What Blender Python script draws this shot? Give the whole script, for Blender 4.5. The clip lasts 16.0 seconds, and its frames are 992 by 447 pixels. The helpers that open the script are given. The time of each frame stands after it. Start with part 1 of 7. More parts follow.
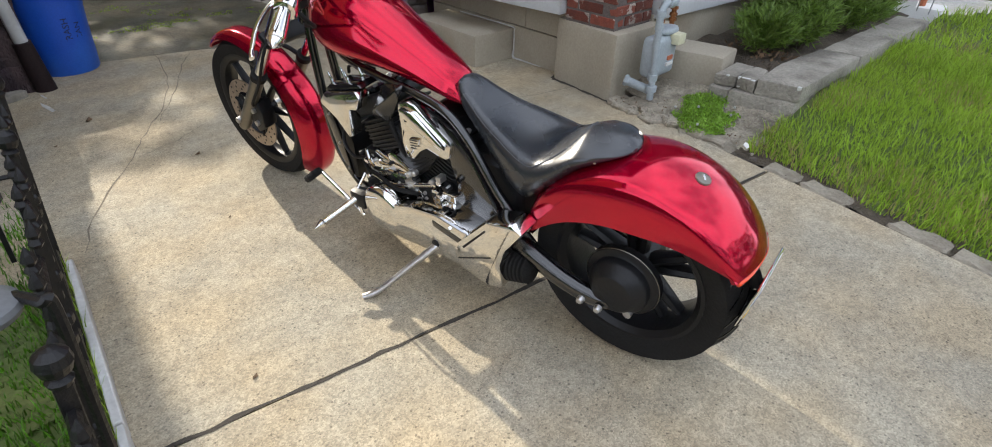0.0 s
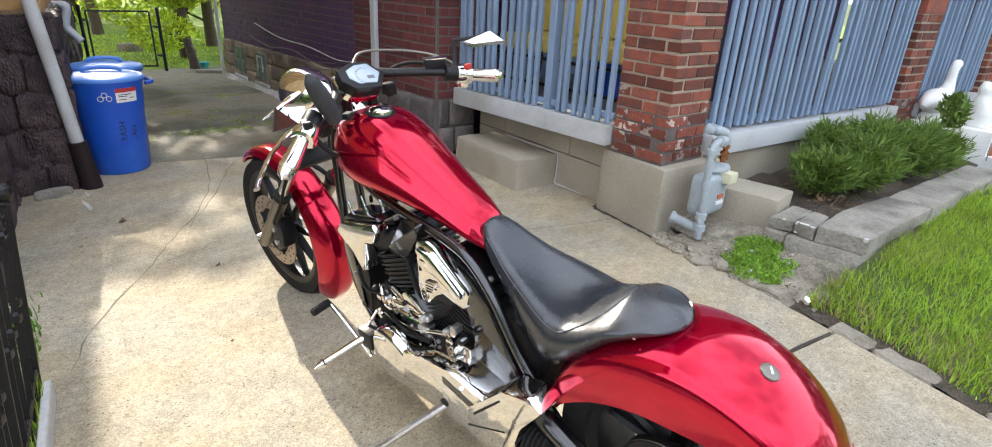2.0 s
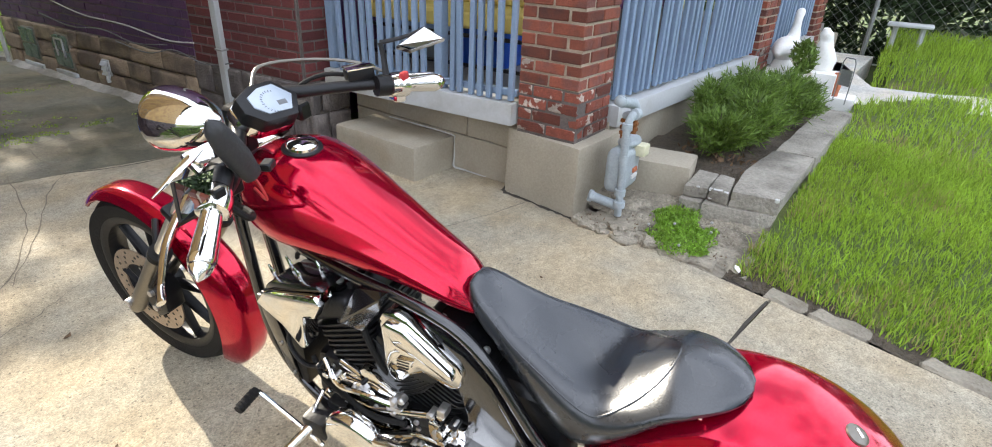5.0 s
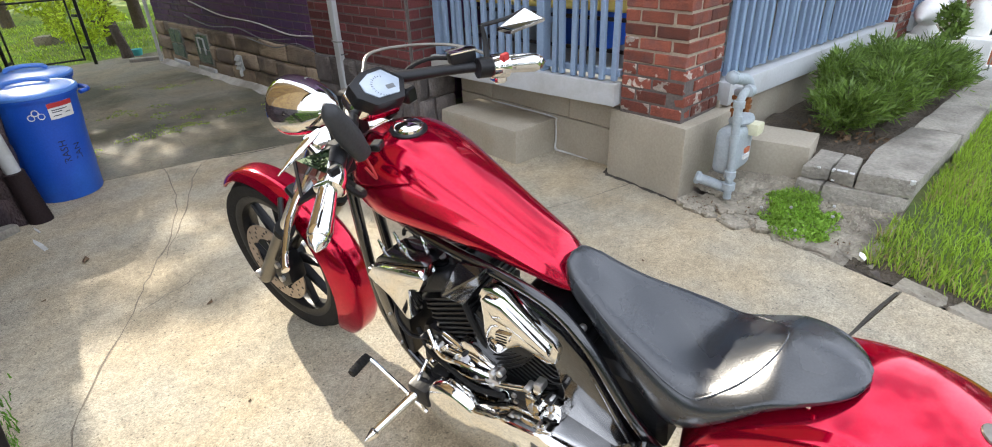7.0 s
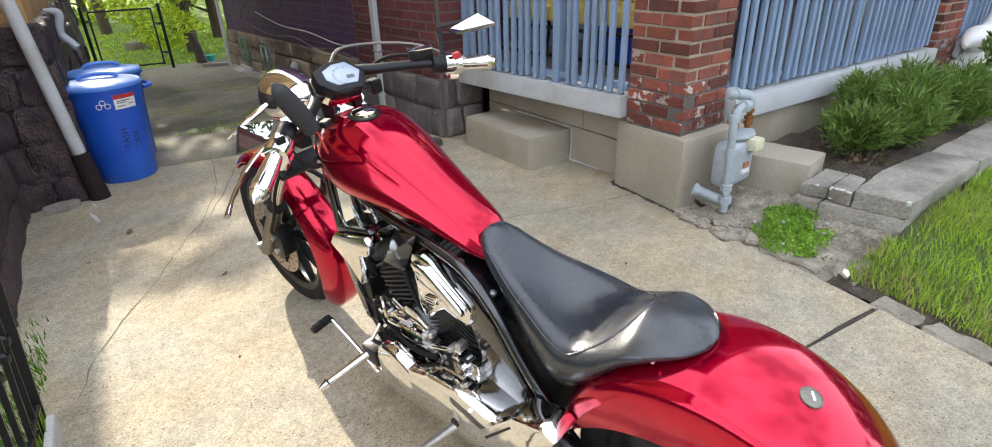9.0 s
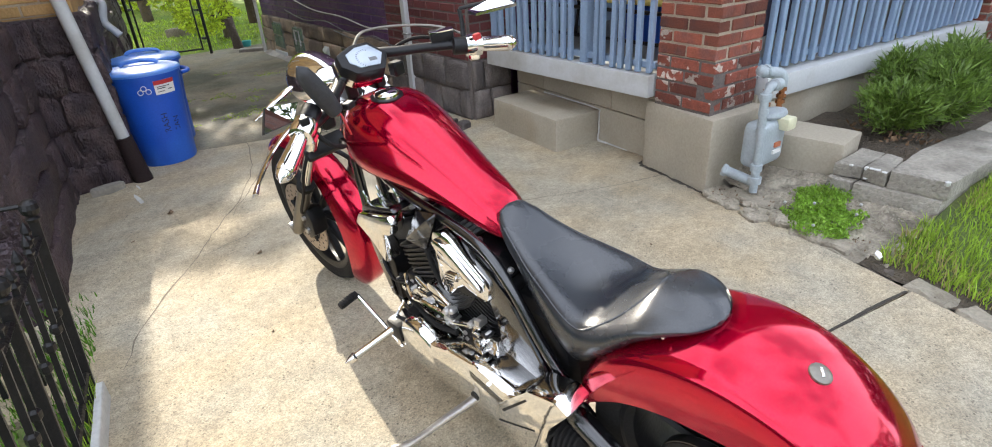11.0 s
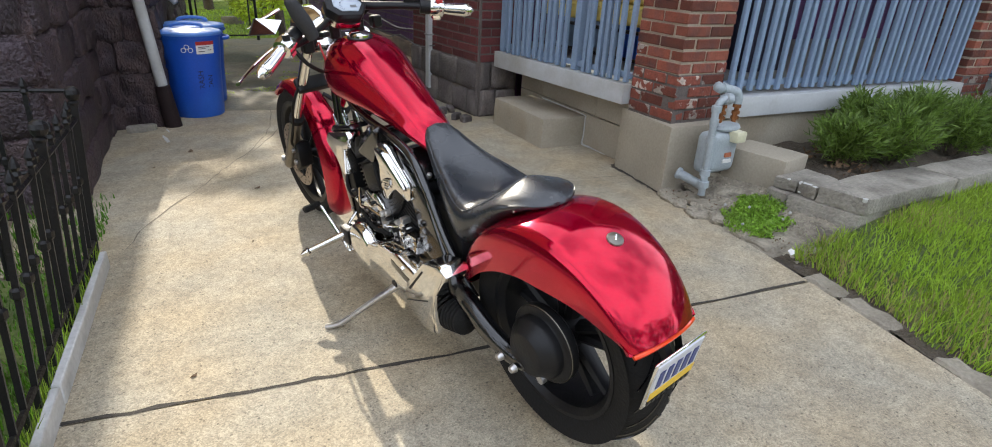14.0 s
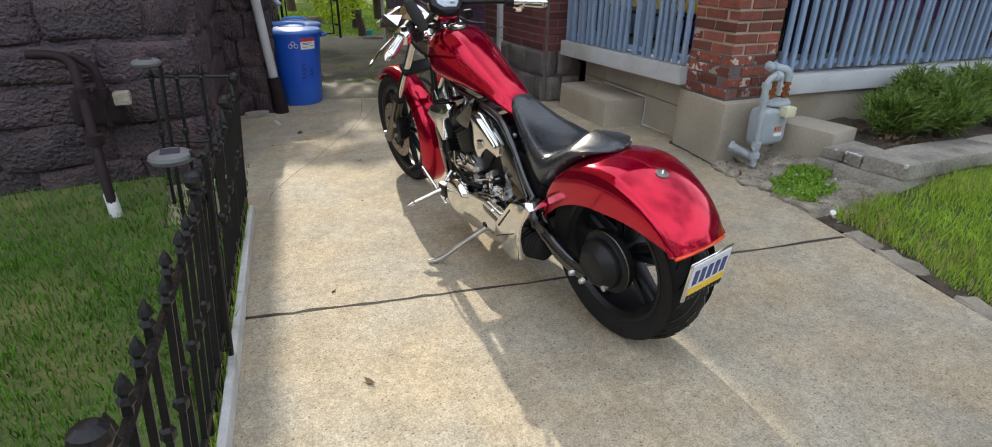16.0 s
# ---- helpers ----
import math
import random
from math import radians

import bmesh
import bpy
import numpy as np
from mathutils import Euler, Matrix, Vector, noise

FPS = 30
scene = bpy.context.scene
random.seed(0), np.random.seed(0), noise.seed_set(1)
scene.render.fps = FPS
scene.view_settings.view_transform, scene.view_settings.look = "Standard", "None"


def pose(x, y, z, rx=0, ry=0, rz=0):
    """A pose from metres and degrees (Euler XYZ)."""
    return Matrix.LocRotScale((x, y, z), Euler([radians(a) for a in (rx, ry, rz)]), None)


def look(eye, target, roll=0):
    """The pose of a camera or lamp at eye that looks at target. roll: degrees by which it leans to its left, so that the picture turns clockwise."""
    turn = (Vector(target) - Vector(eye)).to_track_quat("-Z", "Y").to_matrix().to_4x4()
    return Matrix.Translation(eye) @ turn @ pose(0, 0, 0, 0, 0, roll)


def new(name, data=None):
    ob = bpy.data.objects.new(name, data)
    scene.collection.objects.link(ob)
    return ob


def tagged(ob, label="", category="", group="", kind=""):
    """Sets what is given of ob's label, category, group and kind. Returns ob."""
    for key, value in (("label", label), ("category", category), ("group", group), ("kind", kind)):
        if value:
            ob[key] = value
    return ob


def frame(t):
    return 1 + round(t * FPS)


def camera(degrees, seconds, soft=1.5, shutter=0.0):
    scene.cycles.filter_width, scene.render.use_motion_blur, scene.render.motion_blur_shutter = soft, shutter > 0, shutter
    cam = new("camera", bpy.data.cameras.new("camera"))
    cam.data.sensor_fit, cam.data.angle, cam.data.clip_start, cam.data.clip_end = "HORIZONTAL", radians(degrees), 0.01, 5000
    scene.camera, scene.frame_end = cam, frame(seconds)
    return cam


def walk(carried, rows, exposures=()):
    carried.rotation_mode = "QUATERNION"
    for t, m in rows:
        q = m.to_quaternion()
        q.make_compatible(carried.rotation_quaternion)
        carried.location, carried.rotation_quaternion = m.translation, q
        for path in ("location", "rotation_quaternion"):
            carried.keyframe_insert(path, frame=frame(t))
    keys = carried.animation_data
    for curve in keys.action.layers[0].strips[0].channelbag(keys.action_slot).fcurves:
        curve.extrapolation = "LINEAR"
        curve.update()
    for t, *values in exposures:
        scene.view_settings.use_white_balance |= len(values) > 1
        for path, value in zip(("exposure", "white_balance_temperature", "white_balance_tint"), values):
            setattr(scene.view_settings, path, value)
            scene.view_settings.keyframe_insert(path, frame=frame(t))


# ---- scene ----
cam = camera(81.3, 16.0, 1.0)
PATH = [
    (0, (-0.03, -0.043, 1.374), (1.183, 1.109, 0.279), 1.1),
    (0.5, (-0.041, -0.036, 1.381), (1.214, 1.153, 0.375), 2.0),
    (1, (-0.034, -0.013, 1.387), (1.267, 1.251, 0.545), 3.3),
    (1.5, (0.035, 0.027, 1.381), (1.328, 1.323, 0.575), 3.3),
    (2, (0.185, 0.114, 1.381), (1.41, 1.494, 0.611), 3.1),
    (2.5, (0.266, 0.272, 1.363), (1.458, 1.664, 0.564), 2.3),
    (3, (0.25, 0.522, 1.393), (1.573, 1.747, 0.527), 2.6),
    (3.5, (0.242, 0.604, 1.431), (1.701, 1.655, 0.554), 2.2),
    (4, (0.254, 0.616, 1.448), (1.745, 1.616, 0.567), 2.3),
    (4.2, (0.256, 0.611, 1.447), (1.759, 1.592, 0.566), 2.5),
    (6.3, (0.271, 0.584, 1.447), (1.681, 1.645, 0.505), -0.9),
    (6.5, (0.266, 0.579, 1.444), (1.625, 1.706, 0.505), -1.5),
    (7, (0.251, 0.573, 1.443), (1.509, 1.817, 0.51), -2.4),
    (7.5, (0.242, 0.555, 1.445), (1.485, 1.83, 0.535), -2.0),
    (8, (0.261, 0.492, 1.444), (1.508, 1.773, 0.547), -2.4),
    (8.5, (0.312, 0.317, 1.413), (1.518, 1.695, 0.608), -1.4),
    (9, (0.35, 0.205, 1.414), (1.481, 1.606, 0.545), -1.8),
    (9.2, (0.361, 0.193, 1.415), (1.458, 1.587, 0.491), -2.0),
    (11.5, (0.36, 0.148, 1.416), (1.382, 1.614, 0.518), -3.5),
    (12, (0.34, 0.136, 1.412), (1.377, 1.624, 0.569), -3.8),
    (12.5, (0.328, 0.113, 1.402), (1.37, 1.61, 0.58), -3.3),
    (13, (0.31, 0.021, 1.36), (1.378, 1.533, 0.604), -1.8),
    (13.5, (0.288, -0.183, 1.34), (1.34, 1.304, 0.514), 1.0),
    (14, (0.353, -0.432, 1.262), (1.334, 1.105, 0.442), 3.1),
    (14.5, (0.352, -0.606, 1.286), (1.165, 1.006, 0.426), 3.1),
    (15, (0.206, -0.708, 1.281), (0.988, 0.918, 0.418), 0.9),
    (15.5, (0.047, -0.769, 1.277), (0.828, 0.858, 0.414), -0.2),
    (16, (0.049, -0.844, 1.293), (0.844, 0.786, 0.449), 0.7),
]
BRIGHT = [(0, 0.43), (1, 0.78), (2, 1.02), (3, 1.02), (8, 1.00), (9, 0.94), (12.5, 1.03), (13.5, 0.70), (14.5, 0.39), (16, 0.32)]
walk(cam, [(t, look(eye, target, roll)) for t, eye, target, roll in PATH], BRIGHT)

# ---- world, sun ----
SUN_AZ, SUN_EL = 6.8, 31.0      # degrees from +y towards +x, and above the horizon
world = bpy.data.worlds.new("world")
scene.world = world
world.use_nodes = True
wn = world.node_tree.nodes
wl = world.node_tree.links
wn.clear()
w_out = wn.new("ShaderNodeOutputWorld")
w_bg = wn.new("ShaderNodeBackground")
w_sky = wn.new("ShaderNodeTexSky")
w_sky.sky_type = "NISHITA"
w_sky.sun_disc = False
w_sky.sun_elevation = radians(SUN_EL)
w_sky.sun_rotation = radians(SUN_AZ)
w_coord = wn.new("ShaderNodeTexCoord")
w_cloud = wn.new("ShaderNodeTexNoise")
w_cloud.inputs["Scale"].default_value = 2.2
w_cloud.inputs["Detail"].default_value = 4.0
w_cloud.inputs["Roughness"].default_value = 0.58
w_ramp = wn.new("ShaderNodeValToRGB")
w_ramp.color_ramp.elements[0].position = 0.37
w_ramp.color_ramp.elements[0].color = (0.30, 0.30, 0.30, 1)
w_ramp.color_ramp.elements[1].position = 0.55
w_ramp.color_ramp.elements[1].color = (1, 1, 1, 1)
w_mix = wn.new("ShaderNodeMix")
w_mix.data_type = "RGBA"
w_mix.inputs["B"].default_value = (13.2, 14.2, 16.4, 1)
wl.new(w_coord.outputs["Generated"], w_cloud.inputs["Vector"])
wl.new(w_cloud.outputs["Fac"], w_ramp.inputs["Fac"])
wl.new(w_ramp.outputs["Color"], w_mix.inputs["Factor"])
wl.new(w_sky.outputs["Color"], w_mix.inputs["A"])
wl.new(w_mix.outputs["Result"], w_bg.inputs["Color"])
w_bg.inputs["Strength"].default_value = 0.108
wl.new(w_bg.outputs["Background"], w_out.inputs["Surface"])

sun_data = bpy.data.lights.new("sun", "SUN")
sun_data.energy = 4.15
sun_data.angle = radians(0.6)
sun_data.color = (1.0, 0.92, 0.78)
sun = new("sun", sun_data)
sun_way = Vector((math.sin(radians(SUN_AZ)) * math.cos(radians(SUN_EL)), math.cos(radians(SUN_AZ)) * math.cos(radians(SUN_EL)), math.sin(radians(SUN_EL))))
sun.matrix_world = look(sun_way * 40, (0, 0, 0))


# ---- materials ----
def mat(name, base, rough=0.6, metal=0.0, var=0.12, scale=8.0, fine=90.0, bump=0.15, coat=0.0, spec=0.5, second=None, mask=(0.45, 0.62), per=0.0, depth=0.01, island=False):
    """A surface with grain and stains at two scales; second: a second colour in blotches; per: brightness spread from piece to piece."""
    m = bpy.data.materials.new(name)
    m.use_nodes = True
    n, l = m.node_tree.nodes, m.node_tree.links
    b = n["Principled BSDF"]
    b.inputs["Roughness"].default_value = rough
    b.inputs["Metallic"].default_value = metal
    b.inputs["Specular IOR Level"].default_value = spec
    b.inputs["Coat Weight"].default_value = coat
    b.inputs["Coat Roughness"].default_value = 0.03
    tc = n.new("ShaderNodeTexCoord")
    where = tc.outputs["Object"]
    if per and not island:
        who = n.new("ShaderNodeObjectInfo")
        far = n.new("ShaderNodeMath")
        far.operation = "MULTIPLY"
        far.inputs[1].default_value = 37.0
        l.new(who.outputs["Random"], far.inputs[0])
        shift = n.new("ShaderNodeVectorMath")
        l.new(where, shift.inputs[0])
        l.new(far.outputs[0], shift.inputs[1])
        where = shift.outputs["Vector"]
    big, small = n.new("ShaderNodeTexNoise"), n.new("ShaderNodeTexNoise")
    big.inputs["Scale"].default_value, small.inputs["Scale"].default_value = scale, fine
    big.inputs["Detail"].default_value, small.inputs["Detail"].default_value = 5.0, 3.0
    l.new(where, big.inputs["Vector"])
    l.new(where, small.inputs["Vector"])
    add = n.new("ShaderNodeMath")
    add.operation = "ADD"
    l.new(big.outputs["Fac"], add.inputs[0])
    l.new(small.outputs["Fac"], add.inputs[1])
    span = n.new("ShaderNodeMapRange")
    span.inputs["From Min"].default_value, span.inputs["From Max"].default_value = 0.65, 1.35
    span.inputs["To Min"].default_value, span.inputs["To Max"].default_value = 1.0 - var, 1.0 + var
    l.new(add.outputs[0], span.inputs["Value"])
    val = span.outputs["Result"]
    if per:
        info = n.new("ShaderNodeNewGeometry" if island else "ShaderNodeObjectInfo")
        pr = n.new("ShaderNodeMapRange")
        pr.inputs["To Min"].default_value, pr.inputs["To Max"].default_value = 1.0 - per, 1.0 + per
        l.new(info.outputs["Random Per Island" if island else "Random"], pr.inputs["Value"])
        mul = n.new("ShaderNodeMath")
        mul.operation = "MULTIPLY"
        l.new(val, mul.inputs[0])
        l.new(pr.outputs["Result"], mul.inputs[1])
        val = mul.outputs[0]
    col = None
    if second:
        st = n.new("ShaderNodeTexNoise")
        st.inputs["Scale"].default_value, st.inputs["Detail"].default_value = scale * 0.55, 7.0
        l.new(where, st.inputs["Vector"])
        rp = n.new("ShaderNodeMapRange")
        rp.inputs["From Min"].default_value, rp.inputs["From Max"].default_value = mask
        l.new(st.outputs["Fac"], rp.inputs["Value"])
        mx = n.new("ShaderNodeMix")
        mx.data_type = "RGBA"
        mx.inputs["A"].default_value, mx.inputs["B"].default_value = (*base, 1), (*second, 1)
        l.new(rp.outputs["Result"], mx.inputs["Factor"])
        col = mx.outputs["Result"]
    tone = n.new("ShaderNodeVectorMath")
    tone.operation = "SCALE"
    tone.inputs[0].default_value = base
    if col:
        l.new(col, tone.inputs[0])
    l.new(val, tone.inputs["Scale"])
    l.new(tone.outputs["Vector"], b.inputs["Base Color"])
    if rough > 0.02:
        rr = n.new("ShaderNodeMapRange")
        rr.inputs["To Min"].default_value, rr.inputs["To Max"].default_value = rough * 0.82, min(1.0, rough * 1.18)
        l.new(big.outputs["Fac"], rr.inputs["Value"])
        l.new(rr.outputs["Result"], b.inputs["Roughness"])
    if bump:
        bp = n.new("ShaderNodeBump")
        bp.inputs["Strength"].default_value, bp.inputs["Distance"].default_value = bump, depth
        l.new(add.outputs[0], bp.inputs["Height"])
        l.new(bp.outputs["Normal"], b.inputs["Normal"])
    return m


def concrete(name, base, dark, speck=0.5, stain=(0.5, 0.75)):
    """Old exposed-aggregate concrete: fine grit, scattered dark pits, warm and grey patches."""
    m = mat(name, base, 0.8, 0, 0.10, 1.3, 160, 0.10, second=dark, mask=stain)
    n, l = m.node_tree.nodes, m.node_tree.links
    b = n["Principled BSDF"]
    tc = n.new("ShaderNodeTexCoord")

    def ramp(socket, a0, a1, b0, b1):
        r = n.new("ShaderNodeMapRange")
        for key, v in (("From Min", a0), ("From Max", a1), ("To Min", b0), ("To Max", b1)):
            r.inputs[key].default_value = v
        l.new(socket, r.inputs["Value"])
        return r.outputs["Result"]

    def times(p, q):
        k = n.new("ShaderNodeMath")
        k.operation = "MULTIPLY"
        l.new(p, k.inputs[0])
        l.new(q, k.inputs[1])
        return k.outputs[0]

    def grit(scale):
        v = n.new("ShaderNodeTexVoronoi")
        v.inputs["Scale"].default_value = scale
        l.new(tc.outputs["Object"], v.inputs["Vector"])
        sp = n.new("ShaderNodeSeparateColor")
        l.new(v.outputs["Color"], sp.inputs["Color"])
        return v, sp

    def cloud(scale, detail):
        v = n.new("ShaderNodeTexNoise")
        v.inputs["Scale"].default_value, v.inputs["Detail"].default_value = scale, detail
        l.new(tc.outputs["Object"], v.inputs["Vector"])
        return v.outputs["Fac"]

    fine, fine_c = grit(210)
    pit, pit_c = grit(95)
    val = times(ramp(fine_c.outputs["Red"], 0, 1, 1 - speck, 1 + speck * 0.8), ramp(cloud(7, 8), 0.3, 0.7, 0.86, 1.12))
    dark_pit = n.new("ShaderNodeMath")
    dark_pit.operation = "MAXIMUM"
    l.new(ramp(pit_c.outputs["Green"], 0.06, 0.10, 0.52, 1.0), dark_pit.inputs[0])
    l.new(ramp(pit.outputs["Distance"], 0.22, 0.42, 0.0, 1.0), dark_pit.inputs[1])
    val = times(val, dark_pit.outputs[0])
    val = times(val, ramp(cloud(28, 4), 0.35, 0.65, 0.92, 1.07))
    warm = n.new("ShaderNodeMix")
    warm.data_type = "RGBA"
    warm.inputs["A"].default_value, warm.inputs["B"].default_value = (1.05, 0.99, 0.90, 1), (0.96, 0.99, 1.03, 1)
    l.new(ramp(cloud(2.2, 5), 0.38, 0.62, 0, 1), warm.inputs["Factor"])
    tint = n.new("ShaderNodeVectorMath")
    tint.operation = "MULTIPLY"
    l.new(b.inputs["Base Color"].links[0].from_socket, tint.inputs[0])
    l.new(warm.outputs["Result"], tint.inputs[1])
    sc = n.new("ShaderNodeVectorMath")
    sc.operation = "SCALE"
    l.new(tint.outputs["Vector"], sc.inputs[0])
    l.new(val, sc.inputs["Scale"])
    l.new(sc.outputs["Vector"], b.inputs["Base Color"])
    bp = n.new("ShaderNodeBump")
    bp.inputs["Strength"].default_value, bp.inputs["Distance"].default_value = 0.45, 0.003
    l.new(fine.outputs["Distance"], bp.inputs["Height"])
    l.new(b.inputs["Normal"].links[0].from_socket, bp.inputs["Normal"])
    l.new(bp.outputs["Normal"], b.inputs["Normal"])
    return m


def leafy(name, base, per=0.35, rough=0.5, glow=0.35, island=True):
    """Leaves and blades: a little light passes through them."""
    m = mat(name, base, rough, 0, 0.25, 3.0, 40, 0.0, per=per, island=island)
    b = m.node_tree.nodes["Principled BSDF"]
    tr = m.node_tree.nodes.new("ShaderNodeBsdfTranslucent")
    mix = m.node_tree.nodes.new("ShaderNodeMixShader")
    mix.inputs["Fac"].default_value = glow
    l = m.node_tree.links
    l.new(b.inputs["Base Color"].links[0].from_socket, tr.inputs["Color"])
    l.new(b.outputs["BSDF"], mix.inputs[1])
    l.new(tr.outputs["BSDF"], mix.inputs[2])
    l.new(mix.outputs["Shader"], m.node_tree.nodes["Material Output"].inputs["Surface"])
    return m


M = {}
M["slab"] = concrete("driveway_concrete", (0.392, 0.338, 0.245), (0.305, 0.265, 0.195), 0.30)
# mossy stained concrete, its tone also lowered for the shade between the houses
M["slab_old"] = concrete("mossy_shaded_concrete", (0.25, 0.222, 0.165), (0.105, 0.097, 0.066), 0.30, (0.47, 0.58))
M["crack"] = mat("crack_dirt", (0.19, 0.160, 0.118), 0.95, 0, 0.4, 20, 120, 0.3)
M["joint"] = mat("joint_dirt", (0.045, 0.038, 0.030), 0.95, 0, 0.4, 20, 120, 0.4)
M["cast"] = mat("cast_concrete", (0.36, 0.32, 0.25), 0.85, 0, 0.14, 3.0, 70, 0.25, second=(0.30, 0.25, 0.18), mask=(0.5, 0.7))
M["edging_cement"] = mat("pale_cement", (0.42, 0.39, 0.35), 0.9, 0, 0.25, 7.0, 70, 0.5, second=(0.26, 0.235, 0.20))
M["cement"] = mat("grey_cement", (0.32, 0.295, 0.25), 0.9, 0, 0.28, 6.0, 60, 0.7, second=(0.17, 0.155, 0.13), depth=0.02)
M["rubble"] = mat("broken_concrete", (0.36, 0.32, 0.25), 0.95, 0, 0.35, 11.0, 60, 1.0, second=(0.15, 0.13, 0.10), mask=(0.42, 0.62), depth=0.02)
M["kerb"] = mat("worn_kerb_concrete", (0.31, 0.275, 0.215), 0.92, 0, 0.22, 9, 70, 0.6, second=(0.20, 0.175, 0.135), mask=(0.45, 0.65), depth=0.02)
M["oldbrick"] = mat("dark_worn_brick", (0.12, 0.095, 0.08), 0.92, 0, 0.3, 14, 80, 0.6, second=(0.06, 0.05, 0.042))
M["soil"] = mat("dark_soil", (0.085, 0.066, 0.046), 0.98, 0, 0.5, 9.0, 70, 1.0, depth=0.03)
M["turf"] = mat("turf_soil", (0.075, 0.105, 0.024), 0.98, 0, 0.4, 4.0, 60, 0.6, second=(0.16, 0.14, 0.05), mask=(0.5, 0.75))
M["grass"] = leafy("grass_blades", (0.34, 0.49, 0.055), 0.42, 0.6, 0.5)
M["backlawn"] = mat("mown_grass", (0.13, 0.21, 0.025), 0.95, 0, 0.35, 3.0, 70, 0.5, second=(0.24, 0.29, 0.04), mask=(0.45, 0.7))
M["turquoise"] = mat("turquoise_glaze", (0.05, 0.36, 0.33), 0.4, 0, 0.1, 8, 90, 0.05)
# richer green for the left lawn, with its shade put into the colour
M["grass_shade"] = leafy("lush_shaded_grass_blades", (0.085, 0.22, 0.012), 0.6, 0.5, 0.4)
M["clover"] = leafy("clover_leaves", (0.25, 0.42, 0.055), 0.35, 0.5, 0.4)
M["shrub"] = leafy("shrub_leaves", (0.145, 0.23, 0.040), 0.4, 0.55, 0.35)
M["tree"] = leafy("tree_leaves", (0.44, 0.54, 0.05), 0.45, 0.5, 0.7)
M["darktree"] = leafy("conifer_leaves", (0.03, 0.055, 0.018), 0.5, 0.6, 0.3)
M["bark"] = mat("bark", (0.09, 0.07, 0.05), 0.95, 0, 0.4, 14, 60, 1.0, depth=0.02)
M["brick"] = mat("red_brick", (0.21, 0.060, 0.036), 0.88, 0, 0.28, 16, 120, 0.6, second=(0.14, 0.055, 0.045), mask=(0.46, 0.66), per=0.5)
M["brick_pale"] = mat("paint_spattered_brick", (0.18, 0.050, 0.032), 0.88, 0, 0.3, 26, 120, 0.6, second=(0.40, 0.34, 0.29), mask=(0.56, 0.60), per=0.45)
M["mortar"] = mat("mortar", (0.34, 0.28, 0.21), 0.95, 0, 0.2, 10, 90, 0.5)
M["mortar_dark"] = mat("dark_mortar", (0.13, 0.11, 0.10), 0.95, 0, 0.3, 10, 90, 0.5)
# dark brick; part of the purple is lens flare and sheen put into the colour
M["wallbrick"] = mat("dark_painted_brick_flare", (0.115, 0.043, 0.125), 0.6, 0, 0.3, 5, 90, 0.5, second=(0.075, 0.036, 0.11), per=0.3)
M["wallbrick_red"] = mat("dull_red_brick", (0.12, 0.030, 0.030), 0.75, 0, 0.3, 5, 90, 0.5, per=0.35)
M["foundation"] = mat("sandstone_block", (0.32, 0.245, 0.17), 0.95, 0, 0.3, 6, 60, 0.9, second=(0.15, 0.115, 0.09), per=0.3, depth=0.02)
M["foundation_dark"] = mat("dark_painted_stone", (0.105, 0.090, 0.086), 0.85, 0, 0.3, 6, 60, 0.9, second=(0.18, 0.155, 0.14), per=0.3, depth=0.02)
M["stone"] = mat("brown_painted_stone", (0.045, 0.030, 0.037), 0.60, 0, 0.3, 7, 45, 1.0, second=(0.080, 0.052, 0.053), per=0.22, depth=0.03)
M["yellow"] = mat("yellow_brick", (0.46, 0.29, 0.11), 0.85, 0, 0.2, 6, 80, 0.4, second=(0.36, 0.22, 0.09), per=0.2)
M["white"] = mat("white_paint", (0.47, 0.485, 0.49), 0.5, 0, 0.07, 5, 60, 0.12, second=(0.36, 0.35, 0.32), mask=(0.55, 0.72))
M["whitewash"] = mat("whitewashed_masonry", (0.8, 0.79, 0.76), 0.8, 0, 0.07, 5, 60, 0.3)
M["blue"] = mat("blue_grey_paint", (0.20, 0.275, 0.385), 0.5, 0, 0.1, 5, 60, 0.12, per=0.05)
M["porchfloor"] = mat("grey_floor_paint", (0.26, 0.26, 0.25), 0.6, 0, 0.12, 4, 60, 0.1)
M["cushion"] = mat("yellow_cloth", (0.62, 0.50, 0.14), 0.85, 0, 0.1, 6, 200, 0.3)
M["black"] = mat("black_metal_paint", (0.008, 0.0075, 0.008), 0.42, 0, 0.3, 12, 80, 0.25, spec=0.35)
M["grime"] = mat("grey_plastic", (0.12, 0.125, 0.13), 0.45, 0, 0.15, 12, 90, 0.1)
M["edging"] = mat("white_plastic_edging", (0.55, 0.55, 0.53), 0.6, 0, 0.15, 10, 60, 0.2, second=(0.3, 0.29, 0.26), mask=(0.55, 0.75))
M["gas"] = mat("grey_gas_paint", (0.33, 0.375, 0.40), 0.5, 0, 0.14, 14, 80, 0.25, second=(0.26, 0.29, 0.31), mask=(0.55, 0.75))
M["rust"] = mat("rusty_brass", (0.24, 0.09, 0.025), 0.7, 0.3, 0.4, 30, 90, 0.5)
M["dial"] = mat("yellowed_plastic", (0.62, 0.60, 0.42), 0.45, 0, 0.1, 10, 60, 0.1)
M["pipe"] = mat("brown_painted_pipe", (0.020, 0.012, 0.013), 0.7, 0, 0.2, 12, 80, 0.3, spec=0.25)
M["bin"] = mat("blue_polyethylene", (0.012, 0.09, 0.52), 0.42, 0, 0.1, 5, 90, 0.1, second=(0.02, 0.12, 0.55))
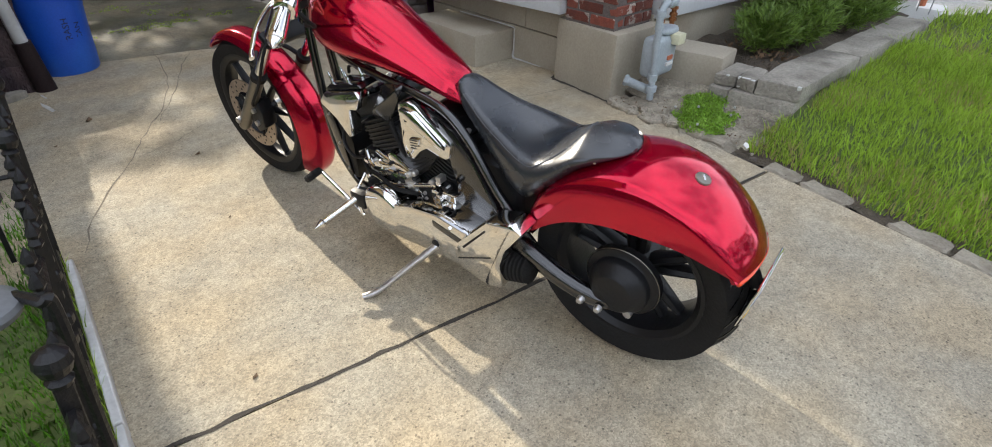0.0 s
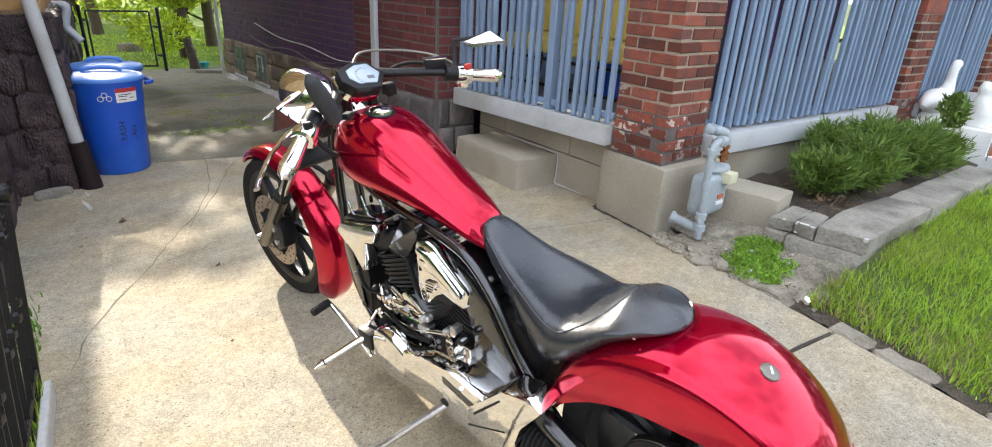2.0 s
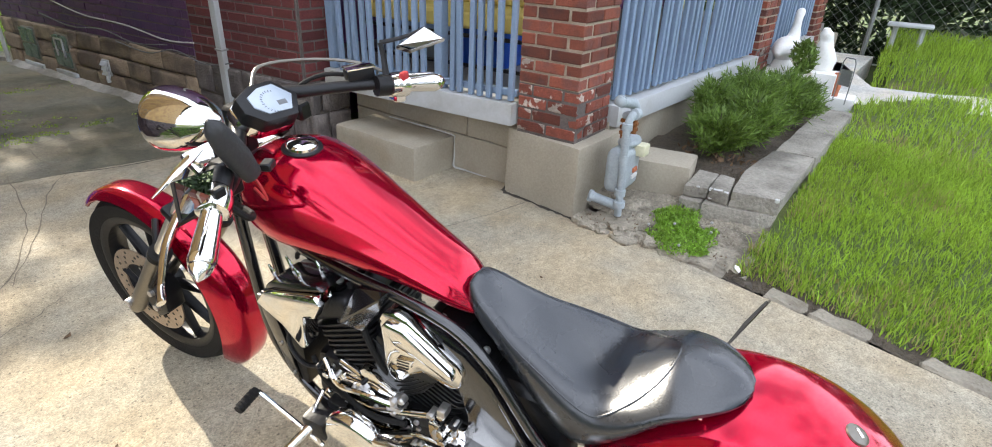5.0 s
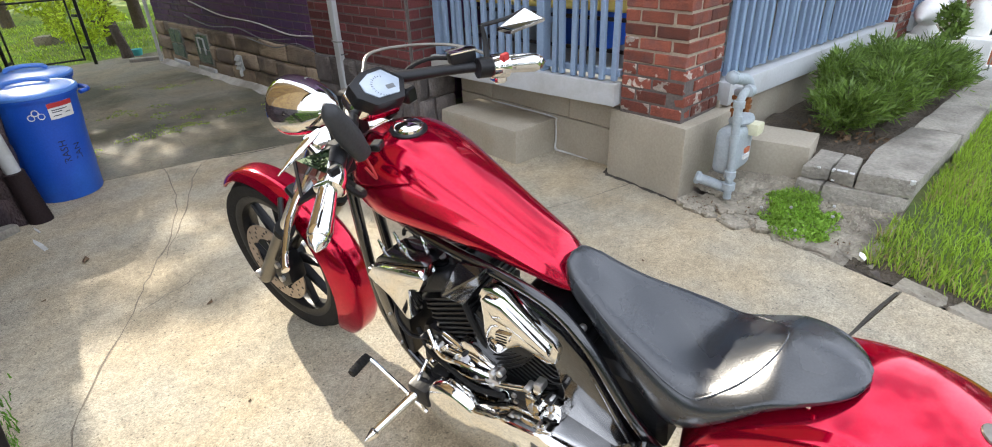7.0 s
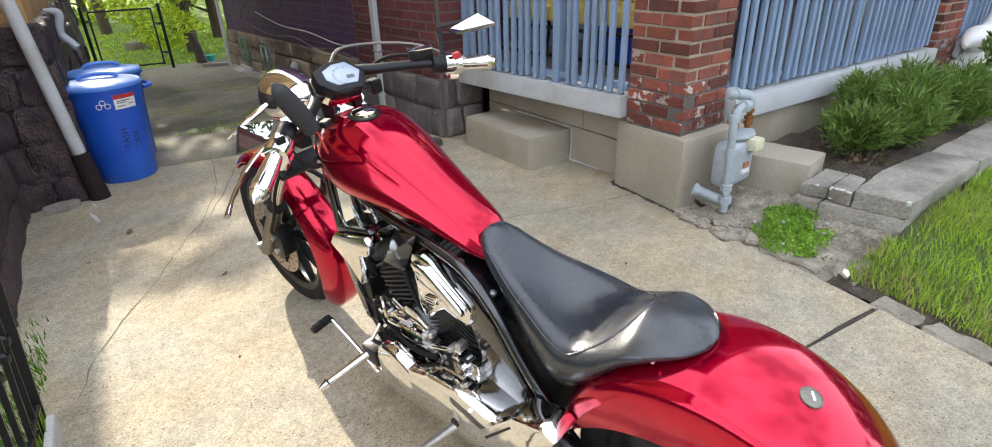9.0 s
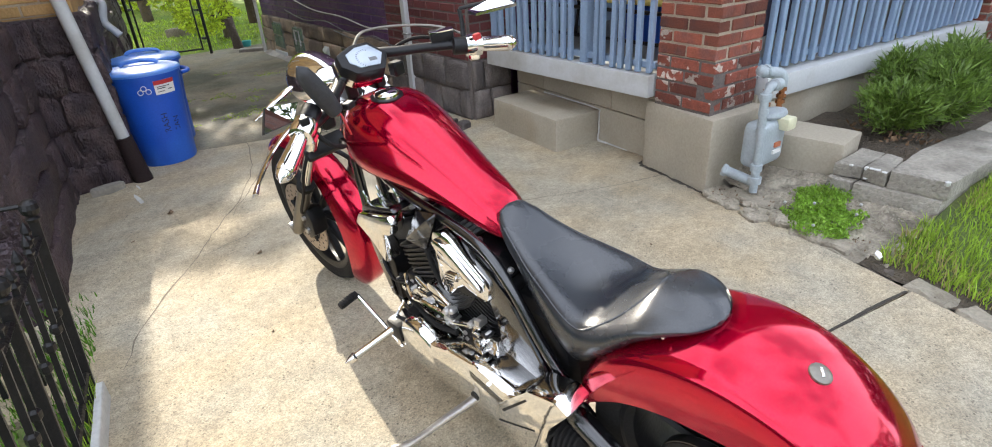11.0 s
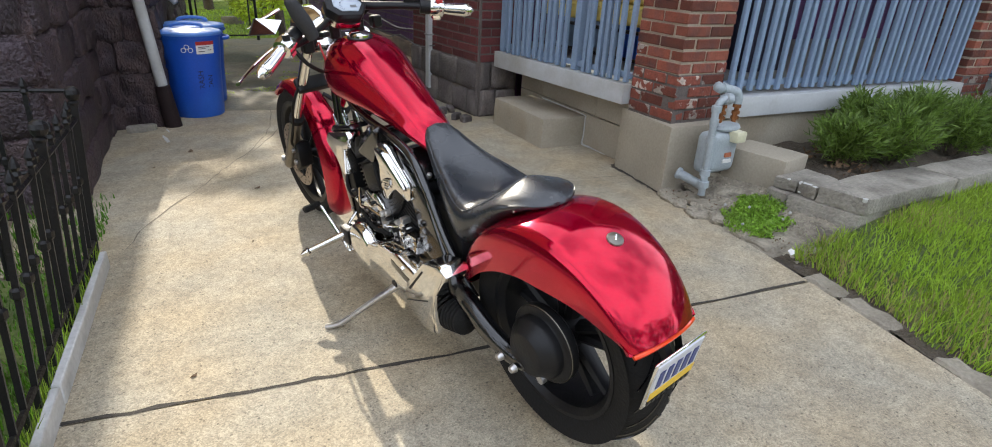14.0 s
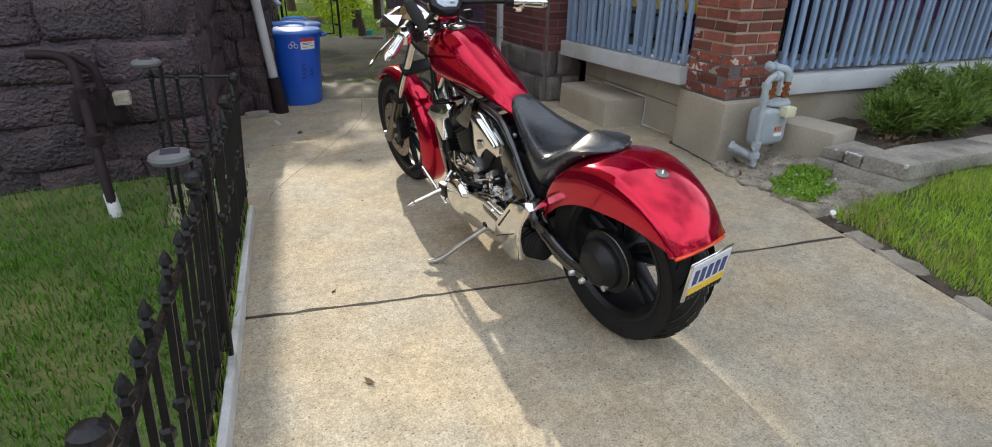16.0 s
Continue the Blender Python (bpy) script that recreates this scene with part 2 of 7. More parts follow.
# lid blue made paler than the bin to carry the sun glare
M["lid"] = mat("glare_lightened_lid_plastic", (0.09, 0.25, 0.68), 0.44, 0, 0.1, 5, 90, 0.1, spec=0.9)
M["paper"] = mat("white_sticker", (0.75, 0.74, 0.72), 0.6, 0, 0.06, 20, 90, 0.05)
M["redpaper"] = mat("red_sticker", (0.45, 0.03, 0.03), 0.6, 0, 0.06, 20, 90, 0.05)
M["ink"] = mat("dark_ink", (0.02, 0.02, 0.04), 0.7, 0, 0.2, 20, 90, 0.0)
M["orange"] = mat("orange_paint", (0.75, 0.30, 0.05), 0.5, 0, 0.1, 20, 90, 0.05)
M["redclay"] = mat("weathered_red_paint", (0.42, 0.13, 0.06), 0.7, 0, 0.3, 20, 90, 0.2)
M["wire"] = mat("galvanised_wire", (0.30, 0.31, 0.30), 0.5, 0.6, 0.15, 12, 80, 0.1)
M["walk"] = concrete("pale_walk_concrete", (0.62, 0.60, 0.55), (0.5, 0.48, 0.43), 0.2)
M["litter"] = mat("dry_leaf", (0.14, 0.085, 0.045), 0.9, 0, 0.4, 30, 90, 0.4)
M["glassblock"] = mat("glass_block", (0.10, 0.15, 0.12), 0.15, 0, 0.35, 24, 80, 0.4)
M["roof"] = mat("dark_shingle", (0.05, 0.045, 0.045), 0.9, 0, 0.3, 4, 40, 0.5)


# ---- mesh tools ----
def link(name, bm, material, parent=None, label="", category="", group="", kind="", sharp=38, m=None):
    """Links a bmesh as one object."""
    bm.normal_update()
    lim = radians(sharp)
    for e in bm.edges:
        e.smooth = len(e.link_faces) == 2 and e.calc_face_angle(9) < lim
    for q in bm.faces:
        q.smooth = True
    me = bpy.data.meshes.new(name)
    bm.to_mesh(me)
    bm.free()
    me.materials.append(material)
    ob = new(name, me)
    if m is not None:
        ob.matrix_basis = m
    if parent is not None:
        ob.parent = parent
    return tagged(ob, label, category, group, kind)


def part(name, bm, material, parent, label="", sharp=38, m=None):
    return link(name, bm, material, parent, label, sharp=sharp, m=m)


def empty(name, label, category, group="", kind="", m=None):
    ob = new(name)
    ob.empty_display_size = 0.1
    if m is not None:
        ob.matrix_basis = m
    return tagged(ob, label, category, group, kind)


def share(name, data, parent, m):
    """Another piece on the same mesh."""
    ob = new(name, data)
    ob.parent = parent
    ob.matrix_basis = m
    return ob


def box(bm, x0, x1, y0, y1, z0, z1, bevel=0.0, m=None, seg=1):
    made = bmesh.ops.create_cube(bm, size=1.0)["verts"]
    t = Matrix.Translation(((x0 + x1) / 2, (y0 + y1) / 2, (z0 + z1) / 2)) @ Matrix.Diagonal((x1 - x0, y1 - y0, z1 - z0, 1))
    bmesh.ops.transform(bm, matrix=(m @ t) if m is not None else t, verts=made)
    if bevel:
        edges = list({e for v in made for e in v.link_edges})
        bmesh.ops.bevel(bm, geom=edges, offset=bevel, segments=seg, affect="EDGES", profile=0.6)
    return made


def prism(bm, outline, z0, z1, bevel=0.0, m=None):
    """A flat outline (x, y) given height; m puts it elsewhere."""
    t = m if m is not None else Matrix()
    lo = [bm.verts.new(t @ Vector((x, y, z0))) for x, y in outline]
    hi = [bm.verts.new(t @ Vector((x, y, z1))) for x, y in outline]
    k = len(outline)
    made = [bm.faces.new(list(reversed(lo))), bm.faces.new(hi)]
    for i in range(k):
        made.append(bm.faces.new((lo[i], lo[(i + 1) % k], hi[(i + 1) % k], hi[i])))
    bmesh.ops.recalc_face_normals(bm, faces=made)
    if bevel:
        bmesh.ops.bevel(bm, geom=list({e for q in made for e in q.edges}), offset=bevel, segments=2, affect="EDGES", profile=0.6)
    return made


def ring_skin(bm, rings, close=True, caps=(True, True)):
    """Skins rings of equal count; close: each ring is closed."""
    rows = [[bm.verts.new(p) for p in r] for r in rings]
    k = len(rows[0])
    made = []
    for a, b in zip(rows, rows[1:]):
        for i in range(k if close else k - 1):
            j = (i + 1) % k
            made.append(bm.faces.new((a[i], a[j], b[j], b[i])))
    if close and caps[0]:
        made.append(bm.faces.new(list(reversed(rows[0]))))
    if close and caps[1]:
        made.append(bm.faces.new(rows[-1]))
    bmesh.ops.recalc_face_normals(bm, faces=made)
    return made


def lathe(bm, profile, segs=24, m=None, caps=(True, True), arc=360.0):
    """Turns (radius, height) pairs about z; m puts it elsewhere."""
    t = m if m is not None else Matrix()
    rings = []
    full = arc >= 359.9
    for r, z in profile:
        rings.append([t @ Vector((max(r, 1e-4) * math.cos(radians(arc) * i / segs), max(r, 1e-4) * math.sin(radians(arc) * i / segs), z)) for i in range(segs if full else segs + 1)])
    return ring_skin(bm, rings, full, caps)


def smooth_line(points, steps=6):
    """A curve through the points."""
    pts = [Vector(p) for p in points]
    if len(pts) < 3:
        return pts
    ext = [2 * pts[0] - pts[1]] + pts + [2 * pts[-1] - pts[-2]]
    out = []
    for i in range(1, len(ext) - 2):
        p0, p1, p2, p3 = ext[i - 1:i + 3]
        for s in range(steps):
            t = s / steps
            out.append(0.5 * ((2 * p1) + (p2 - p0) * t + (2 * p0 - 5 * p1 + 4 * p2 - p3) * t * t + (3 * p1 - p0 - 3 * p2 + p3) * t ** 3))
    return out + [pts[-1]]


def tube(bm, points, radius, segs=10, steps=6, flat=1.0, up=None, caps=(True, True)):
    """A round bar along a curve; radius: one number, or one for each point; flat squeezes it across up."""
    line = smooth_line(points, steps)
    k = len(line)
    if isinstance(radius, (int, float)):
        radii = [radius] * k
    else:
        radii = [float(v) for v in np.interp(np.linspace(0, len(radius) - 1, k), range(len(radius)), radius)]
    rings = []
    side = None
    for i, p in enumerate(line):
        d = (line[min(i + 1, k - 1)] - line[max(i - 1, 0)]).normalized()
        if side is None:
            ref = Vector(up) if up is not None else (Vector((0, 0, 1)) if abs(d.z) < 0.9 else Vector((0, 1, 0)))
            side = d.cross(ref).normalized()
        else:
            side = (side - d * side.dot(d)).normalized()
        top = side.cross(d).normalized()
        rings.append([p + (side * math.cos(2 * math.pi * j / segs) + top * math.sin(2 * math.pi * j / segs) * flat) * radii[i] for j in range(segs)])
    return ring_skin(bm, rings, True, caps)


def rod(bm, a, b, r, segs=10):
    return tube(bm, (a, b), r, segs, 1)


def axis_pose(p, way, spin=0.0):
    """A pose at p whose z points along way."""
    return Matrix.Translation(p) @ Vector(way).to_track_quat("Z", "Y").to_matrix().to_4x4() @ Matrix.Rotation(radians(spin), 4, "Z")


def roughen(bm, amount, scale=3.0, seed=0.0, keep=None):
    for v in bm.verts:
        if keep is None or not keep(v.co):
            v.co += noise.noise_vector(v.co * scale + Vector((seed, seed * 1.7, 0))) * amount


def raw(name, verts, faces, material, parent=None, label="", category="", group="", kind="", smooth=False):
    me = bpy.data.meshes.new(name)
    me.from_pydata(verts, [], faces)
    me.materials.append(material)
    if smooth:
        me.shade_smooth()
    ob = new(name, me)
    if parent is not None:
        ob.parent = parent
    return tagged(ob, label, category, group, kind)


# ---- the ground, the driveway ----
def sheet(bm, outline, z=0.0):
    made = bm.faces.new([bm.verts.new((x, y, z)) for x, y in outline])
    if made.normal.z < 0:
        made.normal_flip()
    return made


def fence_x(y):
    return -0.05 + (y - 0.83) * 0.129


def kerb_x(y):
    return 2.66 + (y - 0.05) * 0.245


bm = bmesh.new()
sheet(bm, [(-400, -400), (400, -400), (400, 400), (-400, 400)], -0.16)
link("ground", bm, M["turf"], label="bare turf and soil round the houses", category="ground", kind="structure")

driveway = empty("driveway", "old exposed-aggregate concrete driveway in slabs with cracks", "driveway", kind="structure")
GAP = [(-0.3, 1.325), (-0.018, 1.266), (1.256, 1.02), (2.82, 0.775), (2.95, 0.76)]


def slab(name, outline, material, label=""):
    bm = bmesh.new()
    prism(bm, outline, -0.14, 0.0)
    return part(name, bm, material, driveway, label)


g = 0.0065
slab("slab", [(-0.62, -6.1), (1.3, -6.1), (2.0, -2.6), (2.84, 0.765 - g), (1.256, 1.02 - g), (-0.018, 1.266 - g), (-0.10, 1.28 - g)], M["slab"])
slab("slab", [(-0.10, 1.28 + g), (-0.018, 1.266 + g), (1.256, 1.02 + g), (2.84, 0.765 + g), (3.06, 1.72), (3.16, 1.9), (3.30, 2.35), (3.38, 3.0), (3.38, 4.19), (1.59, 4.77), (0.3, 5.1), (-0.5, 4.6), (-0.5, 3.3), (-0.5, 2.33), (0.03, 2.33)], M["slab"])
slab("slab", [(0.3, 5.106), (1.59, 4.776), (3.38, 4.196), (3.3, 4.6), (3.1, 9.6), (-0.3, 9.6)], M["slab_old"], "mossy older concrete slab, darkened for the shade between the houses")
bm = bmesh.new()
sheet(bm, [(-0.3, -5.9), (1.35, -5.9), (2.8, 0.0), (3.3, 2.5), (3.3, 9.7), (-0.3, 9.7)], -0.03)
part("joint_bed", bm, M["joint"], driveway)


def crack(points, width, key="crack"):
    bm = bmesh.new()
    line = smooth_line([(x, y, 0.0015) for x, y in points], 5)
    a, b = [], []
    for i, p in enumerate(line):
        d = (line[min(i + 1, len(line) - 1)] - line[max(i - 1, 0)]).normalized()
        s = Vector((-d.y, d.x, 0))
        jag = Vector((random.uniform(-1, 1), random.uniform(-1, 1), 0)) * (0.006 if key == "joint" else 0.011)
        w = width * random.uniform(0.4, 1.3)
        a.append(bm.verts.new(p + jag + s * w))
        b.append(bm.verts.new(p + jag - s * w))
    for i in range(len(line) - 1):
        bm.faces.new((a[i], b[i], b[i + 1], a[i + 1]))
    part("crack" if key == "crack" else "joint_filler", bm, M[key], driveway)


crack([GAP[0], GAP[1], (0.3, 1.205), (0.62, 1.142), (0.95, 1.078), GAP[2], (1.6, 0.966), (2.2, 0.872), GAP[3]], 0.008, "joint")
crack([(0.17, 2.4), (0.36, 2.78), (0.60, 3.13), (0.75, 3.4), (0.98, 3.75), (1.2, 4.3), (1.35, 5.0)], 0.0034)
crack([(0.62, 3.13), (0.85, 3.2), (1.05, 3.32)], 0.002)
crack([(1.59, 4.77), (1.84, 4.65), (2.16, 4.57), (2.9, 4.35)], 0.006, "joint")
crack([(1.64, 5.48), (1.6, 5.1), (1.59, 4.77), (1.42, 4.57), (1.14, 3.99), (0.88, 3.53)], 0.004)
crack([(1.35, 5.0), (1.1, 5.6), (0.95, 6.3)], 0.004)
crack([(1.9, 2.62), (2.29, 2.50), (2.64, 2.35), (3.06, 2.22)], 0.0035)
crack([(3.225, 2.46), (3.125, 2.42), (3.105, 2.30), (3.075, 2.12), (3.045, 1.97), (3.020, 1.80)], 0.016, "joint")

# ---- right edge of the driveway: old bricks set in the ground ----
edging = empty("brick_edging", "row of worn half-buried bricks along the driveway", "edging", kind="structure")
proto = []
for k, (half, key, top) in enumerate(((0.095, "kerb", 0.010), (0.120, "kerb", 0.012), (0.075, "oldbrick", 0.004))):
    bm = bmesh.new()
    box(bm, -0.055, 0.055, -half, half, -0.06, top, 0.012)
    bmesh.ops.subdivide_edges(bm, edges=[e for e in bm.edges if e.calc_length() > 0.08], cuts=2, use_grid_fill=True)
    roughen(bm, 0.017, 17, k * 3.1)
    me = bpy.data.meshes.new("edging_brick")
    for q in bm.faces:
        q.smooth = False
    bm.to_mesh(me)
    bm.free()
    me.materials.append(M[key])
    proto.append((me, half))
y, k = -1.5, 0
while y < 1.85:
    me, half = proto[2 if y < 0.95 and k % 3 == 2 else k % 2]
    y += half * 0.97
    share("brick", me, edging, pose(kerb_x(y) + 0.058 + random.uniform(-0.007, 0.007), y, random.uniform(-0.012, 0.0) - (0.012 if me is proto[2][0] else 0), random.uniform(-2, 2), random.uniform(-4, 4), -13.7 + random.uniform(-2.5, 2.5)))
    y += half * 0.97 + random.uniform(0.010, 0.034)
    k += 1


# ---- sheets of soil and turf ----
def mound(name, x0, x1, y0, y1, nx, ny, height, material, label, category, keep=None):
    verts, faces, ok = [], [], {}
    for j in range(ny + 1):
        for i in range(nx + 1):
            x, y = x0 + (x1 - x0) * i / nx, y0 + (y1 - y0) * j / ny
            verts.append((x, y, height(x, y)))
    for j in range(ny):
        for i in range(nx):
            cx, cy = x0 + (x1 - x0) * (i + 0.5) / nx, y0 + (y1 - y0) * (j + 0.5) / ny
            if keep is None or keep(cx, cy):
                a = j * (nx + 1) + i
                faces.append((a, a + 1, a + nx + 2, a + nx + 1))
    return raw(name, verts, faces, material, None, label, category, "", "structure", True)


def lawn_right_z(x, y):
    d = x - kerb_x(y) - 0.10
    if d < -0.12:
        return -0.12
    return -0.02 + 0.2 * (1 - math.exp(-max(d, 0) * 1.7)) + 0.02 * noise.noise(Vector((x * 1.5, y * 1.5, 3)))


def in_lawn_right(x, y):
    if x < kerb_x(y) + 0.115 + 0.04 * noise.noise(Vector((x * 4, y * 4, 5))):
        return False
    if x < 3.36:
        return y < 0.98 - (x - 2.95) * 0.12
    return y < 0.86 - max(0, x - 3.5) * 0.03 and x < 6.4 + (0.9 - y) * 1.3


strip, cells = [], []
for j in range(91):
    y = -2.6 + 0.04 * j
    for i in range(6):
        x = kerb_x(y) + 0.02 + 0.055 * i
        strip.append((x, y, lawn_right_z(x, y) + 0.014 - 0.005 * i + 0.010 * noise.noise(Vector((x * 22, y * 22, 2)))))
    if j:
        cells += [(6 * j + i - 6, 6 * j + i - 5, 6 * j + i + 1, 6 * j + i) for i in range(5)]
raw("ground_edge", strip, cells, M["soil"], None, "strip of bare dark soil along the brick edging", "soil", "", "structure", True)


def lawn_left_z(x, y):
    return 0.03 + 0.02 * noise.noise(Vector((x * 1.5, y * 1.5, 8))) + max(0, y - 2.2) * 0.03


mound("lawn", 1.2, 10.5, -6.1, 1.0, 88, 70, lawn_right_z, M["turf"], "sloping front lawn of rough unmown grass", "lawn", in_lawn_right)
mound("lawn", -7.0, 0.3, -6.1, 3.3, 60, 80, lawn_left_z, M["turf"], "small lush lawn behind a black fence", "lawn", lambda x, y: x < fence_x(y) - 0.16 and (y < 2.3 or x < -0.35))
bm = bmesh.new()
prism(bm, [(fence_x(-4.9) - 0.35, -4.9), (fence_x(-4.9) - 0.03, -4.9), (fence_x(2.26) - 0.03, 2.26), (fence_x(2.26) - 0.35, 2.26)], -0.1, 0.012)
link("soil_strip", bm, M["turf"], label="bare soil strip under the fence", category="soil", kind="structure")


def bed_z(x, y):
    return 0.20 + 0.05 * noise.noise(Vector((x * 4, y * 4, 1)))


mound("flower_bed", 3.3, 6.2, 0.85, 1.85, 40, 16, bed_z, M["soil"], "raised bed of dark mulch along the porch", "bed", lambda x, y: x > 3.56 and y > 1.0 and (y > 1.12 or x > 4.3))


def rubble_z(x, y):
    return 0.0 + 0.022 * noise.noise(Vector((x * 7, y * 7, 5))) + 0.014 * noise.noise(Vector((x * 25, y * 25, 2))) + max(0, (x - 3.0)) * 0.23


mound("rubble_strip", 2.9, 3.60, 0.9, 1.98, 60, 80, rubble_z, M["rubble"], "broken concrete and dirt round the gas meter", "rubble", lambda x, y: x > kerb_x(y) + 0.09)


def blades(name, n, area, zf, hmin, hmax, width, material, label, parent=None, lean=0.5, category="grass", seed=1):
    rng = np.random.default_rng(seed)
    verts, faces = [], []
    x0, x1, y0, y1, ok = area
    while len(faces) < n:
        x, y = rng.uniform(x0, x1), rng.uniform(y0, y1)
        if not ok(x, y):
            continue
        tuft = 0.5 + 0.5 * noise.noise(Vector((x * 2.2, y * 2.2, 4.0)))
        if rng.random() > 0.35 + 0.9 * tuft:
            continue
        z, h, a = zf(x, y), rng.uniform(hmin, hmax) * (0.55 + 0.8 * tuft), rng.uniform(0, 2 * math.pi)
        w, le, b = width * rng.uniform(0.6, 1.4), lean * rng.uniform(0.1, 1.0) * h, rng.uniform(0, 2 * math.pi)
        dx, dy, lx, ly = math.cos(a) * w, math.sin(a) * w, math.cos(b) * le, math.sin(b) * le
        k = len(verts)
        verts += [(x - dx, y - dy, z - 0.01), (x + dx, y + dy, z - 0.01), (x + dx * 0.6 + lx * 0.35, y + dy * 0.6 + ly * 0.35, z + h * 0.6), (x - dx * 0.6 + lx * 0.35, y - dy * 0.6 + ly * 0.35, z + h * 0.6), (x + lx, y + ly, z + h)]
        faces += [(k, k + 1, k + 2, k + 3), (k + 3, k + 2, k + 4)]
    return raw(name, verts, faces, material, parent, label, category, "", "stuff")


# ---- the house on the right: porch, pillars, railing ----
PC = Vector((3.10, 1.955, 0))         # near corner of the first pillar
FRONT = Vector((1, -0.098, 0)).normalized()
SIDE = Vector((-0.035, 1, 0)).normalized()
front_m = Matrix.Translation(PC) @ Matrix.Rotation(math.atan2(FRONT.y, FRONT.x), 4, "Z")
side_m = Matrix.Translation(PC) @ Matrix.Rotation(math.atan2(SIDE.y, SIDE.x), 4, "Z")

# concrete below the porch
WALL = Vector((0.066, 1, 0)).normalized()
wall_m = Matrix.Translation((3.238, 2.43, 0)) @ Matrix.Rotation(math.atan2(WALL.y, WALL.x), 4, "Z")
bm = bmesh.new()
box(bm, -0.03, 1.52, -0.26, -0.02, -0.15, 0.47, 0, wall_m)
porch_side = link("wall_porch_side", bm, M["crack"], label="painted concrete foundation under the porch side", category="wall", kind="structure")
for z0, z1, cuts in ((-0.14, 0.245, (-0.03, 0.78, 1.52)), (0.252, 0.47, (-0.03, 0.40, 1.16, 1.52))):
    for a, b in zip(cuts, cuts[1:]):
        bm = bmesh.new()
        box(bm, a + 0.001, b - 0.001, -0.055, 0.0, z0, z1, 0.004, wall_m)
        bmesh.ops.subdivide_edges(bm, edges=[e for e in bm.edges if e.calc_length() > 0.2], cuts=5, use_grid_fill=True)
        roughen(bm, 0.003, 14, a)
        part("block", bm, M["cast"], porch_side)
bm = bmesh.new()
box(bm, 0.42, 6.6, 0.02, 0.3, -0.15, 0.46, 0.006, front_m)
link("wall_porch_front", bm, M["cast"], label="painted concrete foundation under the porch front", category="wall", kind="structure")
bm = bmesh.new()
prism(bm, [(3.048, 1.897), (3.60, 1.845), (3.665, 2.40), (3.142, 2.432)], -0.15, 0.418, 0.012)
bmesh.ops.subdivide_edges(bm, edges=[e for e in bm.edges if e.calc_length() > 0.2], cuts=7, use_grid_fill=True)
roughen(bm, 0.006, 9)
roughen(bm, 0.004, 31)
link("pillar_footing", bm, M["cast"], label="chipped beige concrete footing under the brick pillar", category="footing", kind="structure")


def sill(m, x0, x1, y0, y1, z0, z1, name, label):
    bm = bmesh.new()
    box(bm, x0, x1, y0, y1, z0, z1, 0.006, m, 2)
    link(name, bm, M["white"], label=label, category="sill", kind="structure")


sill(side_m, 0.405, 1.945, -0.30, 0.025, 0.455, 0.585, "trim_side", "white-painted sill board under the side railing")
sill(front_m, 0.425, 3.02, -0.03, 0.3, 0.435, 0.565, "trim_front", "white-painted sill board under the front railing")
sill(front_m, 3.47, 5.0, -0.03, 0.3, 0.435, 0.565, "trim_front_far", "white-painted sill board beyond the second pillar")
bm = bmesh.new()
box(bm, 0.3, 7.0, 0.3, 3.2, 0.40, 0.52, 0, front_m)
link("porch_floor", bm, M["porchfloor"], label="grey-painted porch floor", category="floor", kind="structure")


def railing(name, m, x0, x1, y, step, label, posts=(), out=-1):
    """Turned-square spindles between a foot rail and a hand rail."""
    top = empty(name, label, "railing", m=m)
    bm = bmesh.new()
    box(bm, x0, x1, y - 0.012, y + 0.028, 0.615, 0.655, 0.004)
    part("foot_rail", bm, M["blue"], top)
    bm = bmesh.new()
    box(bm, x0, x1, y - 0.02, y + 0.03, 1.62, 1.69, 0.006)
    part("hand_rail", bm, M["blue"], top)
    bm = bmesh.new()
    box(bm, -0.0165, 0.0165, -0.016, 0.016, 0.592, 1.64, 0.004)
    me = bpy.data.meshes.new("spindle")
    bm.to_mesh(me)
    bm.free()
    me.materials.append(M["blue"])
    x = x0 + 0.03
    while x < x1 - 0.02:
        if not any(abs(x - p) < 0.06 for p in posts):
            share("spindle", me, top, pose(x, y + 0.008 + out * 0.037, random.uniform(-0.006, 0.004), random.uniform(-0.5, 0.5), random.uniform(-0.8, 0.8), random.uniform(-3, 3)))
        x += step
    for p in posts:
        bm = bmesh.new()
        box(bm, p - 0.030, p + 0.030, y - 0.03, y + 0.045, 0.586, 1.7, 0.006)
        part("post", bm, M["blue"], top)
    return top


railing("porch_railing", side_m, 0.41, 1.94, -0.06, 0.071, "blue-grey painted wooden porch railing beside the driveway", (0.97, 1.90), 1)
railing("porch_railing", front_m, 0.43, 3.0, 0.06, 0.088, "blue-grey painted wooden porch railing facing the street", ())
railing("porch_railing", front_m, 3.48, 4.9, 0.06, 0.088, "blue-grey painted wooden porch railing beyond the second pillar", ())

# house wall behind the porch, roof over it, upper storeys
bm = bmesh.new()
box(bm, 0.1, 8.0, 3.0, 3.25, -0.15, 7.2, 0, front_m)
link("wall_house_front", bm, M["wallbrick"], label="dark brick wall behind the porch", category="wall", kind="structure")
bm = bmesh.new()
box(bm, -0.35, 8.0, -0.4, 3.0, 2.95, 3.12, 0.01, front_m)
link("ceiling_porch", bm, M["white"], label="porch roof over brick pillars", category="ceiling", kind="structure")
bm = bmesh.new()
prism(bm, [(2.93, 4.02), (3.3, 4.02), (3.3, 9.0), (2.78, 8.85)], -0.15, 7.4)
link("wall_house_side", bm, M["wallbrick"], label="dark painted brick side wall along the driveway, its purple partly lens flare", category="wall", kind="structure")
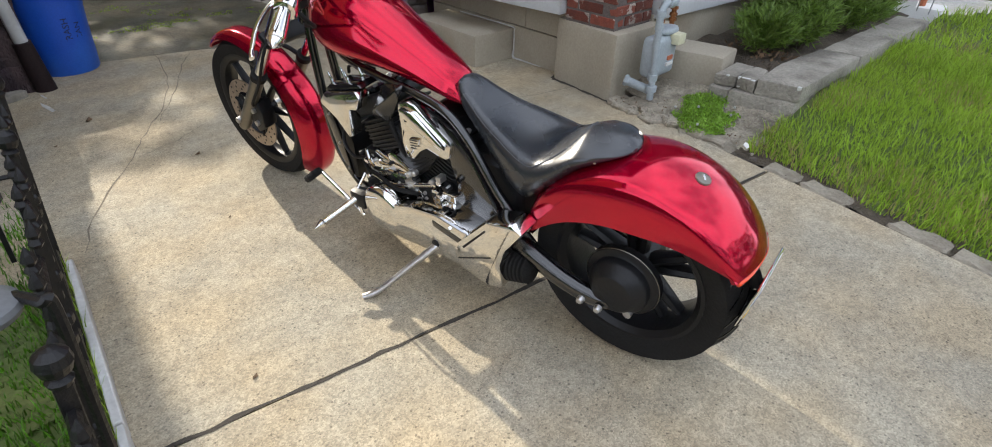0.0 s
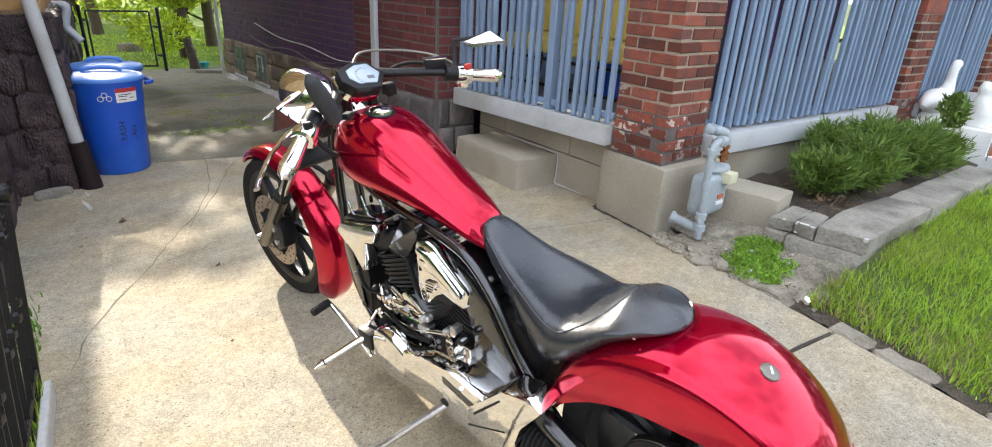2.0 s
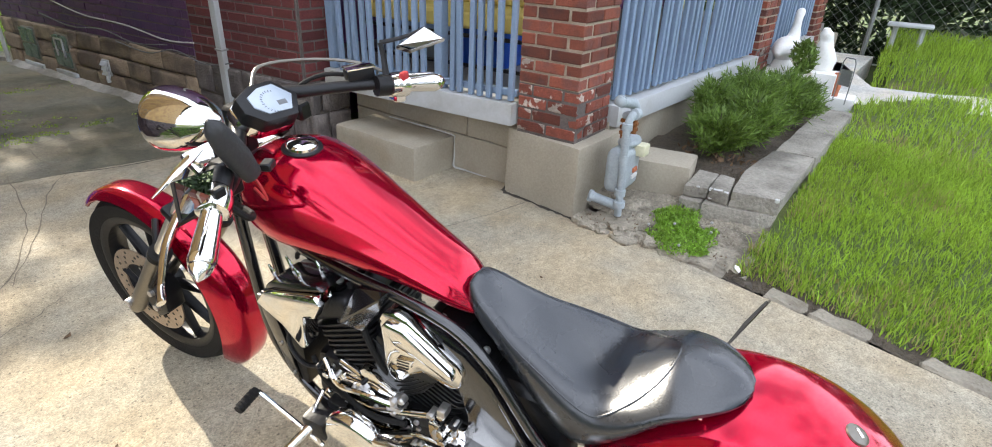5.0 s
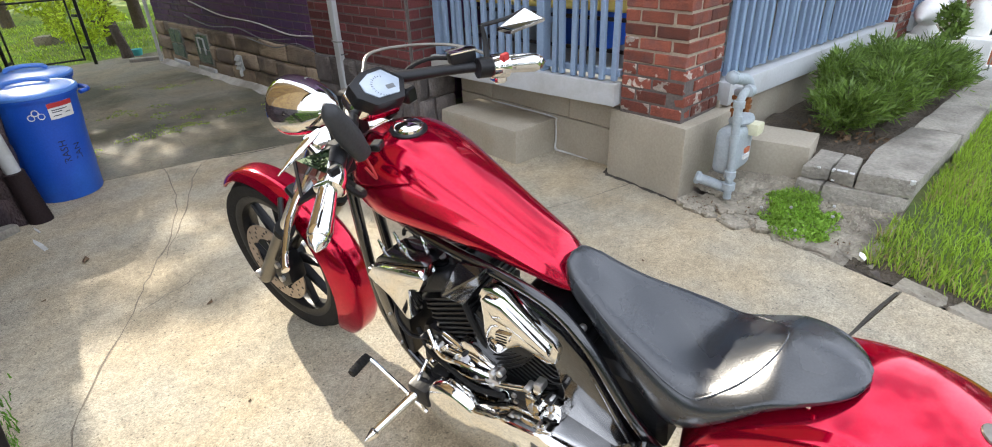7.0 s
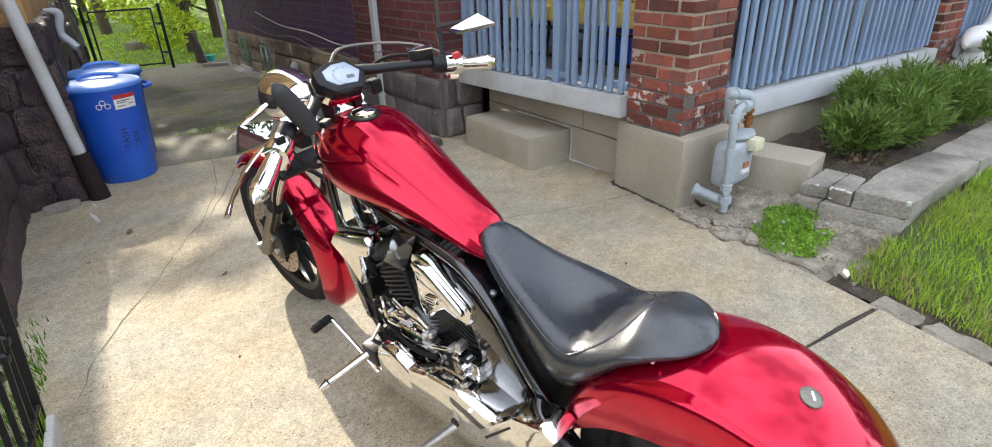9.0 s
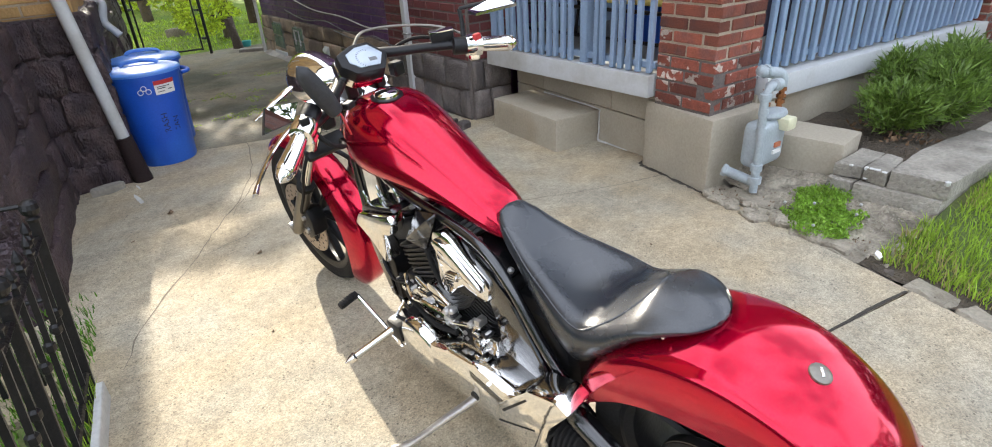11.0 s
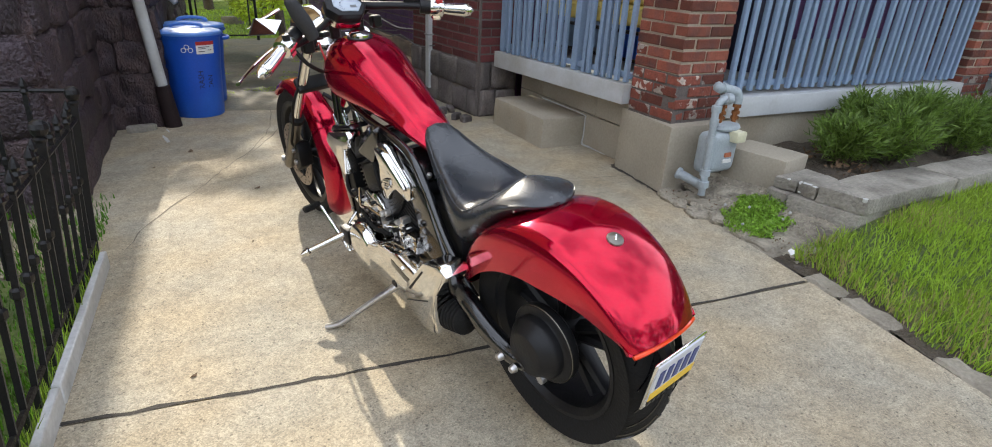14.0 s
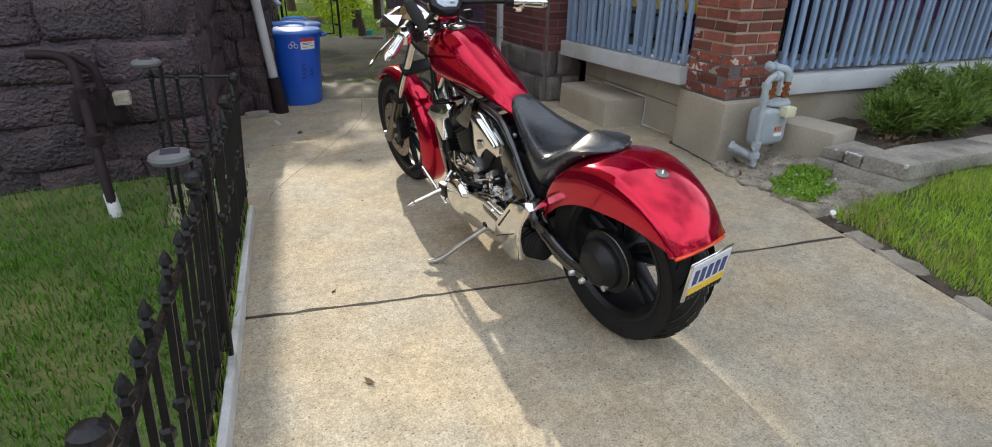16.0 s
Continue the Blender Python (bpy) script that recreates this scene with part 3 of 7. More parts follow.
# roof out of view, its overhang placed to shade the ground beside the house
bm = bmesh.new()
prism(bm, [(2.5, 3.4), (8.5, 2.9), (8.5, 9.6), (2.5, 9.6)], 7.4, 7.65)
link("roof_right", bm, M["roof"], label="unseen dark roof of the brick house, overhang set to cast shade", category="roof", kind="structure")

# block added out of view; its edge sets the shade line on the driveway
bm = bmesh.new()
prism(bm, [(2.50, 8.3), (3.2, 8.3), (3.2, 9.2), (2.50, 9.2)], 2.4, 7.4)
link("wall_bay", bm, M["wallbrick"], label="added unseen block like an upper bay, casts shade on the driveway", category="wall", kind="structure")

# concrete step beside the porch
bm = bmesh.new()
box(bm, 0.515, 1.30, 0.003, 0.385, -0.1, 0.226, 0.014, wall_m, 2)
bmesh.ops.subdivide_edges(bm, edges=[e for e in bm.edges if e.calc_length() > 0.2], cuts=6, use_grid_fill=True)
roughen(bm, 0.005, 8)
roughen(bm, 0.002, 40)
link("concrete_step", bm, M["cast"], label="single cast concrete step against the porch", category="step", kind="structure")

# ---- the house on the left ----
LEFT_WALL = [(-7.0, 3.02), (-0.03, 3.02), (0.13, 4.60), (0.50, 4.60), (1.13, 9.72), (-7.0, 9.72)]
bm = bmesh.new()
prism(bm, LEFT_WALL, -0.15, 1.07)
link("wall_left_stone", bm, M["stone"], label="rock-faced stone foundation painted dark brown", category="wall", kind="structure")
bm = bmesh.new()
prism(bm, [(-7.0, 3.06), (-0.06, 3.06), (0.10, 4.63), (0.505, 4.63), (1.135, 9.70), (-7.0, 9.70)], 1.07, 6.6)
link("wall_left_brick", bm, M["yellow"], label="yellow brick wall above the stone base", category="wall", kind="structure")
bm = bmesh.new()
prism(bm, [(-7.4, 2.7), (0.1, 2.7), (1.3, 10.0), (-7.4, 10.0)], 6.6, 6.85)
link("roof_left", bm, M["roof"], label="dark roof of the yellow brick house", category="roof", kind="structure")


# ---- raised bed: kerb stones and slabs ----
bed_edge = empty("bed_border", "low border of weathered concrete blocks round the bed", "border", kind="structure")


def stone_block(name, x0, x1, y0, y1, z0, z1, rot, material, rough=0.008, seed=0.0, bevel=0.012, parent=bed_edge):
    cx, cy = (x0 + x1) / 2, (y0 + y1) / 2
    bm = bmesh.new()
    box(bm, x0 - cx, x1 - cx, y0 - cy, y1 - cy, z0, z1, bevel, None, 2)
    bmesh.ops.subdivide_edges(bm, edges=[e for e in bm.edges if e.calc_length() > 0.08], cuts=3, use_grid_fill=True)
    roughen(bm, rough, 9, seed + x0 * 3)
    return part(name, bm, M[material], parent, "", 40, pose(cx, cy, 0, 0, 0, rot))


def cut_block(name, outline, z0, z1, material, rough=0.005, seed=0.0):
    """A block on a free outline, with worn edges."""
    bm = bmesh.new()
    prism(bm, outline, z0, z1, 0.009)
    bmesh.ops.subdivide_edges(bm, edges=[e for e in bm.edges if e.calc_length() > 0.06], cuts=3, use_grid_fill=True)
    roughen(bm, rough, 11, seed)
    roughen(bm, rough * 0.4, 45, seed)
    return part(name, bm, M[material], bed_edge, "", 40)


stone_block("block", 3.46, 3.74, 1.41, 1.80, -0.05, 0.300, 8, "cast", 0.006)
cut_block("block", [(3.395, 1.388), (3.422, 1.264), (3.71, 1.275), (3.70, 1.392)], 0.166, 0.232, "cement", 0.005, 1)
cut_block("block", [(3.423, 1.258), (3.401, 1.140), (3.66, 1.172), (3.70, 1.266)], 0.166, 0.238, "cement", 0.005, 2)
cut_block("slab", [(3.400, 1.134), (3.437, 0.886), (4.32, 0.845), (4.32, 1.09), (3.80, 1.155)], 0.167, 0.258, "cement", 0.006, 3)
cut_block("block", [(3.372, 1.402), (3.362, 1.275), (3.70, 1.275), (3.70, 1.402)], -0.08, 0.162, "cement", 0.006, 4)
cut_block("block", [(3.362, 1.268), (3.392, 1.01), (3.43, 0.905), (3.75, 0.89), (3.75, 1.268)], -0.08, 0.163, "cement", 0.006, 5)
for x, y, z, w, h in ((3.414, 1.315, 0.233, 0.010, 0.006), (3.425, 1.246, 0.237, 0.009, 0.016), (3.420, 1.205, 0.238, 0.024, 0.003), (3.412, 1.160, 0.239, 0.011, 0.018), (3.440, 0.905, 0.258, 0.013, 0.018), (3.423, 1.235, 0.182, 0.014, 0.005)):
    bm = bmesh.new()
    box(bm, -0.006, 0.012, -w, w, -h, 0.001, 0.002)
    bmesh.ops.subdivide_edges(bm, edges=[e for e in bm.edges if e.calc_length() > 0.02], cuts=2, use_grid_fill=True)
    roughen(bm, 0.006, 60, y * 9)
    part("paint_splash", bm, M["edging"], bed_edge, "flake of old white paint", 40, pose(x, y, z, 0, 0, 6))
stone_block("slab", 4.33, 5.02, 0.82, 1.06, 0.13, 0.262, -3, "cement", 0.009, 6)
stone_block("slab", 5.03, 5.85, 0.78, 1.02, 0.12, 0.25, -3, "cement", 0.009, 7)
stone_block("block", 3.76, 5.85, 0.87, 1.04, -0.10, 0.128, -2, "cement", 0.012, 8)


# ---- masonry made of single pieces ----
def piece_mesh(name, lx, ly, lz, bevel, rough, seed, material, cuts=0):
    bm = bmesh.new()
    box(bm, -lx / 2, lx / 2, -ly / 2, ly / 2, -lz / 2, lz / 2, bevel)
    if cuts:
        bmesh.ops.subdivide_edges(bm, edges=[e for e in bm.edges if e.calc_length() > min(lx, lz) * 0.4], cuts=cuts, use_grid_fill=True)
    if rough:
        roughen(bm, rough, 2.2 / max(lx, lz), seed)
    for q in bm.faces:
        q.smooth = cuts > 0
    me = bpy.data.meshes.new(name)
    bm.to_mesh(me)
    bm.free()
    me.materials.append(material)
    return me


BRICKS = {}


def brick_mesh(length, key, bh, depth, rough=0.0022):
    k = (round(length, 3), key, random.randrange(3))
    if k not in BRICKS:
        BRICKS[k] = piece_mesh("brick", length, depth, bh, 0.004, rough, k[2] * 5.3 + length, M[key])
    return BRICKS[k]


def brick_pillar(name, origin, turn, size, z0, courses, label, paint=4, bl=0.2, pitch=0.0705):
    """A square pillar of bonded bricks."""
    base = Matrix.Translation((origin[0], origin[1], 0)) @ Matrix.Rotation(turn, 4, "Z")
    p = empty(name, label, "pillar", kind="structure", m=base)
    top = z0 + courses * pitch
    bm = bmesh.new()
    box(bm, 0.008, size - 0.008, 0.008, size - 0.008, z0 - 0.01, top)
    part("mortar_core", bm, M["mortar"], p)
    bm = bmesh.new()
    box(bm, 0.0, size, 0.0, size, top + 0.001, 2.95)
    part("upper_shaft", bm, M["brick"], p)
    bm = bmesh.new()
    box(bm, 0.0065, size - 0.0065, 0.0065, size - 0.0065, z0 - 0.01, z0 + pitch * paint)
    if paint:
        part("mortar_foot", bm, M["mortar_dark"], p, "dark grey mortar")
    gap, d, bh = 0.013, 0.095, pitch - 0.013
    for c in range(courses):
        z = z0 + (c + 0.5) * pitch
        runs_left = [(0, 0.2), (0.2, 0.4)] if c % 2 == 0 else [(0.1, 0.3), (0.3, 0.4)]
        runs_front = [(0.1, 0.3), (0.3, 0.4)] if c % 2 == 0 else [(0, 0.2), (0.2, 0.4)]
        for runs, left in ((runs_left, True), (runs_front, False)):
            for a, b in runs:
                a, b = a * size / 0.4, b * size / 0.4
                key = "brick_pale" if c < paint or (c < paint + 2 and random.random() < 0.4) else "brick"
                me = brick_mesh(b - a - gap, key, bh, d)
                push = random.uniform(-0.002, 0.003)
                t = Matrix.Translation((d / 2 - push, (a + b) / 2, z)) @ Matrix.Rotation(math.pi / 2, 4, "Z") if left else Matrix.Translation(((a + b) / 2, d / 2 - push, z))
                share("brick", me, p, t)
    return p


def brick_face(parent, m, length, z0, z1, key, bl=0.205, pitch=0.071, depth=0.05, mortar="mortar_dark", first=0.0, single=True, proud=0.02):
    """Courses of bricks on a wall plane: x along it, -y outwards."""
    bm = bmesh.new()
    box(bm, 0, length, -proud + 0.006, 0.0, z0, z1)
    part("mortar", bm, M[mortar], parent, m=m)
    c = 0
    z = z0
    joined_v, joined_f = [], []
    while z + pitch * 0.6 < z1:
        x = -first if c % 2 == 0 else -first - bl / 2
        while x < length:
            a, b = max(x, 0.0), min(x + bl, length)
            if b - a > 0.03:
                push = random.uniform(-0.002, 0.002)
                lx = b - a - 0.011
                if single:
                    share("brick", brick_mesh(lx, key, pitch - 0.012, depth), parent, m @ Matrix.Translation(((a + b) / 2, depth / 2 - proud - push, z + pitch / 2)))
                else:
                    k = len(joined_v)
                    for vx in (a + 0.005, b - 0.005):
                        for vy in (-proud - push, 0.0):
                            for vz in (z + 0.006, z + pitch - 0.006):
                                joined_v.append(m @ Vector((vx, vy, vz)))
                    joined_f += [(k, k + 4, k + 5, k + 1), (k + 1, k + 5, k + 7, k + 3), (k, k + 2, k + 6, k + 4), (k, k + 1, k + 3, k + 2), (k + 4, k + 6, k + 7, k + 5)]
            x += bl
        z += pitch
        c += 1
    if joined_v:
        ob = raw("brickwork", [tuple(v) for v in joined_v], joined_f, M[key], parent, kind="stuff")


brick_pillar("pillar_corner", (3.10, 1.955), math.atan2(FRONT.y, FRONT.x) * 0.4, 0.40, 0.428, 17, "corner porch pillar of red brick with peeling paint at its foot")
p2 = front_m @ Vector((3.04, 0.0, 0))
brick_pillar("pillar_front", (p2.x, p2.y), math.atan2(FRONT.y, FRONT.x), 0.40, 0.40, 13, "second red brick porch pillar beside the steps", 3)
p3 = front_m @ Vector((4.95, 0.0, 0))
brick_pillar("pillar_far", (p3.x, p3.y), math.atan2(FRONT.y, FRONT.x), 0.40, 0.40, 13, "far red brick porch pillar", 0)

# side wall of the right house: bricks over a stone base
side_wall = empty("wall_house_side_face", "dark brick courses over rough stone foundation", "wall", kind="structure")


def face_matrix(p, q):
    """x runs from p to q; -y points to the right of that way."""
    d = Vector((q[0] - p[0], q[1] - p[1], 0))
    return Matrix.Translation((p[0], p[1], 0)) @ Matrix.Rotation(math.atan2(d.y, d.x), 4, "Z"), d.length


m_near, len_near = face_matrix((2.888, 5.28), (2.93, 4.02))
m_far, len_far = face_matrix((2.78, 8.85), (2.888, 5.28))
brick_face(side_wall, m_near, len_near, 0.47, 1.62, "wallbrick_red")
brick_face(side_wall, m_far, len_far, 0.50, 1.62, "wallbrick", single=False)
m_end, len_end = face_matrix((2.93, 4.02), (3.3, 4.02))
brick_face(side_wall, m_end, len_end, 0.47, 1.62, "wallbrick_red")


def stone_face(parent, m, length, z0, z1, key, bl, courses, rough, seed=0, depth=0.09, proud=0.045, mortar="mortar_dark"):
    bm = bmesh.new()
    box(bm, 0, length, -proud * 0.55, 0.0, z0, z1)
    part("mortar", bm, M[mortar], parent, m=m)
    h = (z1 - z0) / courses
    meshes = [piece_mesh("stone", bl, depth, h, 0.014, rough, seed + k * 4.1, M[key], 4) for k in range(4)]
    for c in range(courses):
        x = -random.uniform(0.1, 0.9) * bl
        while x < length:
            w = bl * random.uniform(0.75, 1.25)
            a, b = max(x, 0.0), min(x + w, length)
            if b - a > 0.05:
                s = Matrix.Diagonal(((b - a - 0.012) / bl, 1, (h - 0.012) / h, 1))
                flip = Matrix.Rotation(math.pi * random.randrange(2), 4, "Y")
                share("stone", random.choice(meshes), parent, m @ Matrix.Translation(((a + b) / 2, depth / 2 - proud + random.uniform(-0.008, 0.006), z0 + (c + 0.5) * h)) @ s @ flip)
            x += w


stone_face(side_wall, m_near, len_near, 0.0, 0.47, "foundation_dark", 0.34, 2, 0.012, 3)
stone_face(side_wall, m_end, len_end, 0.0, 0.47, "foundation_dark", 0.34, 2, 0.012, 5)
stone_face(side_wall, m_far, len_far, 0.0, 0.50, "foundation", 0.42, 3, 0.014, 9)

# rock-faced stones of the left house
left_face = empty("wall_left_stones", "rock-faced stones painted dark brown", "wall", kind="structure")
for p, q, bl in (((-3.0, 3.02), (-0.03, 3.02), 0.55), ((-0.03, 3.02), (0.13, 4.60), 0.55), ((0.13, 4.60), (0.50, 4.60), 0.36), ((0.50, 4.60), (1.13, 9.72), 0.5)):
    m, le = face_matrix(p, q)
    stone_face(left_face, m, le, -0.04, 1.07, "stone", bl, 5, 0.035, bl * 10, 0.10, 0.05, "stone")
left_brick = empty("wall_left_bricks", "yellow brick courses above the stone base", "wall", kind="structure")
for p, q, one in (((-0.06, 3.06), (0.10, 4.64), True), ((0.10, 4.64), (0.47, 4.64), True), ((0.47, 4.64), (1.10, 9.70), False)):
    m, le = face_matrix(p, q)
    brick_face(left_brick, m, le, 1.08, 1.60, "yellow", 0.205, 0.07, 0.05, "mortar", 0.05, one)


# ---- the motorcycle: y forward from the rear axle, x to its right ----
M["red"] = mat("candy_red_paint", (0.47, 0.0004, 0.027), 0.13, 0.78, 0.03, 3, 60, 0.0, coat=0.55, spec=0.2)
M["red"].node_tree.nodes["Principled BSDF"].inputs["Coat IOR"].default_value = 1.5
M["chrome"] = mat("chrome", (0.80, 0.79, 0.77), 0.055, 1.0, 0.02, 6, 60, 0.015)
M["gloss"] = mat("gloss_black_paint", (0.005, 0.005, 0.006), 0.22, 0, 0.1, 6, 60, 0.0, coat=1.0)
M["satin"] = mat("satin_black_metal", (0.009, 0.009, 0.010), 0.40, 0.0, 0.2, 10, 90, 0.1, spec=0.3)
M["rubber"] = mat("tyre_rubber", (0.011, 0.0105, 0.010), 0.75, 0, 0.25, 12, 120, 0.3, spec=0.25)
M["leather"] = mat("black_leather", (0.024, 0.027, 0.032), 0.27, 0, 0.2, 9, 240, 0.16, spec=0.75, depth=0.002)
M["plastic"] = mat("matt_black_plastic", (0.026, 0.026, 0.028), 0.55, 0, 0.2, 14, 120, 0.15)
M["pale"] = mat("pale_stitching", (0.45, 0.44, 0.40), 0.7, 0, 0.1, 40, 200, 0.2)
M["gunmetal"] = mat("brushed_dark_aluminium", (0.20, 0.185, 0.16), 0.38, 0.9, 0.12, 12, 150, 0.1)
M["steel"] = mat("worn_brake_steel", (0.42, 0.34, 0.27), 0.42, 0.8, 0.2, 20, 150, 0.2)
M["alloy"] = mat("cast_aluminium", (0.55, 0.54, 0.53), 0.35, 0.9, 0.12, 14, 90, 0.2)
M["screen"] = mat("grey_display_lens", (0.36, 0.41, 0.47), 0.12, 0, 0.06, 8, 60, 0.0, coat=0.5)
M["tail"] = mat("red_orange_lens", (0.85, 0.07, 0.02), 0.15, 0, 0.1, 20, 60, 0.0, coat=0.6)
M["mirror"] = mat("mirror_glass", (0.9, 0.9, 0.9), 0.01, 1.0, 0.0, 5, 60, 0.0)
M["plate_white"] = mat("number_plate_white", (0.66, 0.68, 0.72), 0.35, 0, 0.04, 20, 90, 0.05)
M["plate_blue"] = mat("number_plate_blue", (0.03, 0.05, 0.20), 0.4, 0, 0.05, 20, 90, 0.0)
M["plate_yellow"] = mat("number_plate_yellow", (0.80, 0.52, 0.03), 0.4, 0, 0.05, 20, 90, 0.0)

BIKE = Matrix.Translation((1.332, 0.617, 0)) @ Matrix.Rotation(radians(6.8), 4, "Z") @ Matrix.Rotation(radians(-7.0), 4, "Y")
bike = empty("motorcycle", "candy red chopper motorcycle with chrome engine leaning on its side stand", "motorcycle", m=BIKE)


def bpart(name, bm, material, label="", parent=None, sharp=38):
    return part(name, bm, M[material], parent if parent is not None else bike, label, sharp)


def spread(rows, n):
    """Sections between the given ones, on smooth curves."""
    a = np.array(rows, float)
    k = len(a)
    ext = np.vstack([2 * a[0] - a[1], a, 2 * a[-1] - a[-2]])
    out = []
    for u in np.linspace(0, k - 1, n):
        i = min(int(u), k - 2)
        t = u - i
        p0, p1, p2, p3 = ext[i], ext[i + 1], ext[i + 2], ext[i + 3]
        out.append(0.5 * ((2 * p1) + (p2 - p0) * t + (2 * p0 - 5 * p1 + 4 * p2 - p3) * t * t + (3 * p1 - p0 - 3 * p2 + p3) * t ** 3))
    return out


SIDEWAYS = Matrix(((0, 0, 1, 0), (1, 0, 0, 0), (0, 1, 0, 0), (0, 0, 0, 1)))


def flank(bm, outline, x0, x1, bevel=0.0):
    """A plate whose outline lies in (y, z), from x0 to x1."""
    return prism(bm, outline, min(x0, x1), max(x0, x1), bevel, SIDEWAYS)


def disc(bm, profile, y, z, x=0.0, segs=32, way=(1, 0, 0), caps=(True, True)):
    return lathe(bm, profile, segs, axis_pose((x, y, z), way), caps)


# wheels
def tyre_profile(r, hw, rim):
    out = [(rim, -hw * 0.80), (rim + (r - rim) * 0.35, -hw * 0.98), (rim + (r - rim) * 0.7, -hw)]
    for i in range(9):
        u = -1 + 2 * i / 8
        out.append((r - hw * 0.55 * abs(u) ** 2.2, hw * 0.93 * u))
    return out + [(rim + (r - rim) * 0.7, hw), (rim + (r - rim) * 0.35, hw * 0.98), (rim, hw * 0.80)]


def wheel(name, y, r, hw, rim, spokes, double, label):
    bm = bmesh.new()
    disc(bm, [(rim - 0.022, -hw * 0.70), (rim - 0.006, -hw * 0.86), (rim + 0.006, -hw * 0.86), (rim + 0.004, -hw * 0.7), (rim + 0.004, hw * 0.7), (rim + 0.006, hw * 0.86), (rim - 0.006, hw * 0.86), (rim - 0.022, hw * 0.70), (rim - 0.03, hw * 0.2), (rim - 0.03, -hw * 0.2), (rim - 0.022, -hw * 0.70)], y, r, 0, 64, caps=(False, False))
    w = bpart(name, bm, "satin", label)
    bm = bmesh.new()
    disc(bm, tyre_profile(r, hw, rim), y, r, 0, 72, caps=(False, False))
    bpart("tyre", bm, "rubber", "black rubber tyre", w)
    bm = bmesh.new()
    disc(bm, [(0.02, -hw * 0.8), (0.052, -hw * 0.75), (0.058, -hw * 0.3), (0.058, hw * 0.3), (0.052, hw * 0.75), (0.02, hw * 0.8)], y, r, 0, 28)
    bpart("hub", bm, "satin", "", w)
    for i in range(spokes):
        a = 2 * math.pi * i / spokes + 0.25
        for s in ((-0.16, 0.16) if double else (0.0,)):
            bm = bmesh.new()
            p0 = (0, y + 0.045 * math.cos(a + s * 1.5), r + 0.045 * math.sin(a + s * 1.5))
            p1 = (0, y + (rim - 0.015) * math.cos(a + s), r + (rim - 0.015) * math.sin(a + s))
            tube(bm, (p0, p1), (0.021, 0.013) if double else (0.016, 0.010), 8, 1, 1.6 if double else 1.5, (1, 0, 0))
            bpart("spoke", bm, "satin", "", w)
    return w


fw = wheel("front_wheel", 1.90, 0.335, 0.048, 0.262, 9, False, "black cast front wheel with thin spokes")
rw = wheel("rear_wheel", 0.0, 0.33, 0.103, 0.232, 5, True, "wide black cast rear wheel")
# tread cuts of the rear tyre
bm = bmesh.new()
for i in range(26):
    a = 2 * math.pi * i / 26
    for side in (-1, 1):
        pts = []
        for k in range(5):
            u = 0.12 + 0.16 * k
            rr = 0.33 - 0.103 * 0.55 * u ** 2.2 + 0.0008
            b = a + 0.10 * k + (0.06 if side > 0 else 0)
            pts.append((side * 0.103 * 0.93 * u, rr * math.cos(b), 0.33 + rr * math.sin(b)))
        tube(bm, pts, 0.0022, 4, 2)
bpart("tread_cut", bm, "gloss", "", rw)

# front brake
bm = bmesh.new()
disc(bm, [(0.105, -0.0025), (0.163, -0.0025), (0.163, 0.0025), (0.105, 0.0025), (0.105, -0.0025)], 1.90, 0.335, -0.068, 56, caps=(False, False))
brake = bpart("brake_disc", bm, "steel", "drilled steel brake disc", fw)
hole = None
for i in range(40):
    a = 2 * math.pi * i / 40
    rr = (0.118, 0.134, 0.150)[i % 3]
    place = Matrix.Translation((-0.071, 1.90 + rr * math.cos(a), 0.335 + rr * math.sin(a)))
    if hole is None:
        bm = bmesh.new()
        disc(bm, [(0.0055, -0.0004), (0.0055, 0.0062)], 0, 0, 0, 8)
        hole = bpart("drill_hole", bm, "satin", "", fw)
        hole.matrix_basis = place
    else:
        share("drill_hole", hole.data, fw, place)
for i in range(5):
    a = 2 * math.pi * i / 5 + 0.3
    bm = bmesh.new()
    rod(bm, (-0.068, 1.90 + 0.045 * math.cos(a), 0.335 + 0.045 * math.sin(a)), (-0.068, 1.90 + 0.112 * math.cos(a + 0.25), 0.335 + 0.112 * math.sin(a + 0.25)), 0.010, 6)
    bpart("disc_carrier", bm, "satin", "", fw)
bm = bmesh.new()
flank(bm, [(1.735, 0.33), (1.80, 0.29), (1.84, 0.36), (1.80, 0.44), (1.745, 0.45), (1.725, 0.40)], -0.118, -0.05, 0.010)
cal = bpart("brake_caliper", bm, "satin", "black brake caliper")
for z in (0.345, 0.405):
    bm = bmesh.new()
    disc(bm, [(0.001, -0.012), (0.012, -0.012), (0.013, 0.0), (0.013, 0.02)], 1.778, z, -0.118, 14)
    bpart("bolt", bm, "alloy", "", cal)
bm = bmesh.new()
rod(bm, (-0.15, 1.90, 0.335), (0.15, 1.90, 0.335), 0.014, 12)
bpart("front_axle", bm, "alloy")

# fork
LOW, TOP = Vector((0, 1.925, 0.285)), Vector((0, 1.30, 0.985))
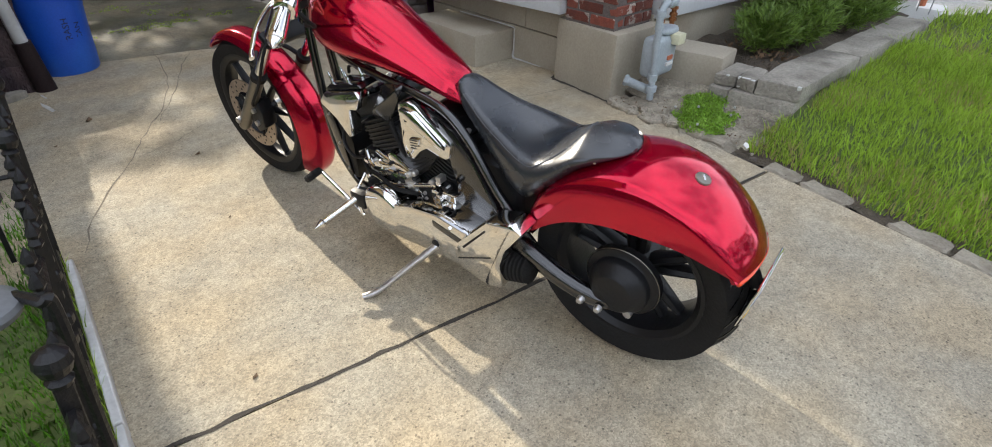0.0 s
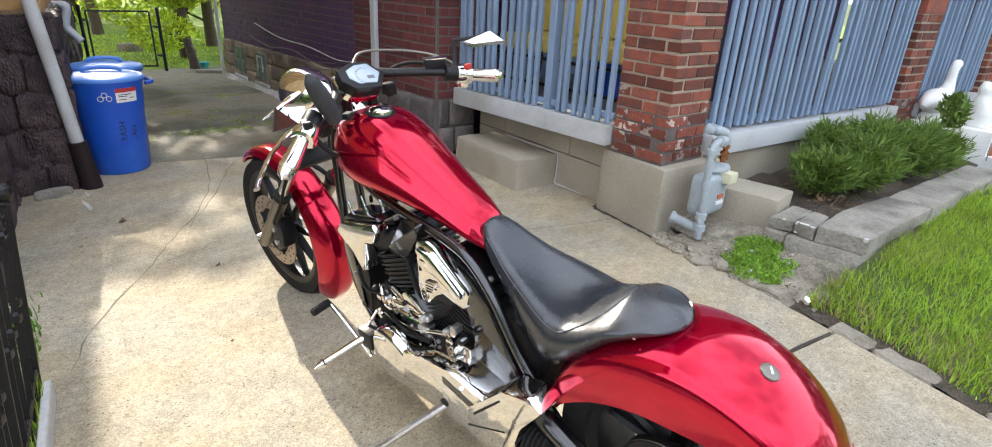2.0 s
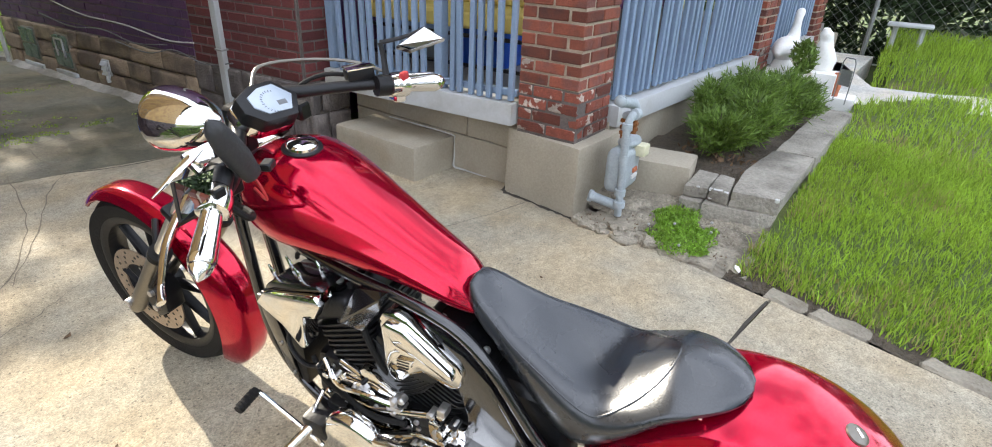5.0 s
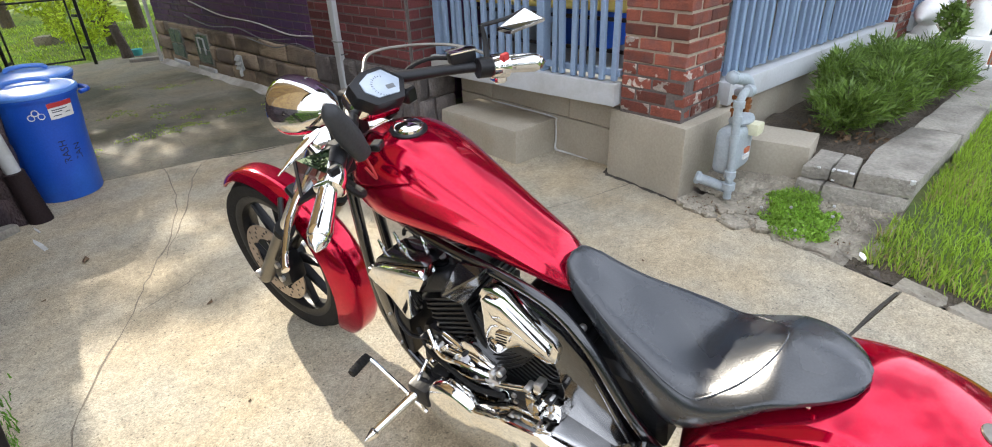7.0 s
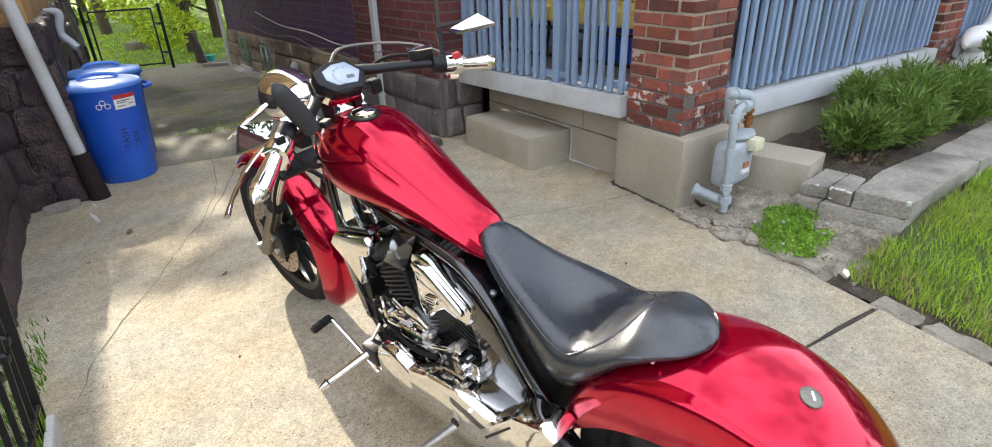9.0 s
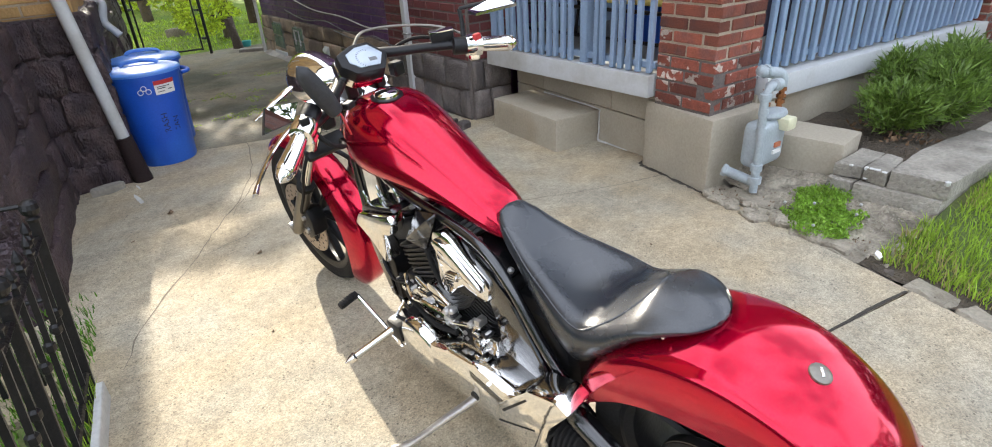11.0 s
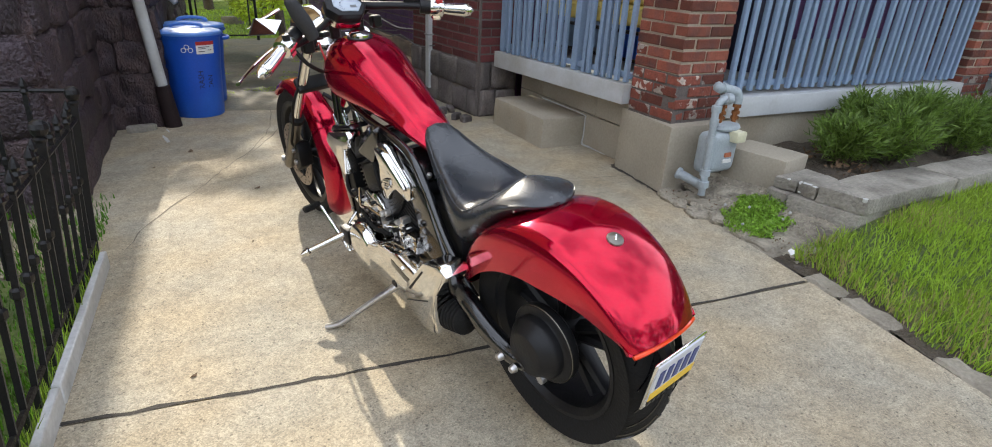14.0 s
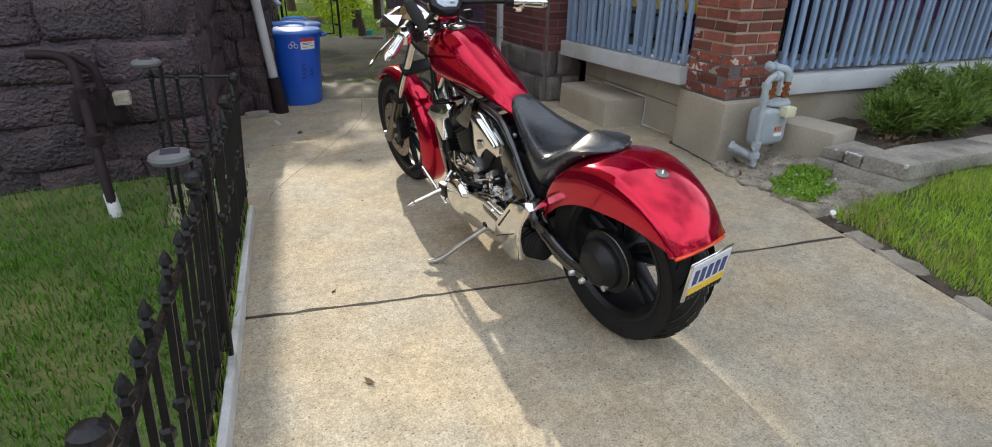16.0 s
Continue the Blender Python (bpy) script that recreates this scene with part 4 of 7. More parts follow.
for s in (-1, 1):
    o = Vector((s * 0.115, 0, 0))
    bm = bmesh.new()
    a, b = LOW + o, LOW.lerp(TOP, 0.44) + o
    tube(bm, (a, a.lerp(b, 0.08), a.lerp(b, 0.5), b), (0.020, 0.028, 0.027, 0.029), 18, 4)
    leg = bpart("fork_slider", bm, "gunmetal", "dark brushed fork slider")
    bm = bmesh.new()
    tube(bm, (b - (b - a) * 0.03, b + (b - a) * 0.035), 0.033, 18, 1)
    bpart("dust_seal", bm, "rubber", "", leg)
    bm = bmesh.new()
    rod(bm, b, TOP + o, 0.0215, 18)
    bpart("fork_tube", bm, "chrome", "chrome fork tube")
for k, w in ((0.70, 0.03), (0.97, 0.026)):
    c = LOW.lerp(TOP, k)
    bm = bmesh.new()
    box(bm, -0.142, 0.142, -0.034, 0.034, -w / 2, w / 2, 0.012, axis_pose(c, TOP - LOW), 2)
    bpart("triple_clamp", bm, "chrome" if k > 0.9 else "satin")
bm = bmesh.new()
tube(bm, [(-0.13, 1.47, 0.79), (-0.165, 1.50, 0.70), (-0.155, 1.60, 0.58), (-0.14, 1.72, 0.47), (-0.12, 1.77, 0.43)], 0.006, 8)
bpart("brake_hose", bm, "rubber")

# front fender
bm = bmesh.new()
rows = [(46, 0.358, 0.350, 0.030), (52, 0.366, 0.345, 0.050), (75, 0.372, 0.338, 0.058), (105, 0.378, 0.332, 0.062), (135, 0.395, 0.332, 0.068), (160, 0.418, 0.338, 0.076), (185, 0.430, 0.340, 0.078), (205, 0.425, 0.342, 0.074), (216, 0.408, 0.346, 0.062)]
rings = []
for phi, rt, rb, w in spread(rows, 40):
    c, s = math.cos(radians(phi)), math.sin(radians(phi))
    prof = []
    for k in range(15):
        u = -1 + 2 * k / 14
        prof.append((w * math.copysign(abs(u) ** 0.72, u), rb + (rt - rb) * (1 - abs(u) ** 3.2)))
    inner = [(x * 0.93, rb + (q - rb) * 0.9 - 0.004) for x, q in reversed(prof)]
    rings.append([(x, 1.90 + q * c, 0.335 + q * s) for x, q in prof + inner])
ring_skin(bm, rings)
ff = bpart("front_fender", bm, "red", "candy red front fender", None, 50)
for s in (-1, 1):
    bm = bmesh.new()
    tube(bm, [(s * 0.115, 1.66, 0.585), (s * 0.085, 1.69, 0.63), (s * 0.055, 1.72, 0.66)], 0.010, 8)
    bpart("fender_stay", bm, "satin", "", ff)

# headlight
bm = bmesh.new()
lathe(bm, [(0.001, -0.150), (0.020, -0.143), (0.046, -0.115), (0.068, -0.070), (0.082, -0.020), (0.088, 0.030), (0.088, 0.050), (0.083, 0.058)], 44, axis_pose((0, 1.512, 0.996), (0.0, 1, -0.10)))
hl = bpart("headlight", bm, "chrome", "chrome teardrop headlight shell")
bm = bmesh.new()
lathe(bm, [(0.082, 0.054), (0.076, 0.066), (0.045, 0.077), (0.001, 0.080)], 32, axis_pose((0, 1.512, 0.996), (0.0, 1, -0.10)))
bpart("lens", bm, "screen", "clear headlight lens", hl)
bm = bmesh.new()
tube(bm, [(0, 1.36, 0.93), (0, 1.44, 0.93), (0, 1.52, 0.92)], 0.022, 10)
bpart("bracket", bm, "satin", "", hl)

# handlebar
bm = bmesh.new()
tube(bm, [(-0.31, 1.01, 1.022), (-0.22, 1.06, 1.030), (-0.12, 1.15, 1.048), (-0.05, 1.21, 1.068), (0.05, 1.20, 1.092), (0.11, 1.15, 1.092), (0.21, 1.075, 1.085), (0.29, 1.0, 1.075)], (0.015, 0.016, 0.018, 0.020, 0.020, 0.017, 0.016, 0.015), 14, 7, 0.85)
hb = bpart("handlebar", bm, "satin", "wide black drag handlebar")
for s, x in ((-1, -0.05), (1, 0.05)):
    bm = bmesh.new()
    box(bm, x - 0.02, x + 0.02, 1.19, 1.25, 0.99, 1.10, 0.008)
    bpart("riser", bm, "satin", "", hb)
GL = (Vector((-0.315, 1.005, 1.025)), Vector((-0.434, 0.924, 0.966)))
GR = (Vector((0.290, 1.0, 1.073)), Vector((0.403, 0.942, 1.054)))
for a, b, side in ((*GL, -1), (*GR, 1)):
    d = (b - a)
    bm = bmesh.new()
    tube(bm, [a, a + d * 0.12, a + d * 0.45, a + d * 0.72, a + d * 0.8], (0.019, 0.0195, 0.0225, 0.0245, 0.0215), 18, 4)
    tube(bm, [a + d * 0.80, a + d * 0.83, a + d * 0.9, a + d * 1.0], (0.0175, 0.021, 0.017, 0.002), 18, 2)
    gp = bpart("grip", bm, "chrome", "smooth chrome grip with a pointed end", hb)
    # switch housing
    bm = bmesh.new()
    m = axis_pose(a - d * 0.10, d)
    lathe(bm, [(0.018, -0.028), (0.030, -0.024), (0.033, -0.006), (0.033, 0.006), (0.030, 0.024), (0.020, 0.028)], 20, m)
    box(bm, -0.02, 0.02, -0.042, -0.01, -0.018, 0.018, 0.006, m)
    sw = bpart("switch_housing", bm, "chrome", "chrome switch housing", hb)
    bm = bmesh.new()
    box(bm, -0.012, 0.012, -0.008, 0.008, -0.010, 0.010, 0.003, Matrix.Translation(a - d * 0.10 + Vector((0, -0.022, 0.026))))
    bpart("switch", bm, "redpaper" if side > 0 else "satin", "red stop switch" if side > 0 else "", hb)
    bm = bmesh.new()
    lathe(bm, [(0.001, -0.02), (0.026, -0.02), (0.026, 0.02), (0.001, 0.02)], 16, axis_pose(a - d * 0.42, d))
    bpart("lever_clamp", bm, "satin", "", hb)
# clutch and brake levers
bm = bmesh.new()
tube(bm, [(-0.27, 1.065, 1.03), (-0.31, 1.085, 1.02), (-0.39, 1.05, 0.99), (-0.46, 0.985, 0.965), (-0.492, 0.945, 0.955)], (0.012, 0.011, 0.0085, 0.0075, 0.009), 10, 6, 0.6)
bpart("clutch_lever", bm, "chrome", "chrome clutch lever", hb)
bm = bmesh.new()
tube(bm, [(0.25, 1.06, 1.085), (0.29, 1.085, 1.08), (0.37, 1.06, 1.065), (0.44, 1.01, 1.055)], (0.012, 0.011, 0.0085, 0.0085), 10, 6, 0.6)
bpart("brake_lever", bm, "chrome", "chrome brake lever", hb)
bm = bmesh.new()
box(bm, -0.035, 0.035, -0.022, 0.022, -0.014, 0.016, 0.006, Matrix.Translation((0.228, 1.085, 1.108)) @ Matrix.Rotation(radians(-32), 4, "Z"), 2)
bpart("brake_reservoir", bm, "satin", "black brake fluid reservoir", hb)
bm = bmesh.new()
box(bm, -0.037, 0.037, -0.024, 0.024, 0.016, 0.021, 0.004, Matrix.Translation((0.228, 1.085, 1.108)) @ Matrix.Rotation(radians(-32), 4, "Z"), 2)
bpart("reservoir_cap", bm, "chrome", "", hb)

# mirrors
def bike_mirror(base, elbow, inner, top, tip, label):
    bm = bmesh.new()
    tube(bm, [base, Vector(base).lerp(Vector(elbow), 0.6) + Vector((0.004, 0, 0)), elbow], (0.009, 0.007, 0.006), 8, 4)
    tube(bm, [elbow, Vector(elbow).lerp(Vector(top), 0.55) + Vector((0, 0, -0.006)), top], (0.006, 0.005, 0.004), 8, 4)
    stem = bpart("mirror", bm, "satin", label)
    pts = [Vector(elbow).lerp(Vector(inner), 0.55), Vector(top), Vector(tip), Vector(inner)]
    cen = sum(pts, Vector()) / 4
    nrm = (pts[1] - pts[3]).cross(pts[2] - pts[0]).normalized()
    if nrm.y > 0:
        nrm = -nrm
    bm = bmesh.new()
    back = [bm.verts.new(p - nrm * 0.004) for p in pts]
    front = [bm.verts.new(p + nrm * 0.004) for p in pts]
    rear = bm.verts.new(cen - nrm * 0.022)
    for i in range(4):
        j = (i + 1) % 4
        bm.faces.new((back[i], back[j], front[j], front[i]))
        bm.faces.new((back[j], back[i], rear))
    bm.faces.new(front)
    bmesh.ops.recalc_face_normals(bm, faces=bm.faces[:])
    bpart("mirror_shell", bm, "chrome", "", stem)
    bm = bmesh.new()
    bm.faces.new([bm.verts.new(cen + (p - cen) * 0.9 + nrm * 0.0052) for p in pts])
    bpart("mirror_glass", bm, "mirror", "mirror glass", stem)


bike_mirror((0.265, 1.03, 1.09), (0.282, 1.05, 1.176), (0.245, 0.932, 1.176), (0.389, 0.986, 1.194), (0.418, 0.945, 1.160), "chrome arrow-shaped mirror on a black stem")
bm = bmesh.new()
tube(bm, [(-0.200, 1.022, 1.038), (-0.222, 1.020, 1.085), (-0.243, 1.018, 1.128), (-0.260, 1.013, 1.162), (-0.270, 1.010, 1.182)], (0.021, 0.027, 0.026, 0.020, 0.003), 16, 5, 0.8)
blade = bpart("mirror", bm, "plastic", "arrow-shaped mirror on a broad black blade")
bm = bmesh.new()
tube(bm, [(-0.300, 1.006, 1.142), (-0.325, 1.004, 1.134), (-0.360, 1.003, 1.121), (-0.413, 1.002, 1.099)], (0.006, 0.010, 0.008, 0.002), 10, 4, 0.7)
bpart("mirror_arm", bm, "chrome", "pointed chrome arm", blade)
quad = [Vector(p) for p in ((-0.398, 0.958, 1.132), (-0.312, 0.972, 1.114), (-0.345, 0.958, 1.078), (-0.440, 0.900, 1.096))]
mid = sum(quad, Vector()) / 4
way = (quad[1] - quad[3]).cross(quad[2] - quad[0]).normalized()
if way.y > 0:
    way = -way
bm = bmesh.new()
ring_skin(bm, [[p - way * 0.003 for p in quad], [mid + (p - mid) * 0.55 - way * 0.020 for p in quad]], True, (False, True))
ring_skin(bm, [[p - way * 0.003 for p in quad], [p + way * 0.003 for p in quad]], True, (False, True))
bpart("mirror_shell", bm, "satin", "", blade)
bm = bmesh.new()
bm.faces.new([bm.verts.new(mid + (p - mid) * 0.96 + way * 0.0042) for p in quad])
bpart("mirror_glass", bm, "mirror", "mirror glass", blade)

# gauge
GM = axis_pose((-0.012, 1.145, 1.112), (0.06, -0.72, 0.70))
GM = Matrix.Translation((-0.012, 1.145, 1.112)) @ Matrix(((1, 0, 0, 0), (0, 0.78, -0.626, 0), (0, 0.626, 0.78, 0), (0, 0, 0, 1))) @ Matrix.Rotation(radians(-8), 4, "Z") @ Matrix.Diagonal((0.90, 0.90, 0.90, 1))
five = [(-0.088, -0.022), (-0.050, -0.060), (0.045, -0.062), (0.082, -0.004), (0.036, 0.056), (-0.030, 0.052), (-0.086, 0.024)]
bm = bmesh.new()
prism(bm, five, -0.045, 0.004, 0.008, GM)
gauge = bpart("instrument_panel", bm, "satin", "angular black speedometer housing")
bm = bmesh.new()
prism(bm, [(x * 0.70 + 0.004, y * 0.70) for x, y in five], 0.001, 0.007, 0.0015, GM)
bpart("display", bm, "screen", "pale grey display lens", gauge)
bm = bmesh.new()
prism(bm, [(x * 1.04, y * 1.04 + 0.004) for x, y in five], -0.075, -0.030, 0.012, GM)
bpart("back_shell", bm, "chrome", "chrome back shell", gauge)
bm = bmesh.new()
for i in range(15):
    a = radians(-20 + 14 * i)
    box(bm, -0.0008, 0.0008, -0.003, 0.003, 0.0071, 0.0076, 0, GM @ Matrix.Translation((0.002, -0.012, 0)) @ Matrix.Rotation(a, 4, "Z") @ Matrix.Translation((0.0, 0.032, 0)))
bpart("dial_mark", bm, "ink", "", gauge)
bm = bmesh.new()
box(bm, 0.008, 0.034, -0.026, -0.012, 0.0071, 0.0076, 0, GM)
bpart("readout", bm, "grime", "", gauge)
bm = bmesh.new()
tube(bm, [(-0.01, 1.20, 1.13), (0.06, 1.24, 1.155), (0.16, 1.19, 1.150), (0.24, 1.11, 1.132), (0.285, 1.04, 1.10)], 0.0042, 8)
bpart("throttle_cable", bm, "gunmetal", "braided cable", hb)
bm = bmesh.new()
tube(bm, [(0.26, 1.05, 1.09), (0.18, 1.16, 1.11), (0.10, 1.22, 1.07), (0.05, 1.30, 0.98)], 0.006, 8)
bpart("brake_line", bm, "rubber", "", hb)
bm = bmesh.new()
tube(bm, [(-0.28, 1.03, 1.02), (-0.24, 1.02, 0.96), (-0.17, 1.10, 0.91), (-0.12, 1.22, 0.88), (-0.06, 1.30, 0.84)], 0.007, 8)
bpart("clutch_cable", bm, "rubber", "", hb)
bm = bmesh.new()
tube(bm, [(-0.165, 1.10, 1.0), (-0.170, 1.065, 1.012), (-0.176, 1.040, 0.995), (-0.172, 1.035, 0.965), (-0.160, 1.060, 0.955), (-0.150, 1.095, 0.965)], 0.0032, 6, 6)
bpart("red_lead", bm, "redpaper", "thin red electric lead", hb)
bm = bmesh.new()
box(bm, -0.016, 0.016, -0.012, 0.012, -0.009, 0.009, 0.003, Matrix.Translation((-0.165, 1.015, 1.045)) @ Matrix.Rotation(radians(25), 4, "Z"))
bpart("horn_switch", bm, "satin", "", hb)
for x, y, z in ((-0.20, 1.10, 1.0), (-0.16, 1.17, 1.0), (-0.12, 1.20, 1.02), (0.12, 1.20, 1.03)):
    bm = bmesh.new()
    box(bm, x - 0.02, x + 0.02, y - 0.02, y + 0.02, z - 0.022, z + 0.022, 0.006)
    bpart("bracket", bm, "satin", "", hb)

# frame
for s in (-1, 1):
    bm = bmesh.new()
    tube(bm, [(s * 0.028, 1.332, 0.90), (s * 0.034, 1.342, 0.78), (s * 0.040, 1.345, 0.60), (s * 0.045, 1.342, 0.45), (s * 0.052, 1.318, 0.335), (s * 0.065, 1.24, 0.240), (s * 0.085, 1.12, 0.185), (s * 0.10, 0.95, 0.16), (s * 0.10, 0.6, 0.165)], 0.0165, 10)
    fr = bpart("frame_downtube", bm, "gloss", "gloss black frame tube")
    bm = bmesh.new()
    q = s if s < 0 else 0.62
    tube(bm, [(s * 0.02, 1.30, 0.86), (s * 0.07, 1.12, 0.775), (q * 0.098, 0.93, 0.755), (q * 0.105, 0.78, 0.742), (q * 0.112, 0.63, 0.712), (q * 0.122, 0.53, 0.64), (q * 0.13, 0.43, 0.50), (s * 0.13, 0.345, 0.40), (s * 0.12, 0.30, 0.33)], 0.0145, 10)
    bpart("frame_rail", bm, "gloss", "gloss black frame rail")
    bm = bmesh.new()
    tube(bm, [(q * 0.104, 0.74, 0.70), (q * 0.112, 0.62, 0.66), (q * 0.12, 0.53, 0.57), (s * 0.130, 0.45, 0.45), (s * 0.132, 0.40, 0.38)], 0.0075, 8)
    bpart("trim_tube", bm, "gloss")
bm = bmesh.new()
tube(bm, [(0, 1.38, 0.83), (0, 1.30, 0.985)], 0.036, 16)
bpart("steering_head", bm, "gloss")

# fuel tank
bm = bmesh.new()
rows = [(1.255, 0.030, 0.945, 0.885), (1.238, 0.078, 0.968, 0.850), (1.20, 0.118, 0.992, 0.818), (1.14, 0.143, 1.008, 0.795), (1.07, 0.150, 1.010, 0.783), (0.98, 0.138, 0.980, 0.776), (0.88, 0.117, 0.924, 0.766), (0.78, 0.098, 0.864, 0.750), (0.68, 0.082, 0.804, 0.728), (0.64, 0.066, 0.768, 0.712), (0.605, 0.045, 0.730, 0.70)]
rings = []
for y, w, zt, zb in spread(rows, 44):
    zc = zb + 0.36 * (zt - zb)
    ring = []
    for k in range(28):
        a = 2 * math.pi * k / 28
        ca, sa = math.cos(a), math.sin(a)
        x = w * math.copysign(abs(ca) ** 0.80, ca)
        z = zc + ((zt - zc) * abs(sa) ** 0.92 if sa > 0 else -(zc - zb) * abs(sa) ** 0.7)
        if sa > 0.05:
            x *= 1 - 0.10 * math.exp(-((sa - 0.42) / 0.16) ** 2) * min(1, max(0, (1.2 - y) * 3))
        ring.append((x, y, z))
    rings.append(ring)
ring_skin(bm, rings)
tank = bpart("fuel_tank", bm, "red", "long teardrop fuel tank in candy red", None, 60)
bm = bmesh.new()
lathe(bm, [(0.046, -0.006), (0.047, 0.002), (0.040, 0.004)], 32, axis_pose((-0.010, 1.078, 1.006), (0, -0.12, 1)))
bpart("cap_ring", bm, "satin", "", tank)
bm = bmesh.new()
lathe(bm, [(0.038, 0.0), (0.037, 0.012), (0.030, 0.017), (0.001, 0.019)], 32, axis_pose((-0.010, 1.078, 1.006), (0, -0.12, 1)))
bpart("fuel_cap", bm, "chrome", "round chrome fuel cap", tank)

# seat
bm = bmesh.new()
rows = [(0.640, 0.016, 0.736, 0.768, 0.776), (0.630, 0.042, 0.716, 0.776, 0.786), (0.602, 0.062, 0.694, 0.764, 0.775), (0.55, 0.080, 0.650, 0.733, 0.738), (0.49, 0.102, 0.600, 0.702, 0.697), (0.41, 0.130, 0.540, 0.674, 0.660), (0.345, 0.148, 0.510, 0.654, 0.645), (0.295, 0.152, 0.535, 0.645, 0.656), (0.245, 0.149, 0.582, 0.664, 0.693), (0.208, 0.141, 0.620, 0.686, 0.723), (0.180, 0.132, 0.646, 0.703, 0.7405), (0.160, 0.126, 0.660, 0.711, 0.744), (0.130, 0.115, 0.678, 0.716, 0.744), (0.098, 0.098, 0.693, 0.719, 0.741), (0.070, 0.076, 0.702, 0.718, 0.735), (0.050, 0.050, 0.708, 0.716, 0.727), (0.038, 0.018, 0.712, 0.716, 0.719)]
rings = []
for y, w, zb, ze, zc in spread(rows, 64):
    prof = [(-w * 0.80, zb), (-w * 0.93, zb + (ze - zb) * 0.25), (-w, zb + (ze - zb) * 0.55), (-w * 0.99, zb + (ze - zb) * 0.8), (-w * 0.93, ze - 0.006), (-w * 0.80, ze + 0.004), (-w * 0.6, ze * 0.66 + zc * 0.34 + 0.002), (-w * 0.35, ze * 0.25 + zc * 0.75), (-w * 0.12, zc)]
    rings.append([(x, y, z) for x, z in prof] + [(-x, y, z) for x, z in reversed(prof)])
ring_skin(bm, rings)
seat = bpart("seat", bm, "leather", "deep scooped black leather solo seat", None, 70)
table = spread(rows, 160)


def seat_top(x, y):
    w, zb, ze, zc = min(table, key=lambda q: abs(q[0] - y))[1:]
    u = min(1.0, abs(x) / w)
    return float(np.interp(u, [0, 0.12, 0.35, 0.6, 0.8, 0.93, 1.0], [zc, zc, ze * 0.25 + zc * 0.75, ze * 0.66 + zc * 0.34 + 0.002, ze + 0.004, ze - 0.006, zb + (ze - zb) * 0.7]))


# one seam round the scoop: along both flanks and across the step to the rear pad
seam = []
for y in (0.60, 0.55, 0.49, 0.42, 0.36, 0.31):
    w = min(table, key=lambda q: abs(q[0] - y))[1]
    seam.append((-w * 0.93, y))
across = [(-0.134, 0.284), (-0.112, 0.248), (-0.080, 0.212), (-0.042, 0.188), (0.0, 0.180)]
seam += across
seam += [(-x, y) for x, y in reversed(seam[:-1])]
bm = bmesh.new()
tube(bm, [(x, y, seat_top(x, y) + 0.0006) for x, y in seam], 0.0024, 6, 3)
bpart("piping", bm, "leather", "raised seam", seat)
bm = bmesh.new()
fine = smooth_line([(x * 0.955, y + 0.004, 0) for x, y in seam], 10)
for k in range(0, len(fine) - 1, 2):
    a, b = fine[k], fine[k].lerp(fine[k + 1], 0.8)
    rod(bm, (a.x, a.y, seat_top(a.x, a.y) + 0.0010), (b.x, b.y, seat_top(b.x, b.y) + 0.0010), 0.0007, 4)
bpart("stitching", bm, "leather", "", seat)
for x, y, z in ((-0.101, 0.114, 0.696),):
    bm = bmesh.new()
    disc(bm, [(0.001, -0.004), (0.0040, -0.003), (0.0045, 0.010)], y, z, x, 10)
    bpart("seat_bolt", bm, "chrome", "", seat)

# rear fender
bm = bmesh.new()
rows = [(12, 0.345, 0.330, 0.136), (17, 0.356, 0.300, 0.147), (34, 0.368, 0.262, 0.151), (55, 0.375, 0.232, 0.152), (75, 0.379, 0.218, 0.151), (96, 0.380, 0.217, 0.148), (116, 0.378, 0.240, 0.142), (136, 0.377, 0.285, 0.132), (146, 0.376, 0.322, 0.125), (152, 0.374, 0.348, 0.120)]
rings = []
for phi, rt, rb, w in spread(rows, 56):
    c, s = math.cos(radians(phi)), math.sin(radians(phi))
    sh = rt - 0.030
    prof = [(-w * 0.985, rb), (-w, rb + (sh - rb) * 0.5), (-w * 0.985, sh - 0.012), (-w * 0.955, sh - 0.002), (-w * 0.90, sh + 0.005)]
    for k in range(1, 9):
        u = -0.90 + 0.90 * k / 8
        prof.append((w * u, sh + 0.005 + (rt - sh - 0.005) * (1 - (u / 0.90) ** 2)))
    outer = prof + [(-x, q) for x, q in reversed(prof[:-1])]
    inner = [(x * 0.95, q - (0.006 if abs(x) < w * 0.9 else 0.0)) for x, q in reversed(outer)]
    rings.append([(x, q * c, 0.33 + q * s) for x, q in outer + inner])
ring_skin(bm, rings)
rf = bpart("rear_fender", bm, "red", "wide bobbed rear fender in candy red", None, 34)
bm = bmesh.new()
lathe(bm, [(0.001, 0.009), (0.015, 0.008), (0.021, 0.005), (0.023, -0.004)], 28, axis_pose((0.0, -0.140, 0.679), (0, -0.37, 0.93)))
bpart("badge", bm, "gunmetal", "small round grey metal badge", rf)
bm = bmesh.new()
box(bm, -0.010, 0.010, -0.003, 0.003, 0.0075, 0.0105, 0.001, axis_pose((0.0, -0.140, 0.679), (0, -0.37, 0.93), 40))
bpart("badge_emblem", bm, "chrome", "", rf)
# tail light and plate
bm = bmesh.new()
line = []
for k in range(13):
    u = -1 + 2 * k / 12
    q = 0.362 - 0.020 * abs(u) ** 2.5
    a = radians(153.2)
    line.append((u * 0.108, q * math.cos(a), 0.33 + q * math.sin(a)))
tube(bm, line, 0.0075, 8, 2)
bpart("tail_light", bm, "tail", "slim red tail light strip", rf)
PM = Matrix.Translation((0.002, -0.338, 0.405)) @ Matrix.Rotation(radians(12), 4, "X")
